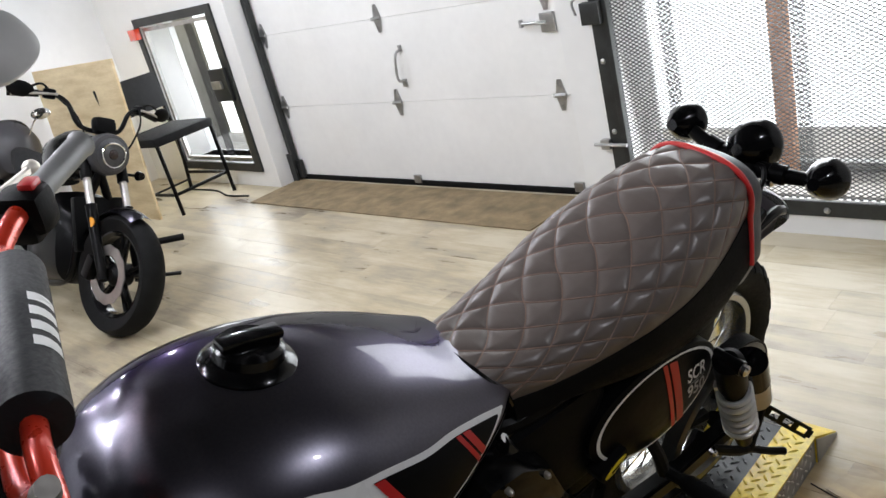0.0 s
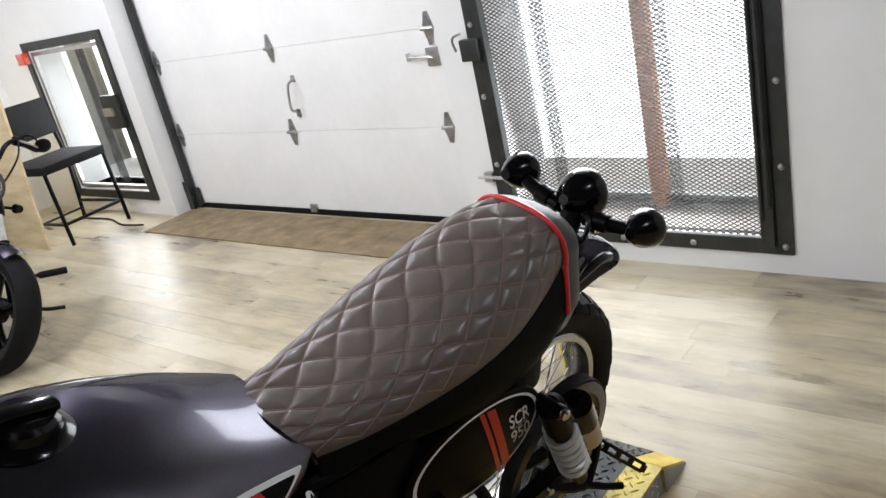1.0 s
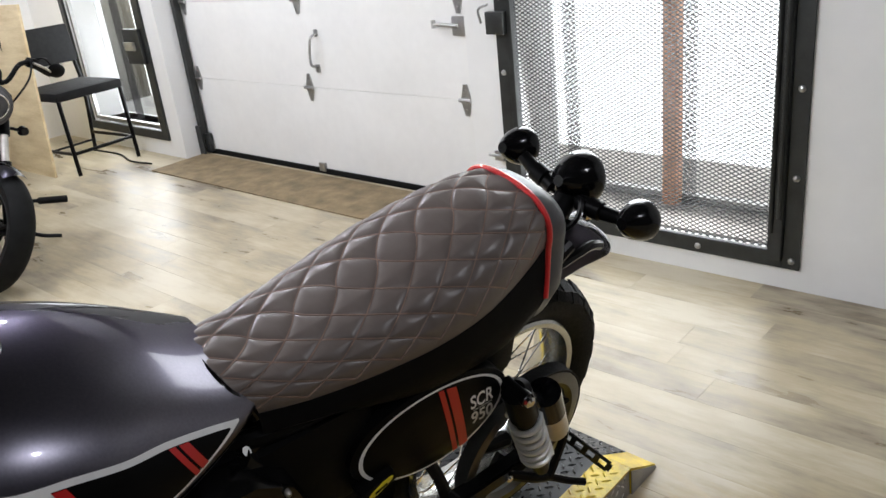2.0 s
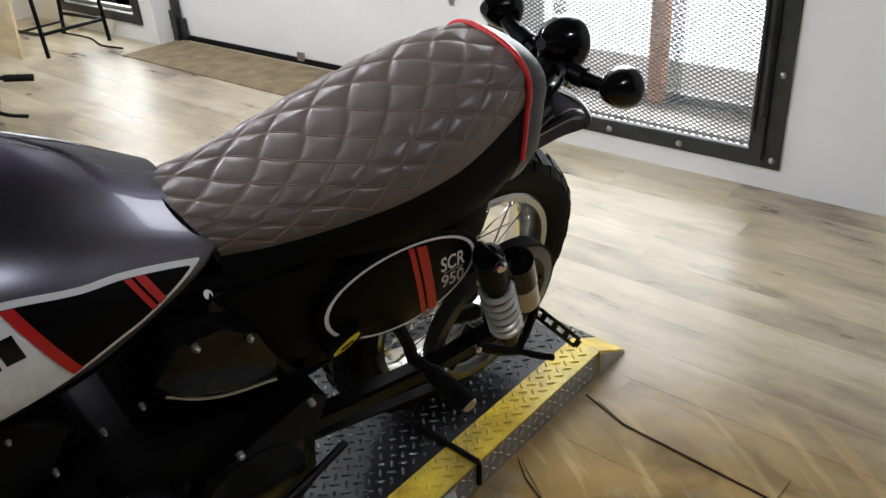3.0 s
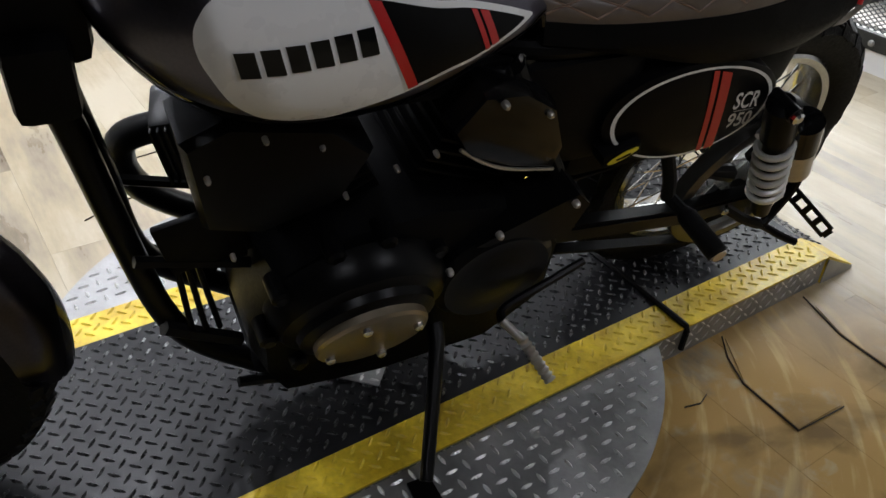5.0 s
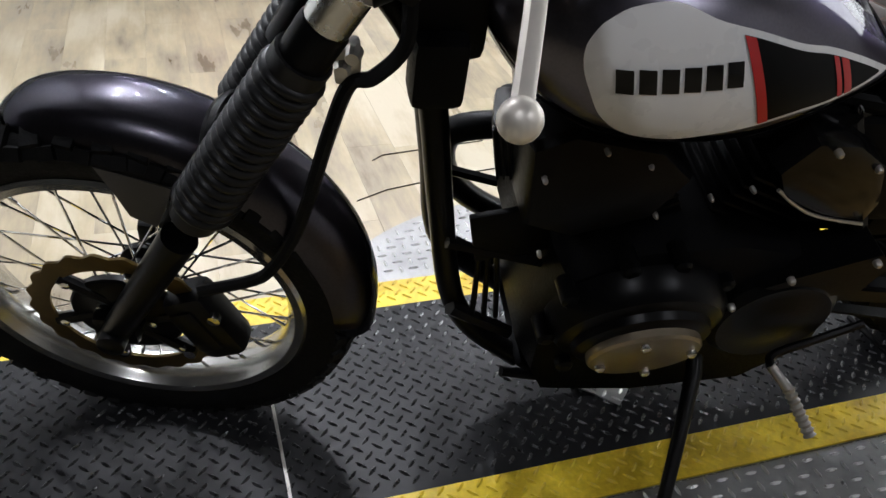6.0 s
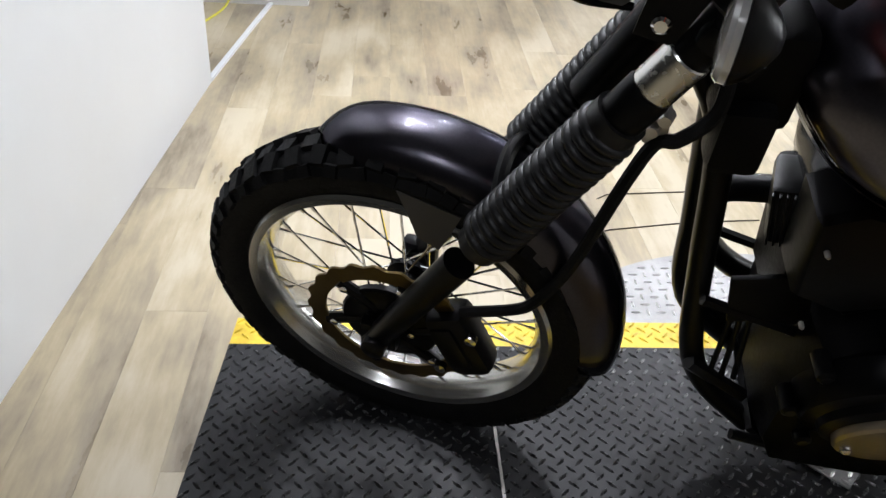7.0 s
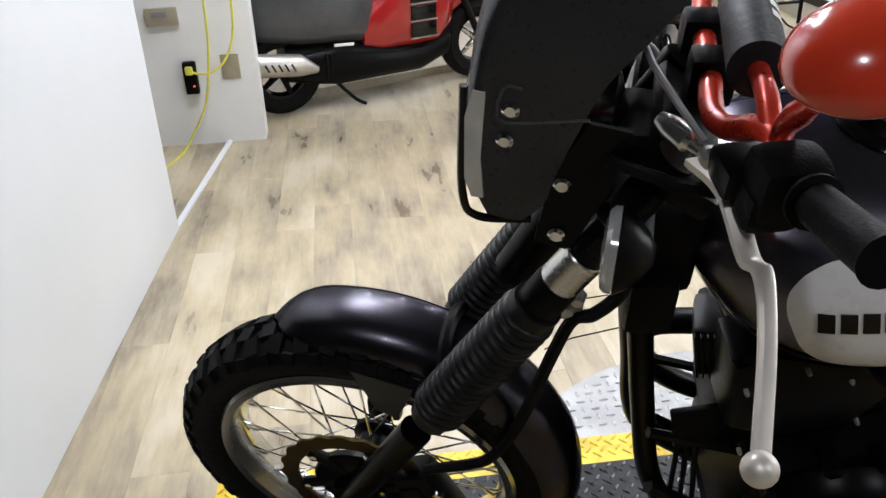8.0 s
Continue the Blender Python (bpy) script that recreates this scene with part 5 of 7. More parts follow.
# skid plate with slots ahead of the crankcase
for k in range(3):
    bm = tube(bmesh.new(), [(0.085, 0.632 + 0.015 * k, 0.465), (0.085, 0.644 + 0.022 * k, 0.285)], 0.0052, 8)
    part("grille_bar", bm, SATIN, frame_ob)
part("grille_plate", obox(bmesh.new(), pose(0.085, 0.675, 0.520, 12, 0, 0), 0.012, 0.125, 0.11, 0.004), PLASTIC, frame_ob, "black plastic plate above the grille")
for x in (0.085, -0.085):
    part("grille_rail", tube(bmesh.new(), [(x, 0.575, 0.50), (x, 0.74, 0.44)], 0.010, 6), SATIN, frame_ob)
    part("grille_rail", tube(bmesh.new(), [(x, 0.60, 0.32), (x, 0.72, 0.23)], 0.014, 6), SATIN, frame_ob)
bm = bmesh.new()
skin(bm, [[Vector((x, r, u)) for r, u in ((0.735, 0.185), (0.78, 0.135), (1.12, 0.115), (1.12, 0.127), (0.785, 0.148), (0.745, 0.192))] for x in (-0.13, 0.13)])
part("skid_plate", bm, SATIN, frame_ob, "black skid plate")
# exhaust down the far side and the silencer
bm = bmesh.new()
tube(bm, curve_pts([(-0.06, 0.70, 0.62), (-0.11, 0.60, 0.55), (-0.14, 0.63, 0.40), (-0.17, 0.80, 0.26), (-0.19, 1.10, 0.24), (-0.20, 1.35, 0.30)], 7), 0.024, 14)
tube(bm, [(-0.20, 1.33, 0.30), (-0.21, 1.40, 0.33), (-0.22, 1.95, 0.50), (-0.22, 1.96, 0.50)], [0.026, 0.055, 0.055, 0.03], 20)
part("exhaust", bm, SATIN, bike, "black exhaust pipe and silencer")
# air box / coil clutter between tank and covers
part("airbox", obox(bmesh.new(), pose(0.02, 1.23, 0.68), 0.24, 0.22, 0.22, 0.03), PLASTIC, bike, "black plastic under the seat")
part("battery_box", obox(bmesh.new(), pose(0.0, 1.43, 0.64), 0.25, 0.32, 0.26, 0.03), PLASTIC, bike, "black plastic under the seat")
part("starter_cover", obox(bmesh.new(), pose(0.0, 1.21, 0.575), 0.20, 0.18, 0.14, 0.025), PLASTIC, bike)
part("tank_tray", obox(bmesh.new(), pose(0.0, 0.92, 0.77), 0.24, 0.42, 0.06, 0.02), PLASTIC, bike)
part("rear_guard", obox(bmesh.new(), pose(0.02, 1.60, 0.70), 0.20, 0.20, 0.14, 0.03), PLASTIC, bike)
st = bmesh.new()
skin(st, [[Vector((0.176 + o, 1.328 + 0.026 * k * math.cos(a), 0.610 + 0.009 * k * math.sin(a) + 0.012 * k * math.cos(a))) for a in [i * math.tau / 24 for i in range(24)]] for k, o in ((1.0, -0.0015), (1.0, 0.0), (0.9, 0.0005))])
part("sticker", st, YELDECAL, bike, "small yellow oval sticker")
part("sticker_plate", obox(bmesh.new(), pose(0.155, 1.328, 0.610, 18, 0, 0), 0.038, 0.07, 0.028, 0.004), PLASTIC, bike)
part("sticker_bar", obox(bmesh.new(), pose(0.1775, 1.328, 0.610, 20, 0, 0), 0.001, 0.026, 0.004), BLACK, bike)

# swingarm, belt pulley and belt
for x in (0.135, -0.135):
    bm = bmesh.new()
    skin(bm, [[Vector((x + dx, r, u + dz)) for dx, dz in ((-0.018, -0.022), (0.018, -0.022), (0.018, 0.022), (-0.018, 0.022))] for r, u in ((1.24, 0.40), (1.40, 0.375), (1.60, 0.345), (1.80, 0.345), (1.84, 0.35))])
    bmesh.ops.bevel(bm, geom=bm.edges[:], offset=0.006, segments=2, affect="EDGES")
    sw = part("swingarm", bm, SATIN, bike, "black swingarm")
    for k in range(2):
        bolt((x + 0.018, 1.60 + 0.10 * k, 0.345), 0.009, sw)
bm = lathe(bmesh.new(), [(0.108, 0.186), (0.140, 0.186), (0.142, 0.182), (0.142, 0.160), (0.136, 0.158), (0.130, 0.150), (0.122, 0.150), (0.120, 0.172), (0.108, 0.172)], RA, "x", 64, closed=True)
pulley = part("belt_pulley", bm, DARKMETAL, rw_ob, "grey belt pulley", xf=RWHEEL)
for k in range(5):
    a = k * math.tau / 5 + 0.2
    bm = tube(bmesh.new(), [RA + Vector((0.115, 0.05 * math.cos(a), 0.05 * math.sin(a))), RA + Vector((0.125, 0.158 * math.cos(a), 0.158 * math.sin(a)))], [0.020, 0.013], 8)
    part("pulley_arm", bm, SATIN, pulley, xf=RWHEEL)
bm = bmesh.new()
belt = []
for k in range(41):
    a = radians(100) - radians(200) * k / 40
    belt.append([RWHEEL @ (RA + Vector((x, q * math.cos(a), q * math.sin(a)))) for x, q in ((0.106, 0.187), (0.140, 0.187), (0.140, 0.192), (0.106, 0.192))])
skin(bm, belt)
part("belt_wrap", bm, RUBBER, rw_ob, "black toothed drive belt round the pulley")
bm = bmesh.new()
for r0, r1, u0, u1 in ((1.16, 1.76, 0.475, 0.552), (1.16, 1.76, 0.325, 0.172)):
    obox(bm, Matrix.Translation((0.10, (r0 + r1) / 2, (u0 + u1) / 2)) @ Matrix.Rotation(math.atan2(u1 - u0, r1 - r0), 4, "X"), 0.024, r1 - r0, 0.006)
part("belt", bm, RUBBER, bike, "black toothed drive belt")
# rear shocks with silver springs and side reservoirs
for x, s in ((0.185, 1), (-0.185, -1)):
    top, bot = Vector((x, 1.635, 0.665)), Vector((x, 1.765, 0.365))
    d = (bot - top).normalized()
    L = (bot - top).length
    bm = bmesh.new()
    tube(bm, [top - d * 0.01, top + d * 0.0, top + d * 0.09, top + d * 0.10], [0.018, 0.030, 0.030, 0.022], 18)
    tube(bm, [top + d * 0.09, bot - d * 0.04], 0.021, 12)
    tube(bm, [bot - d * 0.05, bot + d * 0.01], [0.024, 0.018], 14)
    tube(bm, [top + Vector((-0.03 * s, 0, 0)), top + Vector((0.03 * s, 0, 0))], 0.015, 12)
    sh = part("shock", bm, SATIN, bike, "rear shock with a silver spring")
    bm = bmesh.new()
    side = d.orthogonal().normalized()
    up = d.cross(side)
    hp = []
    for k in range(181):
        a = k / 180 * 6.5 * math.tau
        hp.append(top + d * (0.095 + 0.185 * k / 180) + (side * math.cos(a) + up * math.sin(a)) * 0.0305)
    tube(bm, hp, 0.0066, 8)
    part("spring", bm, SPRINGM, sh, "silver-white coil spring")
    q = top + Vector((0.0, 0.088, -0.055))
    bm = bmesh.new()
    tube(bm, [q - d * 0.005, q, q + d * 0.075], [0.02, 0.034, 0.034], 20)
    tube(bm, [top + d * 0.03, q + d * 0.04], 0.018, 12)
    res = part("reservoir_cap", bm, BLACK, sh, "black reservoir cap")
    part("reservoir", tube(bmesh.new(), [q + d * 0.076, q + d * 0.15, q + d * 0.156], [0.0325, 0.0325, 0.024], 20), ALLOYDULL, sh, "silver shock reservoir")
    bolt(top + Vector((0.03 * s, 0, 0)), 0.012 * 1.0, sh)
# brackets behind the shock
bm = bmesh.new()
tube(bm, curve_pts([(0.15, 1.70, 0.35), (0.17, 1.76, 0.315), (0.185, 1.806, 0.298), (0.21, 1.85, 0.278), (0.23, 1.886, 0.266)], 5), [0.012] * 10 + [0.009] * 11, 8)
tube(bm, curve_pts([(0.185, 1.806, 0.298), (0.178, 1.83, 0.33), (0.175, 1.845, 0.40), (0.17, 1.83, 0.45)], 5), 0.010, 8)
part("stay_rod", bm, SATIN, bike, "thin black stay")
pa_, pb_ = Vector((0.136, 1.895, 0.340)), Vector((0.256, 1.926, 0.312))
ln = (pb_ - pa_).normalized()
up_ = Vector((0.267, -0.178, 0.947))
up_ = (up_ - ln * ln.dot(up_)).normalized()
bm = bmesh.new()
for o in (-0.019, 0.019):
    m = Matrix((ln, up_, ln.cross(up_))).transposed().to_4x4()
    obox(bm, Matrix.Translation((pa_ + pb_) / 2 + up_ * o) @ m, 0.128, 0.010, 0.004)
for k in range(5):
    obox(bm, Matrix.Translation(pa_.lerp(pb_, k / 4)) @ m, 0.013, 0.030, 0.004)
part("plate_bracket", bm, SATIN, bike, "black pierced bracket")
# fender struts and rear fender
FRIDGE = [(1.72, 0.865), (1.80, 0.868), (1.90, 0.860), (1.95, 0.842), (2.01, 0.810), (2.05, 0.778), (2.075, 0.752)]
FEDGE = [(1.72, 0.76), (1.85, 0.766), (1.92, 0.770), (1.99, 0.758), (2.04, 0.744), (2.075, 0.738)]
FHALF = [(1.72, 0.082), (1.92, 0.080), (2.00, 0.070), (2.05, 0.052), (2.075, 0.028)]
bm = bmesh.new()
rings = []
for k in range(31):
    r = 1.72 + 0.355 * k / 30
    top, low, wd = lerp(r, FRIDGE), lerp(r, FEDGE), lerp(r, FHALF)
    ring = []
    for j in range(17):
        a = (j / 16 - 0.5) * math.pi
        ring.append(Vector((wd * math.copysign(abs(math.sin(a)) ** 0.85, a), r, low + (top - low) * math.cos(a) ** 0.85)))
    rings.append(ring)
skin(bm, rings, closed=False, caps=False)
bmesh.ops.solidify(bm, geom=bm.faces[:], thickness=0.004)
part("rear_fender", bm, GUN, bike, "metallic gunmetal rear fender")
bm = bmesh.new()
for x in (0.09, -0.09):
    tube(bm, curve_pts([(x, 1.70, 0.80), (x, 1.82, 0.82), (x * 0.9, 1.92, 0.82), (x * 0.8, 1.97, 0.80)], 5), 0.011, 8)
part("fender_strut", bm, SATIN, bike)
# tail lamp and rear indicators
def lamp(c, r, length, material, label, lens):
    bm = bmesh.new()
    c = Vector(c)
    prof = [(-length, 0.012), (-length * 0.8, r * 0.55), (-length * 0.5, r * 0.85), (-length * 0.15, r), (0.0, r), (0.004, r * 0.96)]
    m = Matrix.Translation(c) @ Matrix.Rotation(radians(-12), 4, "X")
    lathe(bm, prof, (0, 0, 0), "y", 28)
    ob = part("lamp", bm, material, bike, label, xf=m)
    bm = lathe(bmesh.new(), [(0.003, r * 0.95), (0.012, r * 0.75), (0.017, r * 0.4), (0.019, 0)], (0, 0, 0), "y", 24)
    part("lens", bm, lens, ob, xf=m)
    return ob


lamp((-0.022, 2.000, 0.908), 0.057, 0.085, BLACK, "round black tail lamp", SMOKE)
for x, y, z in ((0.143, 1.992, 0.893), (-0.168, 1.968, 0.926)):
    ind = lamp((x, y, z), 0.042, 0.072, BLACK, "round black indicator", SMOKE)
    k = 1 if x > 0 else -1
    m = Vector((-0.015, 1.94, 0.885))
    q = Vector((x, y - 0.035, z))
    bm = tube(bmesh.new(), [q - Vector((0.03 * k, 0, 0)), q.lerp(m, 0.42), q.lerp(m, 0.44), q.lerp(m, 0.62), q.lerp(m, 0.64), q.lerp(m, 0.78)], [0.014, 0.016, 0.021, 0.021, 0.016, 0.018], 14)
    part("stalk", bm, SATIN, ind)
bm = bmesh.new()
tube(bm, [(0.06, 1.955, 0.884), (-0.085, 1.945, 0.892)], 0.016, 12)
tube(bm, [(-0.02, 1.965, 0.905), (-0.01, 1.93, 0.87), (0.0, 1.88, 0.83)], 0.026, 12)
tube(bm, curve_pts([(0.0, 1.95, 0.89), (0.035, 1.93, 0.90), (0.05, 1.90, 0.87), (0.03, 1.87, 0.84)], 5), 0.006, 6)
part("lamp_bracket", bm, SATIN, bike)
part("bolt", lathe(bmesh.new(), [(0, 0.012), (0.010, 0.012), (0.014, 0.006), (0.014, 0)], (0.045, 1.94, 0.872), "x", 10), CHROME, bike, "bright bracket bolt")

# footpegs, shift lever and side stand
bm = bmesh.new()
tube(bm, [(0.20, 1.508, 0.452), (0.215, 1.51, 0.45), (0.30, 1.522, 0.440), (0.304, 1.5225, 0.439)], [0.012, 0.019, 0.020, 0.015], 14)
tube(bm, [(0.16, 1.50, 0.455), (0.205, 1.508, 0.452)], 0.012, 8)
tube(bm, curve_pts([(0.15, 1.46, 0.56), (0.16, 1.485, 0.50), (0.165, 1.50, 0.45)], 5), 0.013, 8)
peg = part("footpeg", bm, RUBBER, bike, "black rubber footpeg")
part("peg_end", lathe(bmesh.new(), [(0.304, 0.016), (0.308, 0.014), (0.308, 0.0)], (0, 1.523, 0.4385), "x", 14), ALLOYDULL, peg)
bm = bmesh.new()
tube(bm, curve_pts([(0.20, 1.32, 0.37), (0.22, 1.22, 0.355), (0.24, 1.14, 0.352), (0.262, 1.125, 0.35)], 6), 0.008, 8)
lever = part("shift_lever", bm, SATIN, bike, "black shift lever")
bm = bmesh.new()
pp = [Vector((0.262, 1.125, 0.352)), Vector((0.298, 1.149, 0.336))]
pp += [Vector((0.30, 1.150, 0.335)).lerp(Vector((0.365, 1.182, 0.290)), k / 32) for k in range(33)]
tube(bm, pp, [0.008, 0.009] + [0.0098 + 0.0016 * math.cos(k * math.pi / 2) for k in range(33)], 12)
part("shift_peg", bm, ALLOYDULL, lever, "ridged grey shift peg")
bm = bmesh.new()
tube(bm, [(0.15, 1.06, 0.26), (0.20, 1.05, 0.235), (0.30, 1.005, 0.185), (0.405, 0.955, 0.135)], [0.016, 0.015, 0.013, 0.012], 12)
stand = part("side_stand", bm, SATIN, bike, "black side stand, folded out")
bm = bmesh.new()
obox(bm, Matrix.Translation((0.421, 0.947, 0.1265)) @ Matrix.Rotation(radians(-16), 4, "Y"), 0.06, 0.045, 0.010, 0.003)
part("stand_foot", bm, SATIN, stand)
bm = bmesh.new()
tube(bm, [(0.17, 1.05, 0.25), (0.24, 1.03, 0.22)], 0.006, 8)
part("stand_spring", bm, ALLOYDULL, stand)
bm = bmesh.new()
tube(bm, curve_pts([(0.15, 0.70, 0.20), (0.16, 0.9, 0.16), (0.17, 1.1, 0.17)], 5), 0.010, 8)
part("lower_rail", bm, SATIN, frame_ob)

# ---- steering: bars, controls, screen, cables ----
BAR = [(-0.46, 0.815, 1.200), (-0.34, 0.712, 1.208), (-0.25, 0.648, 1.212), (-0.17, 0.600, 1.198), (-0.08, 0.572, 1.188), (0.06, 0.550, 1.186), (0.10, 0.542, 1.184), (0.14, 0.536, 1.188), (0.18, 0.539, 1.202), (0.235, 0.544, 1.241), (0.28, 0.545, 1.256), (0.33, 0.537, 1.266), (0.47, 0.544, 1.305)]
bars_ob = part("handlebar", tube(bmesh.new(), curve_pts(BAR, 6), 0.0135, 14), REDBAR, bike, "red handlebar with a padded crossbar")
bm = tube(bmesh.new(), curve_pts([(-0.22, 0.628, 1.208), (-0.15, 0.628, 1.222), (0.0, 0.596, 1.220), (0.16, 0.562, 1.255), (0.215, 0.553, 1.262), (0.262, 0.546, 1.254)], 5), 0.011, 12)
part("crossbar", bm, REDBAR, bars_ob)
pa, pb = Vector((0.160, 0.562, 1.255)), Vector((-0.135, 0.626, 1.222))
pd = (pb - pa).normalized()
bm = tube(bmesh.new(), [pa + pd * 0.004, pa, pa + pd * 0.004, pb - pd * 0.004, pb], [0.013, 0.027, 0.031, 0.031, 0.026], 28)
pad = part("bar_pad", bm, FOAM, bars_ob, "black foam bar pad with a pale mark")
for k in range(4):
    c = pa.lerp(pb, 0.30 + 0.10 * k)
    bm = bmesh.new()
    rr = []
    for i in range(5):
        a = radians(-10 + 14 * i)
        n = Vector((0.25, 0.55, 0.8))
        n = (n - pd * n.dot(pd)).normalized()
        s_ = pd.cross(n)
        rr.append([c + pd * o + (n * math.cos(a) + s_ * math.sin(a)) * 0.0316 for o in (-0.009, 0.009)])
    skin(bm, rr, closed=False, caps=False)
    part("mark_bar", bm, WHITEDECAL, pad)
for x, y in ((0.045, 0.556), (-0.045, 0.566)):
    part("bar_clamp", obox(bmesh.new(), pose(x, y, 1.178, 0, 0, -8), 0.045, 0.055, 0.062, 0.010), SATIN, bars_ob)
    part("bolt", lathe(bmesh.new(), [(0, 0.008), (0.008, 0.007), (0.009, 0)], (x, y + 0.018, 1.209), "z", 8), CHROME, bars_ob)


def control(s, hub, hubturn, grip_a, grip_b, lev, label):
    """Switch housing, grip, perch and lever at one end of the bar."""
    a, b = Vector(grip_a), Vector(grip_b)
    d = (b - a).normalized()
    bm = tube(bmesh.new(), [a, a + d * 0.004, a + d * 0.006, b - d * 0.006, b], [0.024, 0.024, 0.018, 0.019, 0.021], 18)
    part("grip", bm, GREYPL if s < 0 else PLASTIC, bars_ob, "grey ribbed rubber grip" if s < 0 else "black rubber grip")
    bm = obox(bmesh.new(), pose(*hub, 0, 0, hubturn), 0.052, 0.062, 0.060, 0.016)
    obox(bm, pose(hub[0], hub[1] - 0.01, hub[2] - 0.02, 0, 0, hubturn), 0.045, 0.05, 0.04, 0.012)
    sw = part("switchgear", bm, PLASTIC, bars_ob, "black switch housing with a red switch" if s < 0 else "black switch housing")
    if s < 0:
        part("switch", obox(bmesh.new(), pose(hub[0], hub[1] + 0.012, hub[2] + 0.032, 0, 0, hubturn), 0.026, 0.020, 0.012, 0.004), RED, sw, "red switch")
    pv = Vector(lev[0])
    bm = lathe(bmesh.new(), [(-0.012, 0.010), (0.004, 0.0135), (0.009, 0.0125), (0.010, 0.007), (0.007, 0.006), (0.007, 0)], pv, "z", 18)
    part("lever_perch", bm, ALLOYDULL, bars_ob, "alloy lever perch")
    bm = obox(bmesh.new(), pose(*(pv.lerp(Vector(hub), 0.45)), 0, 0, hubturn), 0.05, 0.05, 0.032, 0.010)
    part("perch_clamp", bm, SATIN, bars_ob)
    lp = curve_pts(lev, 6)
    bm = bmesh.new()
    rings = []
    for i, p in enumerate(lp):
        t = i / (len(lp) - 1)
        w = 0.024 - 0.012 * min(1, t * 4.5) - 0.005 * min(1, t * 1.4)
        rings.append([p + Vector((0, q * w, h * 0.0062)) for q, h in ((-1, -0.6), (-0.5, -1), (0.5, -1), (1, -0.6), (1, 0.6), (0.5, 1), (-0.5, 1), (-1, 0.6))])
    skin(bm, rings)
    lv = part("lever", bm, LEVERM, bars_ob, label)
    bm = bmesh.new()
    bmesh.ops.create_uvsphere(bm, u_segments=18, v_segments=12, radius=0.0135)
    part("lever_ball", bm, LEVERM, lv, xf=Matrix.Translation(lev[-1]))


control(1, (0.345, 0.530, 1.266), 5, (0.380, 0.539, 1.276), (0.48, 0.546, 1.309), [(0.287, 0.488, 1.244), (0.312, 0.500, 1.230), (0.372, 0.507, 1.206), (0.405, 0.507, 1.220), (0.47, 0.494, 1.212), (0.562, 0.469, 1.188)], "satin alloy lever with a ball end")
control(-1, (-0.305, 0.688, 1.205), -42, (-0.335, 0.708, 1.208), (-0.455, 0.811, 1.200), [(-0.27, 0.585, 1.200), (-0.34, 0.605, 1.192), (-0.41, 0.660, 1.182), (-0.51, 0.745, 1.165)], "satin alloy brake lever with a ball end")
# clutch cable adjuster
bm = bmesh.new()
tube(bm, [(0.274, 0.484, 1.243), (0.262, 0.476, 1.244), (0.258, 0.473, 1.245), (0.240, 0.461, 1.248), (0.228, 0.452, 1.250)], [0.006, 0.007, 0.012, 0.012, 0.008], 12)
part("cable_adjuster", bm, ALLOY, bars_ob, "bright cable adjuster")
# red mirror body with a steel pin
bm = bmesh.new()
bmesh.ops.create_uvsphere(bm, u_segments=30, v_segments=18, radius=1.0)
for v in bm.verts:
    v.co = Vector((v.co.x * 0.036, v.co.y * 0.040, v.co.z * 0.027 * (1.0 if v.co.z > 0 else 0.6)))
mir = part("mirror_shell", bm, REDGLOSS, bars_ob, "glossy red mirror shell", xf=pose(0.519, 0.460, 1.489, 14, 10, 0))
part("mirror_stem", tube(bmesh.new(), [(0.335, 0.537, 1.337), (0.385, 0.525, 1.372), (0.45, 0.495, 1.432), (0.495, 0.462, 1.475)], 0.005, 10), REDBAR, mir)
part("guard_pin", tube(bmesh.new(), [(0.285, 0.544, 1.262), (0.300, 0.537, 1.290), (0.318, 0.536, 1.315), (0.335, 0.537, 1.337)], [0.010, 0.010, 0.012, 0.008], 12), REDBAR, bars_ob)
part("steel_pin", tube(bmesh.new(), [(0.332, 0.537, 1.334), (0.355, 0.540, 1.364), (0.358, 0.541, 1.368), (0.370, 0.543, 1.383)], [0.006, 0.006, 0.009, 0.007], 12), ALLOYDULL, bars_ob)

# pale mirror on the far end of the bar
bm = bmesh.new()
rings = []
for k, (dx, q) in enumerate(((-0.016, 0.3), (-0.014, 0.8), (-0.004, 1.0), (0.006, 0.97), (0.013, 0.75), (0.016, 0.3))):
    rings.append([Vector((dx, 0.056 * q * math.copysign(abs(math.cos(a)) ** 0.7, math.cos(a)), 0.046 * q * math.copysign(abs(math.sin(a)) ** 0.7, math.sin(a)))) for a in [i * math.tau / 32 for i in range(32)]])
skin(bm, rings)
mir2 = part("mirror_shell", bm, PALEPL, bars_ob, "pale grey mirror shell", xf=pose(-0.50, 0.757, 1.352, 18, -34, 14))
part("mirror_stem", tube(bmesh.new(), curve_pts([(-0.27, 0.64, 1.215), (-0.32, 0.62, 1.27), (-0.42, 0.67, 1.33), (-0.505, 0.740, 1.355)], 5), 0.005, 8), SATIN, mir2)

# flyscreen and head lamp
SREAR = [(1.06, 0.335), (1.09, 0.360), (1.126, 0.368), (1.19, 0.388), (1.255, 0.414), (1.305, 0.450), (1.348, 0.477), (1.42, 0.500)]
SFRONT = [(1.06, 0.300), (1.09, 0.288), (1.13, 0.280), (1.24, 0.284), (1.31, 0.298), (1.36, 0.325), (1.42, 0.375)]
SHALF = [(1.06, 0.112), (1.13, 0.120), (1.25, 0.120), (1.34, 0.108), (1.42, 0.080)]
bm = bmesh.new()
rings = []
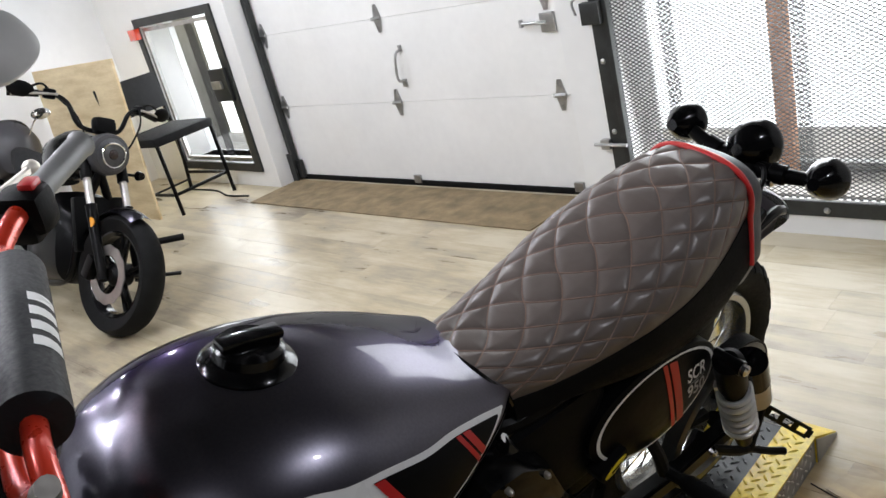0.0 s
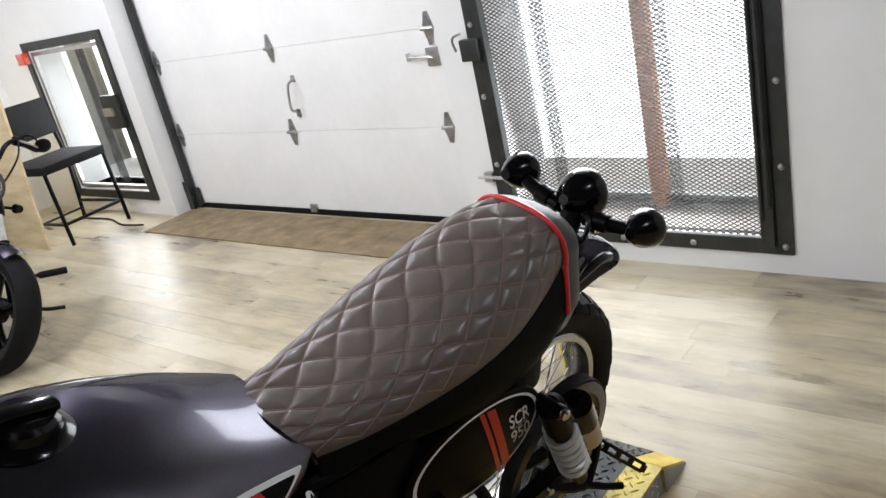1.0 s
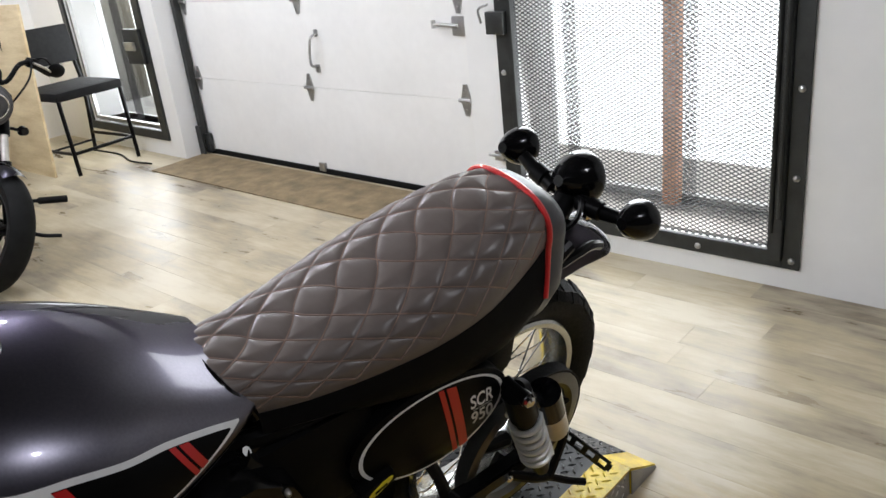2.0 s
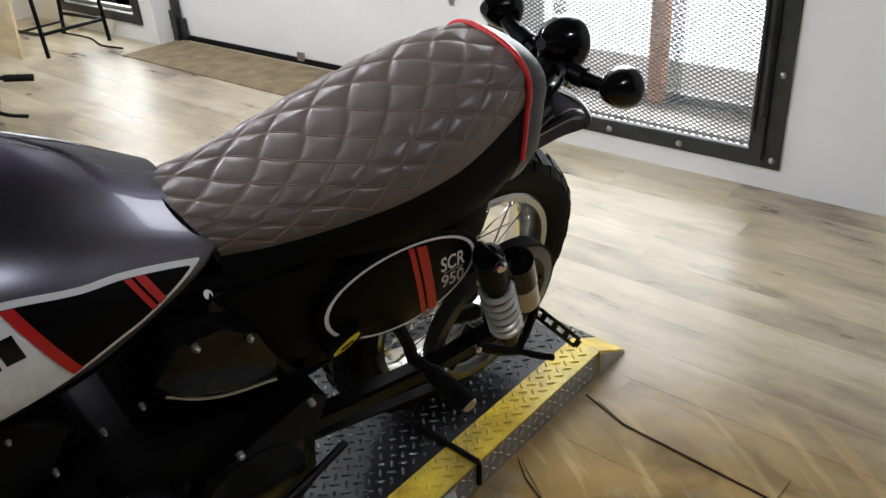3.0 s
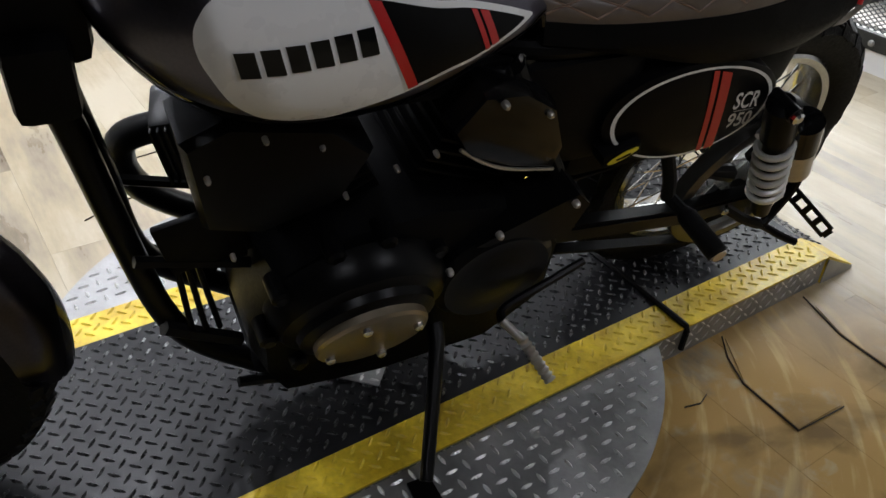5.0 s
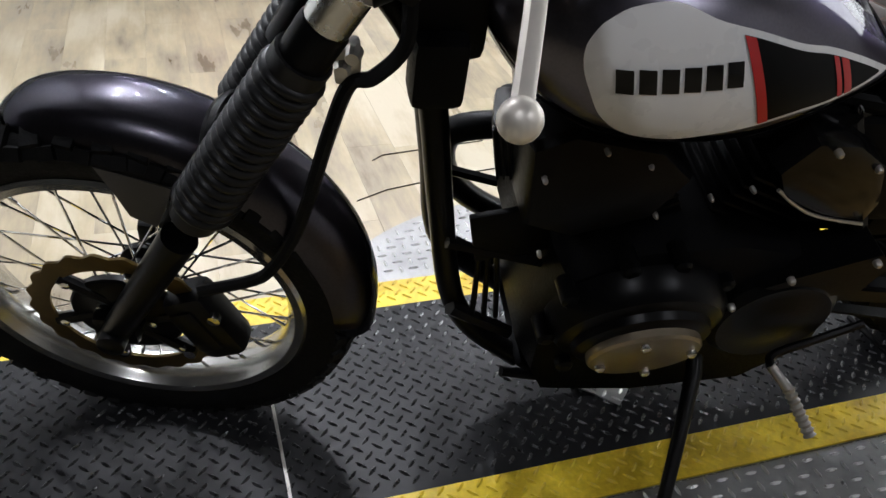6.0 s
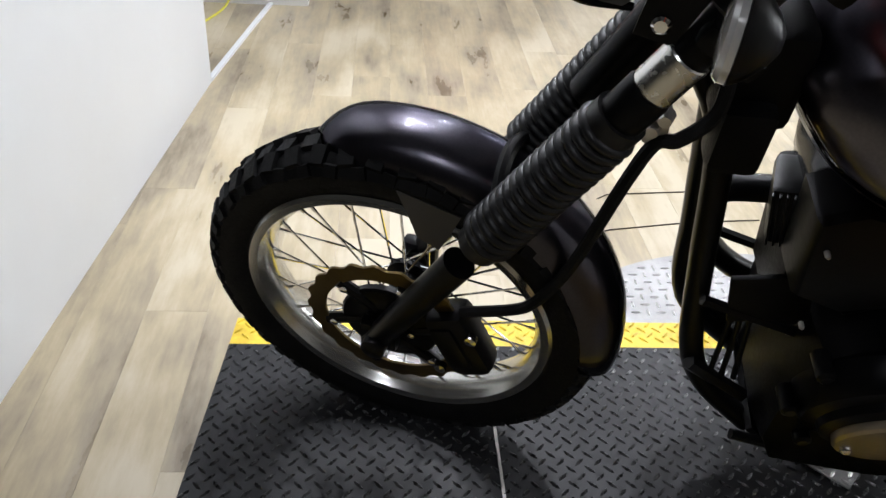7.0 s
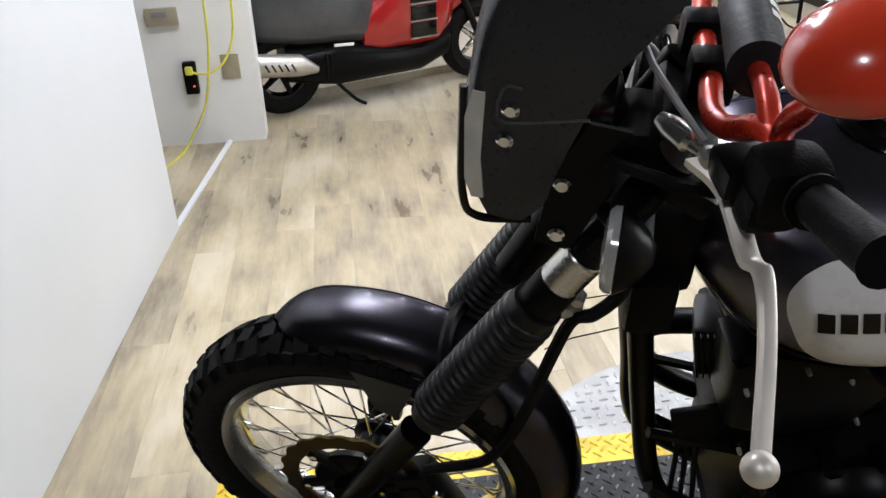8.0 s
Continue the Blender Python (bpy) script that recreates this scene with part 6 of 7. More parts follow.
for i in range(25):
    u = 1.06 + 0.36 * i / 24
    half, rf, rb = lerp(u, SHALF), lerp(u, SFRONT), lerp(u, SREAR)
    ring = []
    for j in range(33):
        q = (j / 32 - 0.5) * 2
        if abs(q) > 0.6:
            k = (abs(q) - 0.6) / 0.4
            ring.append(Vector((math.copysign(half, q), rf + (rb - rf) * k, u)))
        else:
            k = abs(q) / 0.6
            ring.append(Vector((half * math.copysign(math.sin(k * math.pi / 2) ** 0.9, q), rf - 0.022 * math.cos(k * math.pi / 2) ** 1.1, u)))
    rings.append(ring)
skin(bm, rings, closed=False, caps=False)
bmesh.ops.solidify(bm, geom=bm.faces[:], thickness=0.004)
screen = part("flyscreen", bm, DKGREY, bike, "dark grey flyscreen round the head lamp", xf=FRONT, autos=60)
for c in ((0.121, 0.319, 1.215), (0.121, 0.314, 1.177)):
    part("bolt", tube(bmesh.new(), [FRONT @ Vector(c), FRONT @ (Vector(c) + Vector((0.004, 0.0, 0.0))), FRONT @ (Vector(c) + Vector((0.007, 0.0, 0.0)))], [0.010, 0.010, 0.006], 12), CHROME, screen)
bm = tube(bmesh.new(), [FRONT @ Vector(p) for p in curve_pts([(0.1215, 0.33, 1.240), (0.1215, 0.312, 1.240), (0.1215, 0.305, 1.215), (0.1215, 0.316, 1.198), (0.1215, 0.40, 1.212)], 6)], 0.0022, 6)
part("moulded_rib", bm, DKGREY, screen)
bm = lathe(bmesh.new(), [(0.0, 0.0), (0.0, 0.088), (0.03, 0.100), (0.11, 0.092), (0.16, 0.06), (0.18, 0.0)], (0, 0.262, 1.145), "y", 36)
hl = part("headlamp", bm, BLACK, bike, "black round head lamp", xf=FRONT)
bm = lathe(bmesh.new(), [(-0.012, 0.0), (-0.010, 0.05), (0.0, 0.084), (0.004, 0.088)], (0, 0.262, 1.145), "y", 36)
part("lens", bm, LENS, hl, "clear lens", xf=FRONT)
# clear rim that shows ahead of the screen's side
bm = bmesh.new()
skin(bm, [[Vector((x, r, u)) for r, u in ((0.278, 1.095), (0.270, 1.12), (0.270, 1.20), (0.278, 1.232), (0.292, 1.232), (0.288, 1.15), (0.292, 1.095))] for x in (0.100, 0.123)])
part("lamp_glass_edge", bm, LENS, hl, "clear edge of the lamp glass", xf=FRONT)
bm = tube(bmesh.new(), [FRONT @ Vector(p) for p in curve_pts([(0.118, 0.268, 1.235), (0.120, 0.267, 1.10), (0.116, 0.285, 1.062), (0.10, 0.345, 1.055)], 6)], 0.005, 8)
part("lamp_rim", bm, BLACK, hl, "black lamp rim")
for s in (1, -1):
    bm = bmesh.new()
    skin(bm, [[Vector((s * (0.117 + dx), r, u)) for r, u in ((0.352, 1.035), (0.395, 1.030), (0.430, 1.12), (0.445, 1.20), (0.400, 1.205), (0.366, 1.130))] for dx in (-0.006, 0.0)])
    br = part("lamp_bracket", bm, SATIN, bike, "black lamp bracket", xf=FRONT)
    for c in ((s * 0.117, 0.379, 1.125), (s * 0.117, 0.378, 1.053)):
        part("bolt", tube(bmesh.new(), [FRONT @ Vector(c), FRONT @ (Vector(c) + Vector((s * 0.004, 0, 0))), FRONT @ (Vector(c) + Vector((s * 0.007, 0, 0)))], [0.0105, 0.0105, 0.007], 12), CHROME, br)
    bm = bmesh.new()
    lathe(bm, [(-0.038, 0.010), (-0.030, 0.024), (-0.014, 0.040), (0.0, 0.048)], (0, 0, 0), "y", 26)
    ind = part("indicator", bm, SATIN, bike, "black front indicator", xf=FRONT @ pose(s * 0.185, 0.447, 1.10, 0, 0, 180))
    bm = lathe(bmesh.new(), [(0.0, 0.0475), (0.007, 0.047), (0.012, 0.042), (0.015, 0.025), (0.016, 0.0)], (0, 0, 0), "y", 26)
    part("lens", bm, LENS, ind, "clear indicator lens", xf=FRONT @ pose(s * 0.185, 0.446, 1.10, 0, 0, 180))
    part("stalk", tube(bmesh.new(), [FRONT @ Vector((s * 0.185, 0.47, 1.10)), FRONT @ Vector((s * 0.11, 0.43, 1.09))], 0.012, 10), SATIN, ind)
# instruments, hoses and cables
bm = lathe(bmesh.new(), [(0.0, 0.0), (0.0, 0.05), (0.035, 0.058), (0.045, 0.052), (0.047, 0.0)], (0, 0.45, 1.11), "z", 30)
part("speedometer", bm, PLASTIC, bike, "round black speedometer", xf=FRONT)
def cable(ctrl, r, label, mt=RUBBER):
    return part("cable", tube(bmesh.new(), curve_pts(ctrl, 8), r, 8), mt, bike, label)


cable([tuple(FRONT @ Vector((0.085, 0.195, 0.455))), (0.135, 0.275, 0.49), (0.15, 0.305, 0.535), (0.15, 0.335, 0.595), (0.15, 0.358, 0.67), (0.15, 0.387, 0.797), (0.15, 0.410, 0.872), (0.15, 0.437, 0.882), (0.14, 0.472, 0.918), (0.12, 0.478, 0.975), (0.08, 0.49, 1.03)], 0.0095, "black brake hose")
cable([(0.285, 0.502, 1.206), (0.25, 0.476, 1.186), (0.22, 0.449, 1.177), (0.19, 0.423, 1.168), (0.14, 0.415, 1.14), (0.06, 0.44, 1.00), (0.03, 0.56, 0.92)], 0.007, "black clutch cable")
cable([(-0.25, 0.52, 1.25), (-0.18, 0.42, 1.24), (-0.08, 0.40, 1.12), (-0.04, 0.48, 1.0)], 0.006, "black throttle cable")
cable([(0.27, 0.483, 1.254), (0.24, 0.458, 1.281), (0.20, 0.447, 1.288), (0.12, 0.45, 1.27), (0.05, 0.46, 1.20)], 0.0036, "grey cable", GREYPL)
bm = bmesh.new()
for c in ((0.145, 0.403, 0.897), (0.145, 0.415, 0.915)):
    tube(bm, [Vector(c), Vector(c) + Vector((0.016, -0.004, 0))], [0.011, 0.008], 10)
obox(bm, pose(0.135, 0.408, 0.895), 0.03, 0.03, 0.05, 0.006)
part("hose_clamp", bm, ALLOYDULL, bike, "steel hose clamp")
# key block and clutter between head and tank
bm = bmesh.new()
obox(bm, pose(0.04, 0.53, 0.93), 0.12, 0.10, 0.14, 0.02)
part("fuse_box", obox(bmesh.new(), pose(0.10, 0.52, 0.86), 0.06, 0.07, 0.10, 0.015), PLASTIC, bike)
part("relay_box", bm, PLASTIC, bike, "black electrics behind the steering head")
part("cylinder_shield", obox(bmesh.new(), pose(0.0, 0.702, 0.565, 8, 0, 0), 0.17, 0.05, 0.24, 0.012), PLASTIC, bike, "black plastic shield ahead of the cylinder")
reg = part("regulator", obox(bmesh.new(), pose(0.0, 0.668, 0.655, 12, 0, -14), 0.09, 0.05, 0.11, 0.012), SATIN, bike, "black cast regulator with cooling ribs")
for k in range(5):
    part("rib", obox(bmesh.new(), pose(0.0, 0.668, 0.655, 12, 0, -14) @ pose(0.047, -0.02 + 0.010 * k, 0), 0.012, 0.004, 0.10, 0.0015), SATIN, reg)

# ---- second motorcycle, parked facing the lift ----
B2 = pose(-3.42, 1.76, 0.0, 0, 23, 88) @ Matrix.Scale(1.04, 4)
b2 = thing("motorcycle", B2, "black naked motorcycle with a clear head lamp on its stand", "motorcycle")
F2, R2 = Vector((0, 0.0, 0.305)), Vector((0, 1.40, 0.305))


def cast_wheel(c, R, rim, width, name):
    w, h = width / 2, R - rim
    prof = [(-w * 0.62, rim - 0.006), (-w * 0.95, rim + h * 0.4), (-w, rim + h * 0.62), (-w * 0.78, R - h * 0.20), (-w * 0.4, R - h * 0.05), (0, R), (w * 0.4, R - h * 0.05), (w * 0.78, R - h * 0.20), (w, rim + h * 0.62), (w * 0.95, rim + h * 0.4), (w * 0.62, rim - 0.006)]
    t = part(name, lathe(bmesh.new(), prof, c, "x", 64, closed=True), RUBBER, b2, "black road tyre on a cast rim")
    rw = w * 0.6
    part("rim", lathe(bmesh.new(), [(-rw, rim + 0.003), (-rw, rim - 0.014), (-rw * 0.6, rim - 0.03), (rw * 0.6, rim - 0.03), (rw, rim - 0.014), (rw, rim + 0.003)], c, "x", 64, closed=True), BLACK, t, "gloss black cast rim with a bright edge")
    part("rim_edge", lathe(bmesh.new(), [(rw, rim - 0.006), (rw + 0.002, rim - 0.012), (rw, rim - 0.016), (rw - 0.004, rim - 0.012)], c, "x", 64, closed=True), ALLOY, t)
    for k in range(5):
        a = k * math.tau / 5 + 0.4
        for o in (-0.13, 0.13):
            bm = tube(bmesh.new(), [c + Vector((0, 0.05 * math.cos(a), 0.05 * math.sin(a))), c + Vector((0, (rim - 0.025) * math.cos(a + o), (rim - 0.025) * math.sin(a + o)))], [0.018, 0.013], 8)
            part("spoke", bm, BLACK, t)
    part("hub", lathe(bmesh.new(), [(-0.06, 0.0), (-0.06, 0.03), (-0.04, 0.055), (0.04, 0.055), (0.06, 0.03), (0.06, 0.0)], c, "x", 24), SATIN, t)
    return t


w2 = cast_wheel(F2, 0.305, 0.222, 0.125, "front_wheel")
cast_wheel(R2, 0.305, 0.222, 0.165, "rear_wheel")
bm = bmesh.new()
wavy_disc(bm, F2, -0.072, 0.095, 0.145, 12, 0.003, 0.0025)
part("brake_rotor", bm, ALLOYDULL, w2, "bright brake rotor")
A2 = Vector((0, math.sin(radians(25)), math.cos(radians(25))))
for x in (0.10, -0.10):
    leg = part("fork_leg", tube(bmesh.new(), [F2 + Vector((x, 0, 0)) - A2 * 0.03, F2 + Vector((x, 0, 0)) + A2 * 0.36], [0.022, 0.028], 14), SATIN, b2, "black fork leg")
    part("stanchion", tube(bmesh.new(), [F2 + Vector((x, 0, 0)) + A2 * 0.35, F2 + Vector((x, 0, 0)) + A2 * 0.50], 0.019, 14), ALLOYDULL, leg, "bright fork tube")
    part("fork_shroud", tube(bmesh.new(), [F2 + Vector((x, 0, 0)) + A2 * 0.50, F2 + Vector((x, 0, 0)) + A2 * 0.72], 0.028, 14), SATIN, leg)
    part("fork_reflector", lathe(bmesh.new(), [(0, 0.0), (0, 0.024), (0.008, 0.020), (0.009, 0)], F2 + Vector((x * 1.25, 0.0, 0)) + A2 * 0.27 + Vector((0.0, -0.02, 0)), "x", 16), AMBER if x < 0 else SATIN, leg)
bm = bmesh.new()
rings = []
for k in range(17):
    a = radians(118) - radians(90) * k / 16
    rings.append([F2 + Vector((0.066 * q, (0.332 - 0.03 * q * q) * math.cos(a), (0.332 - 0.03 * q * q) * math.sin(a))) for q in (-1, -0.7, -0.35, 0, 0.35, 0.7, 1)])
skin(bm, rings, closed=False, caps=False)
bmesh.ops.solidify(bm, geom=bm.faces[:], thickness=0.004)
part("front_fender", bm, GUN, b2, "short grey front fender")
hc = Vector((0, 0.20, 0.890))
part("caliper", obox(bmesh.new(), pose(-0.10, 0.10, 0.33, 25, 0, 0), 0.05, 0.06, 0.12, 0.012), SATIN, b2, "black caliper")
bm = lathe(bmesh.new(), [(-0.03, 0.088), (-0.02, 0.102), (0.01, 0.108), (0.06, 0.100), (0.12, 0.07), (0.14, 0.0)], hc, "y", 36)
lamp2 = part("headlamp", bm, COWL, b2, "grey-bezelled head lamp")
bm = lathe(bmesh.new(), [(-0.045, 0.0), (-0.042, 0.045), (-0.032, 0.082), (-0.025, 0.088)], hc, "y", 36)
part("lens", bm, DKGREY, lamp2, "dark clear lens")
bm = bmesh.new()
tube(bm, [hc + Vector((0.062 * math.cos(a) * (1 + 0.12 * math.sin(a)), -0.046, 0.060 * math.sin(a) - 0.004)) for a in [k * math.tau / 32 for k in range(32)]], 0.005, 6, closed=True)
part("daylight_ring", bm, CHROME, lamp2, "bright inner ring")
part("lamp_core", lathe(bmesh.new(), [(-0.050, 0.0), (-0.049, 0.022), (-0.04, 0.028)], hc, "y", 20), SMOKE, lamp2)
part("instrument_pod", obox(bmesh.new(), pose(0, 0.27, 1.030, -20, 0, 0), 0.12, 0.06, 0.09, 0.028), PLASTIC, b2, "black instrument pod")
part("triple_clamp", obox(bmesh.new(), Matrix.Translation(F2 + A2 * 0.70) @ Matrix.Rotation(radians(-25), 4, "X"), 0.27, 0.07, 0.035, 0.012), SATIN, b2)
bar2 = part("handlebar", tube(bmesh.new(), curve_pts([(-0.40, 0.44, 1.13), (-0.25, 0.36, 1.15), (-0.17, 0.33, 1.12), (-0.11, 0.31, 1.02), (0.0, 0.30, 1.00), (0.11, 0.31, 1.02), (0.17, 0.33, 1.12), (0.25, 0.36, 1.15), (0.40, 0.44, 1.13)], 6), 0.012, 10), SATIN, b2, "black high handlebar")
for s in (1, -1):
    part("grip", tube(bmesh.new(), [(s * 0.29, 0.38, 1.145), (s * 0.41, 0.445, 1.13)], 0.018, 12), RUBBER, bar2)
    part("switchgear", obox(bmesh.new(), pose(s * 0.25, 0.355, 1.15, 0, 0, s * 25), 0.06, 0.05, 0.05, 0.012), PLASTIC, bar2)
    part("lever", tube(bmesh.new(), curve_pts([(s * 0.23, 0.31, 1.15), (s * 0.32, 0.33, 1.14), (s * 0.42, 0.39, 1.12)], 5), 0.006, 8), ALLOYDULL, bar2, "alloy lever")
    part("cable", tube(bmesh.new(), curve_pts([(s * 0.23, 0.32, 1.14), (s * 0.17, 0.22, 1.05), (s * 0.11, 0.22, 0.92), (s * 0.06, 0.30, 0.80)], 6), 0.005, 6), RUBBER, bar2)
    ms = part("mirror", tube(bmesh.new(), curve_pts([(s * 0.24, 0.36, 1.16), (s * 0.30, 0.34, 1.19), (s * 0.36, 0.35, 1.16)], 5), 0.006, 8), SATIN, bar2, "black folded mirror")
    bm = bmesh.new()
    bmesh.ops.create_uvsphere(bm, u_segments=18, v_segments=10, radius=1)
    for v in bm.verts:
        v.co = Vector((v.co.x * 0.062, v.co.y * 0.018, v.co.z * 0.040))
    part("mirror_shell", bm, PLASTIC, ms, xf=pose(s * 0.39, 0.36, 1.15, 20, 0, s * 20))
    ind = part("indicator", lathe(bmesh.new(), [(-0.03, 0.0), (-0.03, 0.02), (0.0, 0.026), (0.02, 0.016), (0.024, 0)], (s * 0.19, 0.22, 0.80), "y", 16), BLACK, b2, "small black indicator")
    part("stalk", tube(bmesh.new(), [(s * 0.17, 0.225, 0.80), (s * 0.11, 0.24, 0.80)], 0.008, 8), SATIN, ind)
# the steering is turned to one side
STEER2 = Matrix.Translation(F2) @ Matrix.Rotation(radians(11), 4, A2) @ Matrix.Translation(-F2)
for ob in list(b2.children):
    if not ob.name.startswith("rear_wheel"):
        ob.matrix_basis = STEER2
# tank, seat, engine, radiator
def loft(stations, n=24, p=2.4):
    rings = []
    for y, w, z0, z1 in stations:
        c, h = (z0 + z1) / 2, (z1 - z0) / 2
        rings.append([Vector((w * math.copysign(abs(math.cos(a)) ** (2 / p), math.cos(a)), y, c + h * math.copysign(abs(math.sin(a)) ** (2 / p), math.sin(a)))) for a in [k * math.tau / n for k in range(n)]])
    return skin(bmesh.new(), rings)


part("fuel_tank", loft([(0.34, 0.06, 0.80, 0.92), (0.38, 0.12, 0.76, 0.98), (0.50, 0.17, 0.74, 1.01), (0.65, 0.165, 0.74, 0.98), (0.78, 0.12, 0.74, 0.90), (0.84, 0.08, 0.76, 0.84)]), BLACK, b2, "gloss black fuel tank")
part("seat", loft([(0.80, 0.09, 0.70, 0.78), (0.95, 0.14, 0.69, 0.77), (1.15, 0.15, 0.70, 0.80), (1.40, 0.10, 0.76, 0.88), (1.55, 0.06, 0.80, 0.90)]), FABRIC, b2, "black seat")
part("engine", loft([(0.36, 0.10, 0.25, 0.50), (0.42, 0.17, 0.20, 0.58), (0.60, 0.20, 0.18, 0.68), (0.80, 0.19, 0.20, 0.60), (0.92, 0.12, 0.25, 0.50)], p=3.2), SATIN, b2, "black engine")
part("radiator", obox(bmesh.new(), pose(0, 0.28, 0.53, -12, 0, 0), 0.26, 0.05, 0.28, 0.015), PLASTIC, b2, "black radiator")
part("frame", tube(bmesh.new(), curve_pts([(0.0, 0.28, 0.80), (0.08, 0.32, 0.55), (0.10, 0.40, 0.25), (0.12, 0.80, 0.20), (0.12, 1.00, 0.45), (0.10, 1.30, 0.62)], 6), 0.022, 10), SATIN, b2, "black frame")
part("frame", tube(bmesh.new(), curve_pts([(0.0, 0.28, 0.80), (-0.08, 0.32, 0.55), (-0.10, 0.40, 0.25), (-0.12, 0.80, 0.20), (-0.12, 1.00, 0.45), (-0.10, 1.30, 0.62)], 6), 0.022, 10), SATIN, b2, "black frame")
part("swingarm", tube(bmesh.new(), [(0.11, 0.95, 0.33), (0.11, 1.40, 0.305)], 0.025, 10), SATIN, b2)
part("footpeg", tube(bmesh.new(), [(0.17, 0.46, 0.38), (0.36, 0.40, 0.42), (0.37, 0.40, 0.42), (0.50, 0.36, 0.45)], [0.010, 0.010, 0.019, 0.019], 10), RUBBER, b2, "black footpeg")
part("footpeg", tube(bmesh.new(), [(-0.16, 0.82, 0.30), (-0.33, 0.84, 0.29)], 0.016, 10), RUBBER, b2, "black footpeg")
part("shift_lever", tube(bmesh.new(), curve_pts([(0.18, 0.62, 0.30), (0.26, 0.50, 0.28), (0.33, 0.46, 0.30)], 5), 0.008, 8), SATIN, b2)
part("side_stand", tube(bmesh.new(), curve_pts([(0.13, 0.62, 0.26), (0.26, 0.52, 0.27), (0.40, 0.44, 0.23), (0.52, 0.42, 0.235)], 5), 0.011, 8), SATIN, b2, "black side stand")
part("silencer", tube(bmesh.new(), [(-0.14, 0.80, 0.25), (-0.18, 1.00, 0.28), (-0.20, 1.40, 0.40)], [0.025, 0.055, 0.05], 16), GALV, b2, "grey silencer")

# ---- a further motorcycle, half hidden ----
b3 = thing("motorcycle", pose(-5.20, 2.05, 0.0, 0, 6, 72), "dark motorcycle half hidden with a chrome mirror", "motorcycle")
part("front_wheel", lathe(bmesh.new(), [(-0.04, 0.22), (-0.06, 0.27), (-0.03, 0.31), (0, 0.315), (0.03, 0.31), (0.06, 0.27), (0.04, 0.22)], (0, 0, 0.315), "x", 48, closed=True), RUBBER, b3, "black tyre")
part("front_rim", lathe(bmesh.new(), [(-0.03, 0.0), (-0.03, 0.06), (-0.01, 0.07), (-0.03, 0.22), (0.03, 0.22), (0.01, 0.07), (0.03, 0.06), (0.03, 0)], (0, 0, 0.315), "x", 36), BLACK, b3)
for x in (0.1, -0.1):
    part("fork_leg", tube(bmesh.new(), [(x, 0, 0.30), (x, 0.30, 0.95)], 0.025, 10), SATIN, b3)
part("fairing", loft([(0.02, 0.05, 0.70, 0.86), (0.08, 0.14, 0.66, 0.95), (0.22, 0.20, 0.62, 1.02), (0.45, 0.22, 0.55, 0.98), (0.60, 0.16, 0.55, 0.90)]), COWL, b3, "dark grey half fairing")
for s in (1, -1):
    ms = part("mirror", tube(bmesh.new(), curve_pts([(s * 0.14, 0.18, 0.88), (s * 0.20, 0.15, 0.98), (s * 0.24, 0.16, 1.02)], 5), 0.006, 8), CHROME, b3, "chrome mirror")
    bm = bmesh.new()
    bmesh.ops.create_uvsphere(bm, u_segments=16, v_segments=10, radius=1)
    for v in bm.verts:
        v.co = Vector((v.co.x * 0.065, v.co.y * 0.02, v.co.z * 0.038))
    part("mirror_shell", bm, CHROME, ms, xf=pose(s * 0.265, 0.16, 1.035))
part("fuel_tank", loft([(0.50, 0.10, 0.74, 0.95), (0.65, 0.18, 0.72, 1.00), (0.85, 0.14, 0.72, 0.92), (0.95, 0.08, 0.74, 0.85)]), BLACK, b3)
part("engine", loft([(0.40, 0.12, 0.25, 0.55), (0.60, 0.20, 0.20, 0.65), (0.85, 0.18, 0.22, 0.6)], p=3), SATIN, b3)
part("rear_wheel", lathe(bmesh.new(), [(-0.05, 0.22), (-0.08, 0.27), (-0.04, 0.31), (0, 0.315), (0.04, 0.31), (0.08, 0.27), (0.05, 0.22)], (0, 1.38, 0.315), "x", 48, closed=True), RUBBER, b3)
part("seat", loft([(0.92, 0.09, 0.70, 0.78), (1.15, 0.14, 0.70, 0.79), (1.50, 0.07, 0.78, 0.88)]), FABRIC, b3)

# ---- chair beside the small window ----
chair = thing("chair", pose(-5.09, 3.32, 0, 0, 0, 6), "black padded chair on a thin black steel frame", "chair")
def pad_mesh(x0, x1, y0, y1, z0, z1, bev, m):
    bm = bmesh.new()
    obox(bm, m @ pose((x0 + x1) / 2, (y0 + y1) / 2, (z0 + z1) / 2), x1 - x0, y1 - y0, z1 - z0, bev)
    return bm


part("seat", pad_mesh(-0.50, 0.02, -0.27, 0.27, 0.535, 0.605, 0.025, pose(0, 0, 0)), FABRIC, chair, "black padded seat")
part("backrest", pad_mesh(-0.02, 0.02, -0.27, 0.27, -0.14, 0.14, 0.018, pose(-0.52, 0, 0.87, 0, -8, 0)), FABRIC, chair, "black padded backrest")
for y in (-0.25, 0.25):
    part("leg", tube(bmesh.new(), [(0.0, y, 0.54), (0.02, y, 0.0)], 0.015, 8), SATIN, chair)
    part("back_leg", tube(bmesh.new(), curve_pts([(-0.56, y, 0.0), (-0.49, y, 0.50), (-0.52, y, 0.75), (-0.55, y, 0.95)], 5), 0.015, 8), SATIN, chair)
    part("side_rail", tube(bmesh.new(), [(0.012, y, 0.16), (-0.53, y, 0.16)], 0.013, 8), SATIN, chair)
part("cross_rail", tube(bmesh.new(), [(0.012, -0.25, 0.16), (0.012, 0.25, 0.16)], 0.013, 8), SATIN, chair)
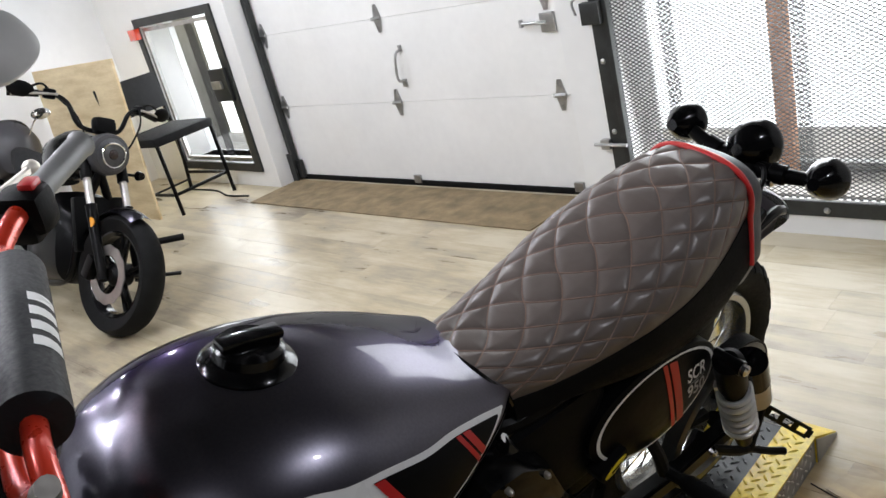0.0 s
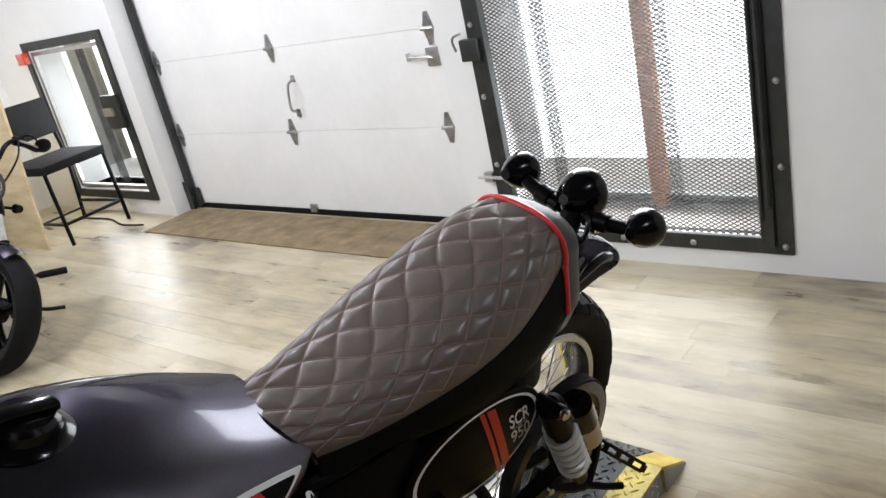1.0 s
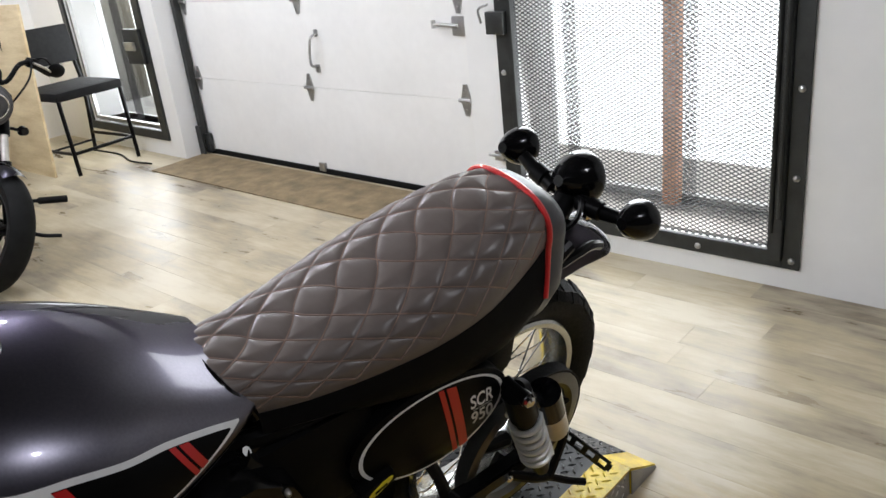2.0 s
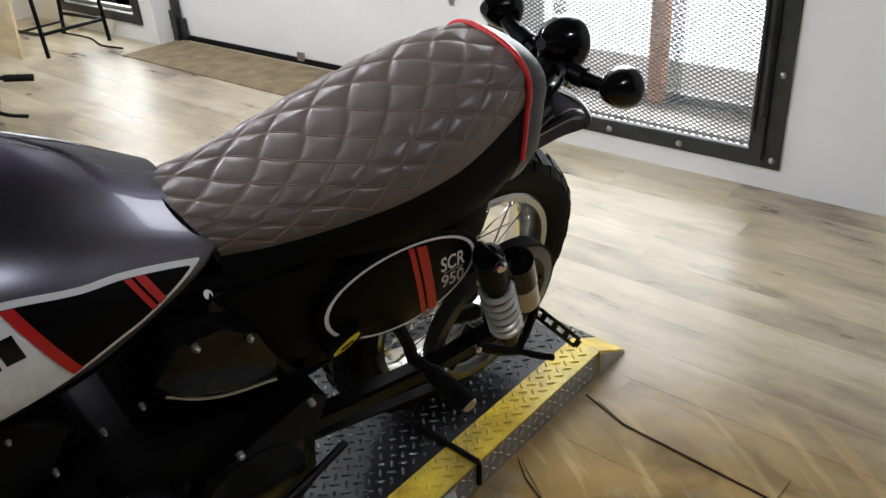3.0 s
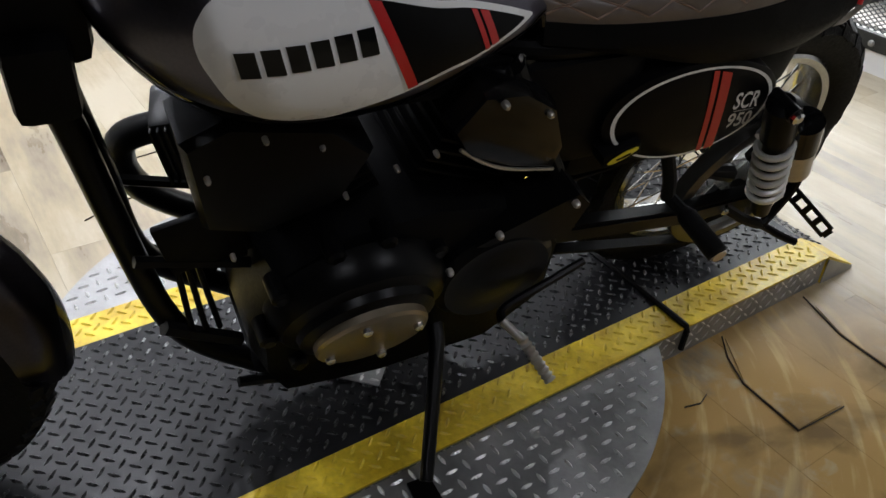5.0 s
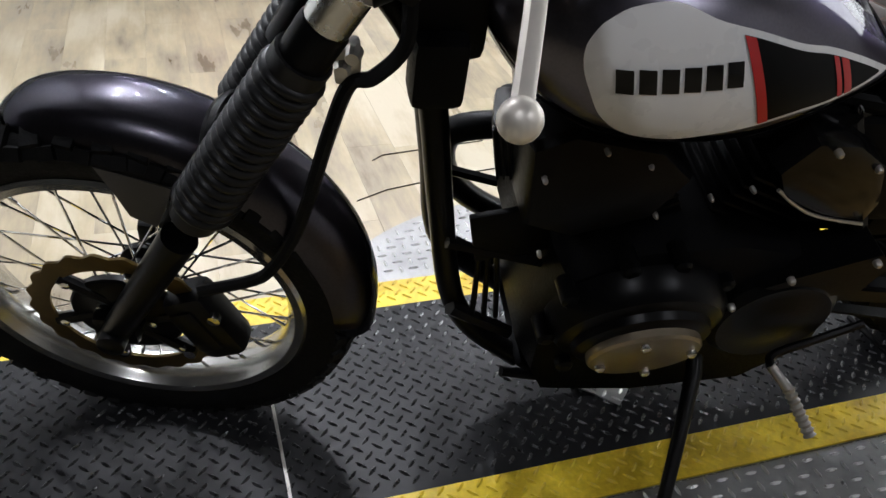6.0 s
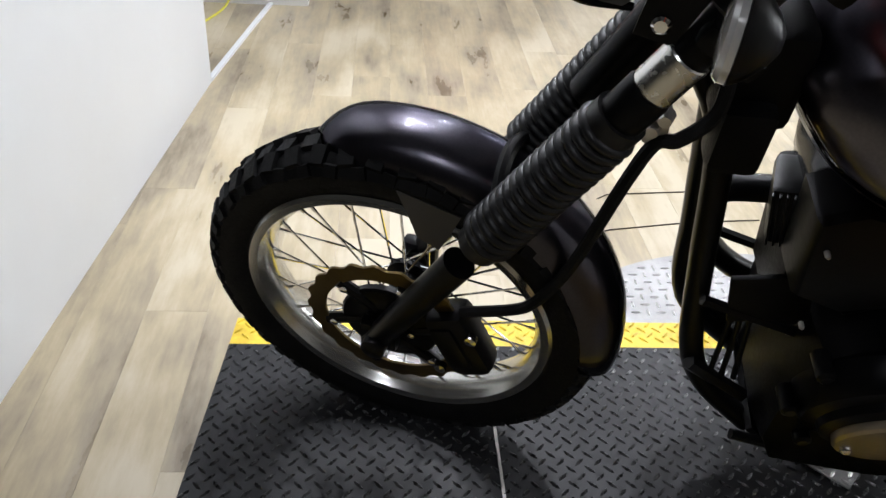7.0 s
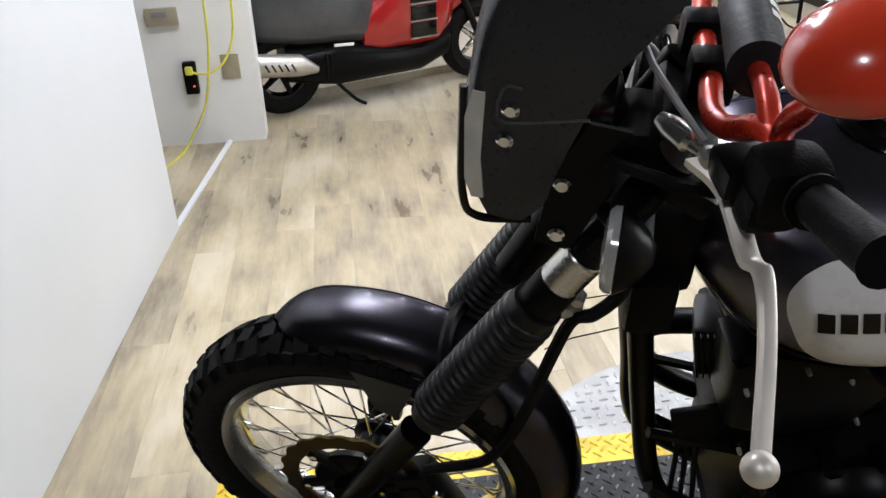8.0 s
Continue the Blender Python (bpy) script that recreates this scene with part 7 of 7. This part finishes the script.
part("cross_rail", tube(bmesh.new(), [(-0.53, -0.25, 0.10), (-0.53, 0.25, 0.10)], 0.009, 8), SATIN, chair)

tagged(part("plywood_sheet", obox(bmesh.new(), Matrix.Translation((-5.88, 2.97, 0.605)) @ Matrix.Rotation(radians(3), 4, "Z") @ Matrix.Rotation(radians(-4), 4, "X"), 1.36, 0.018, 1.22, 0.001), PLY, smooth=False), "pale plywood sheet leaning upright beside the chair", "plywood")
tagged(part("floor_cable", tube(bmesh.new(), curve_pts([(-4.75, 3.48, 0.008), (-5.0, 3.45, 0.008), (-5.3, 3.52, 0.008), (-5.7, 3.50, 0.008)], 6), 0.007, 6), RUBBER), "black cable lying on the floor by the wall", "cable")

# ---- scooter past the wall end ----
sc = thing("scooter", pose(-3.80, -0.20, 0, 0, 0, 22.6), "red and black scooter with a silver silencer", "scooter")
# in its frame y runs forwards and x to the viewer's side
for y, nm in ((0.0, "rear_wheel"), (1.27, "front_wheel")):
    t = part(nm, lathe(bmesh.new(), [(-0.04, 0.15), (-0.055, 0.20), (-0.03, 0.235), (0, 0.24), (0.03, 0.235), (0.055, 0.20), (0.04, 0.15)], (0, y, 0.24), "x", 48, closed=True), RUBBER, sc, "black scooter tyre")
    part("rim", lathe(bmesh.new(), [(-0.035, 0.15), (-0.035, 0.135), (0.0, 0.12), (0.035, 0.135), (0.035, 0.15)], (0, y, 0.24), "x", 40, closed=True), BLACK, t)
    for k in range(5):
        a = k * math.tau / 5
        part("spoke", tube(bmesh.new(), [(0.01, y, 0.24), (0.02, y + 0.135 * math.cos(a), 0.24 + 0.135 * math.sin(a))], [0.024, 0.014], 8), ALLOY if y > 1 else SATIN, t)
part("side_panel", loft([(-0.22, 0.05, 0.50, 0.66), (-0.12, 0.13, 0.42, 0.78), (0.10, 0.19, 0.38, 0.84), (0.35, 0.20, 0.36, 0.82), (0.50, 0.16, 0.34, 0.70), (0.56, 0.12, 0.34, 0.60)], p=3), DKGREY, sc, "dark grey rear side panel")
part("leg_shield", loft([(0.46, 0.15, 0.30, 0.52), (0.56, 0.20, 0.28, 0.62), (0.75, 0.22, 0.27, 0.90), (0.92, 0.22, 0.27, 1.05), (1.02, 0.18, 0.34, 1.10), (1.06, 0.12, 0.45, 1.10)], p=3.4), SCOOTRED, sc, "glossy red front body")
part("belly", loft([(0.10, 0.12, 0.16, 0.36), (0.30, 0.18, 0.13, 0.38), (0.80, 0.20, 0.14, 0.32), (1.00, 0.16, 0.20, 0.36), (1.04, 0.10, 0.26, 0.36)], p=3), SATIN, sc, "black underbody")
for k in range(4):
    z = 0.40 + k * 0.095
    v = part("side_vent", obox(bmesh.new(), pose(0.218, 0.80, z, 0, 4, 0), 0.012, 0.16, 0.080, 0.004), BLACK, sc, "black side vent with a pale edge")
    part("vent_edge", obox(bmesh.new(), pose(0.223, 0.80, z - 0.044, 0, 4, 0), 0.012, 0.17, 0.005), ALLOYDULL, v)
bm = tube(bmesh.new(), [(0.16, -0.26, 0.33), (0.165, -0.20, 0.335), (0.17, 0.06, 0.30), (0.165, 0.16, 0.26)], [0.045, 0.062, 0.060, 0.02], 20)
sil = part("silencer", bm, ALLOYDULL, sc, "silver silencer with a slotted guard")
for k in range(5):
    part("slot", obox(bmesh.new(), pose(0.226, -0.14 + k * 0.036, 0.325 - k * 0.004, 25, 0, 0), 0.01, 0.010, 0.045, 0.002), BLACK, sil)
part("engine", loft([(0.02, 0.08, 0.18, 0.38), (0.15, 0.12, 0.15, 0.40), (0.36, 0.12, 0.16, 0.38), (0.44, 0.06, 0.2, 0.34)], p=3.4), SATIN, sc, "black engine")
for k in range(8):
    part("fin", obox(bmesh.new(), pose(0.14, 0.22 + k * 0.026, 0.26), 0.05, 0.008, 0.14, 0.002), SATIN, sc)
part("kick_trim", obox(bmesh.new(), pose(0.18, 0.32, 0.375, -4, 0, 0), 0.012, 0.12, 0.018, 0.006), WHITEDECAL, sc)
part("center_stand", tube(bmesh.new(), curve_pts([(0.10, 0.28, 0.16), (0.14, 0.38, 0.05), (0.15, 0.44, 0.012)], 5), 0.011, 8), SATIN, sc)
part("front_fork", tube(bmesh.new(), [(0.07, 1.27, 0.24), (0.06, 1.06, 0.72)], 0.022, 10), SATIN, sc)
part("front_fender", loft([(1.06, 0.05, 0.40, 0.50), (1.15, 0.065, 0.46, 0.54), (1.27, 0.07, 0.49, 0.56), (1.40, 0.06, 0.46, 0.53), (1.50, 0.03, 0.40, 0.45)]), SCOOTRED, sc, "red fender")
part("seat", loft([(-0.25, 0.08, 0.80, 0.88), (0.0, 0.14, 0.79, 0.90), (0.30, 0.14, 0.78, 0.87), (0.48, 0.08, 0.76, 0.82)]), FABRIC, sc, "black seat")
part("handlebar", tube(bmesh.new(), [(-0.33, 0.98, 1.14), (0.0, 1.02, 1.16), (0.33, 0.98, 1.14)], 0.016, 10), SATIN, sc)
bm = bmesh.new()
slab(bm, [(-3.965, -0.20), (-4.50, 1.06), (-6.5, 1.06), (-6.5, -0.20)], 0.05, pose(0, 0, 0))
tagged(part("low_step", bm, LIGHTWOOD, smooth=False), "low pale board step behind the scooter", "step", kind="structure")

# ---- wall fittings ----
th = thing("thermostat", pose(-3.376, -0.69, 0.655), "small beige wall thermostat", "thermostat")
part("case", cube(-0.002, 0.024, -0.075, 0.075, -0.042, 0.042, 0.005), BEIGE, th)
part("display", cube(0.0245, 0.027, -0.045, 0.030, 0.0, 0.026, 0.001), GREYPL, th)
so = thing("wall_socket", pose(-3.376, -0.405, 0.395), "beige wall plate beside a black plug", "socket")
part("plate", cube(0.0, 0.007, -0.045, 0.045, -0.062, 0.062, 0.003), BEIGE, so)
pg = thing("plug_adapter", pose(-3.376, -0.60, 0.36), "black plug-in adapter with a red light", "adapter")
part("body", cube(0.0, 0.045, -0.032, 0.032, -0.085, 0.075, 0.010), PLASTIC, pg)
part("power_light", cube(0.0455, 0.0475, 0.010, 0.018, -0.045, -0.037, 0.001), glow("red_led", (1.0, 0.05, 0.03), 3.0), pg)
part("plug", cube(0.046, 0.075, -0.016, 0.020, 0.02, 0.06, 0.008), CORD, pg)
tagged(part("power_cord", tube(bmesh.new(), curve_pts([(-3.345, -0.478, 1.3), (-3.35, -0.482, 0.70), (-3.345, -0.50, 0.45), (-3.34, -0.55, 0.22), (-3.32, -0.64, 0.06), (-3.25, -0.68, 0.008), (-3.0, -0.75, 0.008)], 8), 0.0055, 8), CORD), "yellow cord hanging down the wall", "cord")
tagged(part("power_cord", tube(bmesh.new(), curve_pts([(-3.345, -0.355, 1.3), (-3.35, -0.352, 0.75), (-3.345, -0.37, 0.55), (-3.335, -0.42, 0.44), (-3.32, -0.49, 0.385), (-3.315, -0.56, 0.385), (-3.315, -0.595, 0.40)], 8), 0.0055, 8), CORD), "yellow cord looping to the plug", "cord")

# ---- holders over the ceiling spots and fill ----
# unseen holders, one over each spot, the added fill too
for x, y, w, cone in LAMPS:
    lb = thing("ceiling_holder", pose(x, y, ZC), "round white ceiling holder, unseen, over a spot or added fill", "lamp", "ceiling bulbs")
    part("holder", lathe(bmesh.new(), [(0.0, 0.07), (-0.02, 0.07), (-0.035, 0.04), (-0.06, 0.03)], (0, 0, 0), "z", 24), PANEL, lb)

# ---- broken floor by the lift ----
def floor_piece(pts, z, material=PLANK):
    bm = bmesh.new()
    slab(bm, pts, 0.0025, pose(0, 0, z))
    return part("loose_plank", bm, material, floor, smooth=False)


floor_piece([(-0.075, 1.83), (0.045, 1.752), (0.195, 1.741), (0.200, 1.876), (0.10, 1.95), (0.0, 1.93)], 0.001)
floor_piece([(-0.04, 2.125), (0.056, 2.088), (0.45, 2.060), (0.455, 2.14), (0.15, 2.22), (-0.02, 2.20)], 0.001)
floor_piece([(0.457, 1.901), (0.60, 1.898), (0.90, 1.80), (0.95, 2.05), (0.452, 2.055)], 0.001)
for pts in ([(-0.085, 1.83), (-0.03, 1.785), (0.045, 1.748), (0.197, 1.737), (0.206, 1.88)], [(-0.08, 2.13), (0.056, 2.083), (0.25, 2.07), (0.452, 2.056), (0.456, 1.90), (0.60, 1.895), (0.95, 1.79)], [(0.026, 1.582), (0.036, 1.62), (0.025, 1.652)], [(-1.30, 0.70), (-1.345, 0.80), (-1.40, 1.08), (-1.42, 1.30)], [(-1.53, 0.80), (-1.56, 0.84), (-1.60, 1.2)]):
    bm = bmesh.new()
    rr = []
    for i, p in enumerate(pts):
        q = pts[min(i + 1, len(pts) - 1)]
        o = pts[max(i - 1, 0)]
        d = Vector((q[0] - o[0], q[1] - o[1], 0)).normalized()
        n = Vector((-d.y, d.x, 0)) * 0.0009
        c = Vector((p[0], p[1], 0.0042))
        rr.append([c - n, c + n, c + n - Vector((0, 0, 0.004)), c - n - Vector((0, 0, 0.004))])
    skin(bm, rr)
    part("crack", bm, DARKPLANK, floor, smooth=False)

# ---- plank floor ----
rng = random.Random(7)
PW, PL = 0.152, 1.22
def plank_mesh(length, name="plank"):
    me = bpy.data.meshes.new(name)
    x, y = length / 2 - 0.00015, PW / 2 - 0.00015
    vs = [(-x, -y, -0.004), (x, -y, -0.004), (x, y, -0.004), (-x, y, -0.004), (-x, -y, -0.0003), (x, -y, -0.0003), (x, y, -0.0003), (-x, y, -0.0003), (-x + 0.0003, -y + 0.0003, 0), (x - 0.0003, -y + 0.0003, 0), (x - 0.0003, y - 0.0003, 0), (-x + 0.0003, y - 0.0003, 0)]
    fs = [(8, 9, 10, 11)]
    for a in (0, 4):
        for k in range(4):
            fs.append((a + k, a + (k + 1) % 4, a + 4 + (k + 1) % 4, a + 4 + k))
    me.from_pydata(vs, [], fs)
    me.materials.append(PLANK)
    return me


full = plank_mesh(PL)
row_end = {}
y = -0.78
while y < GY:
    x = -6.6 + rng.random() * PL - PL
    while x < 1.2:
        pl_ob = new("plank", full)
        pl_ob.location = (x + PL / 2, y + PW / 2, 0)
        pl_ob.parent = floor
        x += PL
    row_end[round(y, 3)] = x
    y += PW
# the rest of the floor, out of sight
vs, fs = [], []
rows = [(v, row_end[v]) for v in sorted(row_end)] + [(-0.78 - PW * (k + 1), -6.6 - rng.random() * PL) for k in range(16)]
for y, x in rows:
    while x < XR:
        i = len(vs)
        xa, xb, ya = max(XL, x + 0.0003), min(XR, x + PL - 0.0003), max(YB, y)
        if xb > xa and y + PW > YB + 0.01:
            vs += [(xa, ya + 0.0003, 0), (xb, ya + 0.0003, 0), (xb, y + PW - 0.0003, 0), (xa, y + PW - 0.0003, 0)]
            fs.append((i, i + 1, i + 2, i + 3))
        x += PL
raw("planks_beyond", vs, fs, PLANK, floor, kind="stuff")
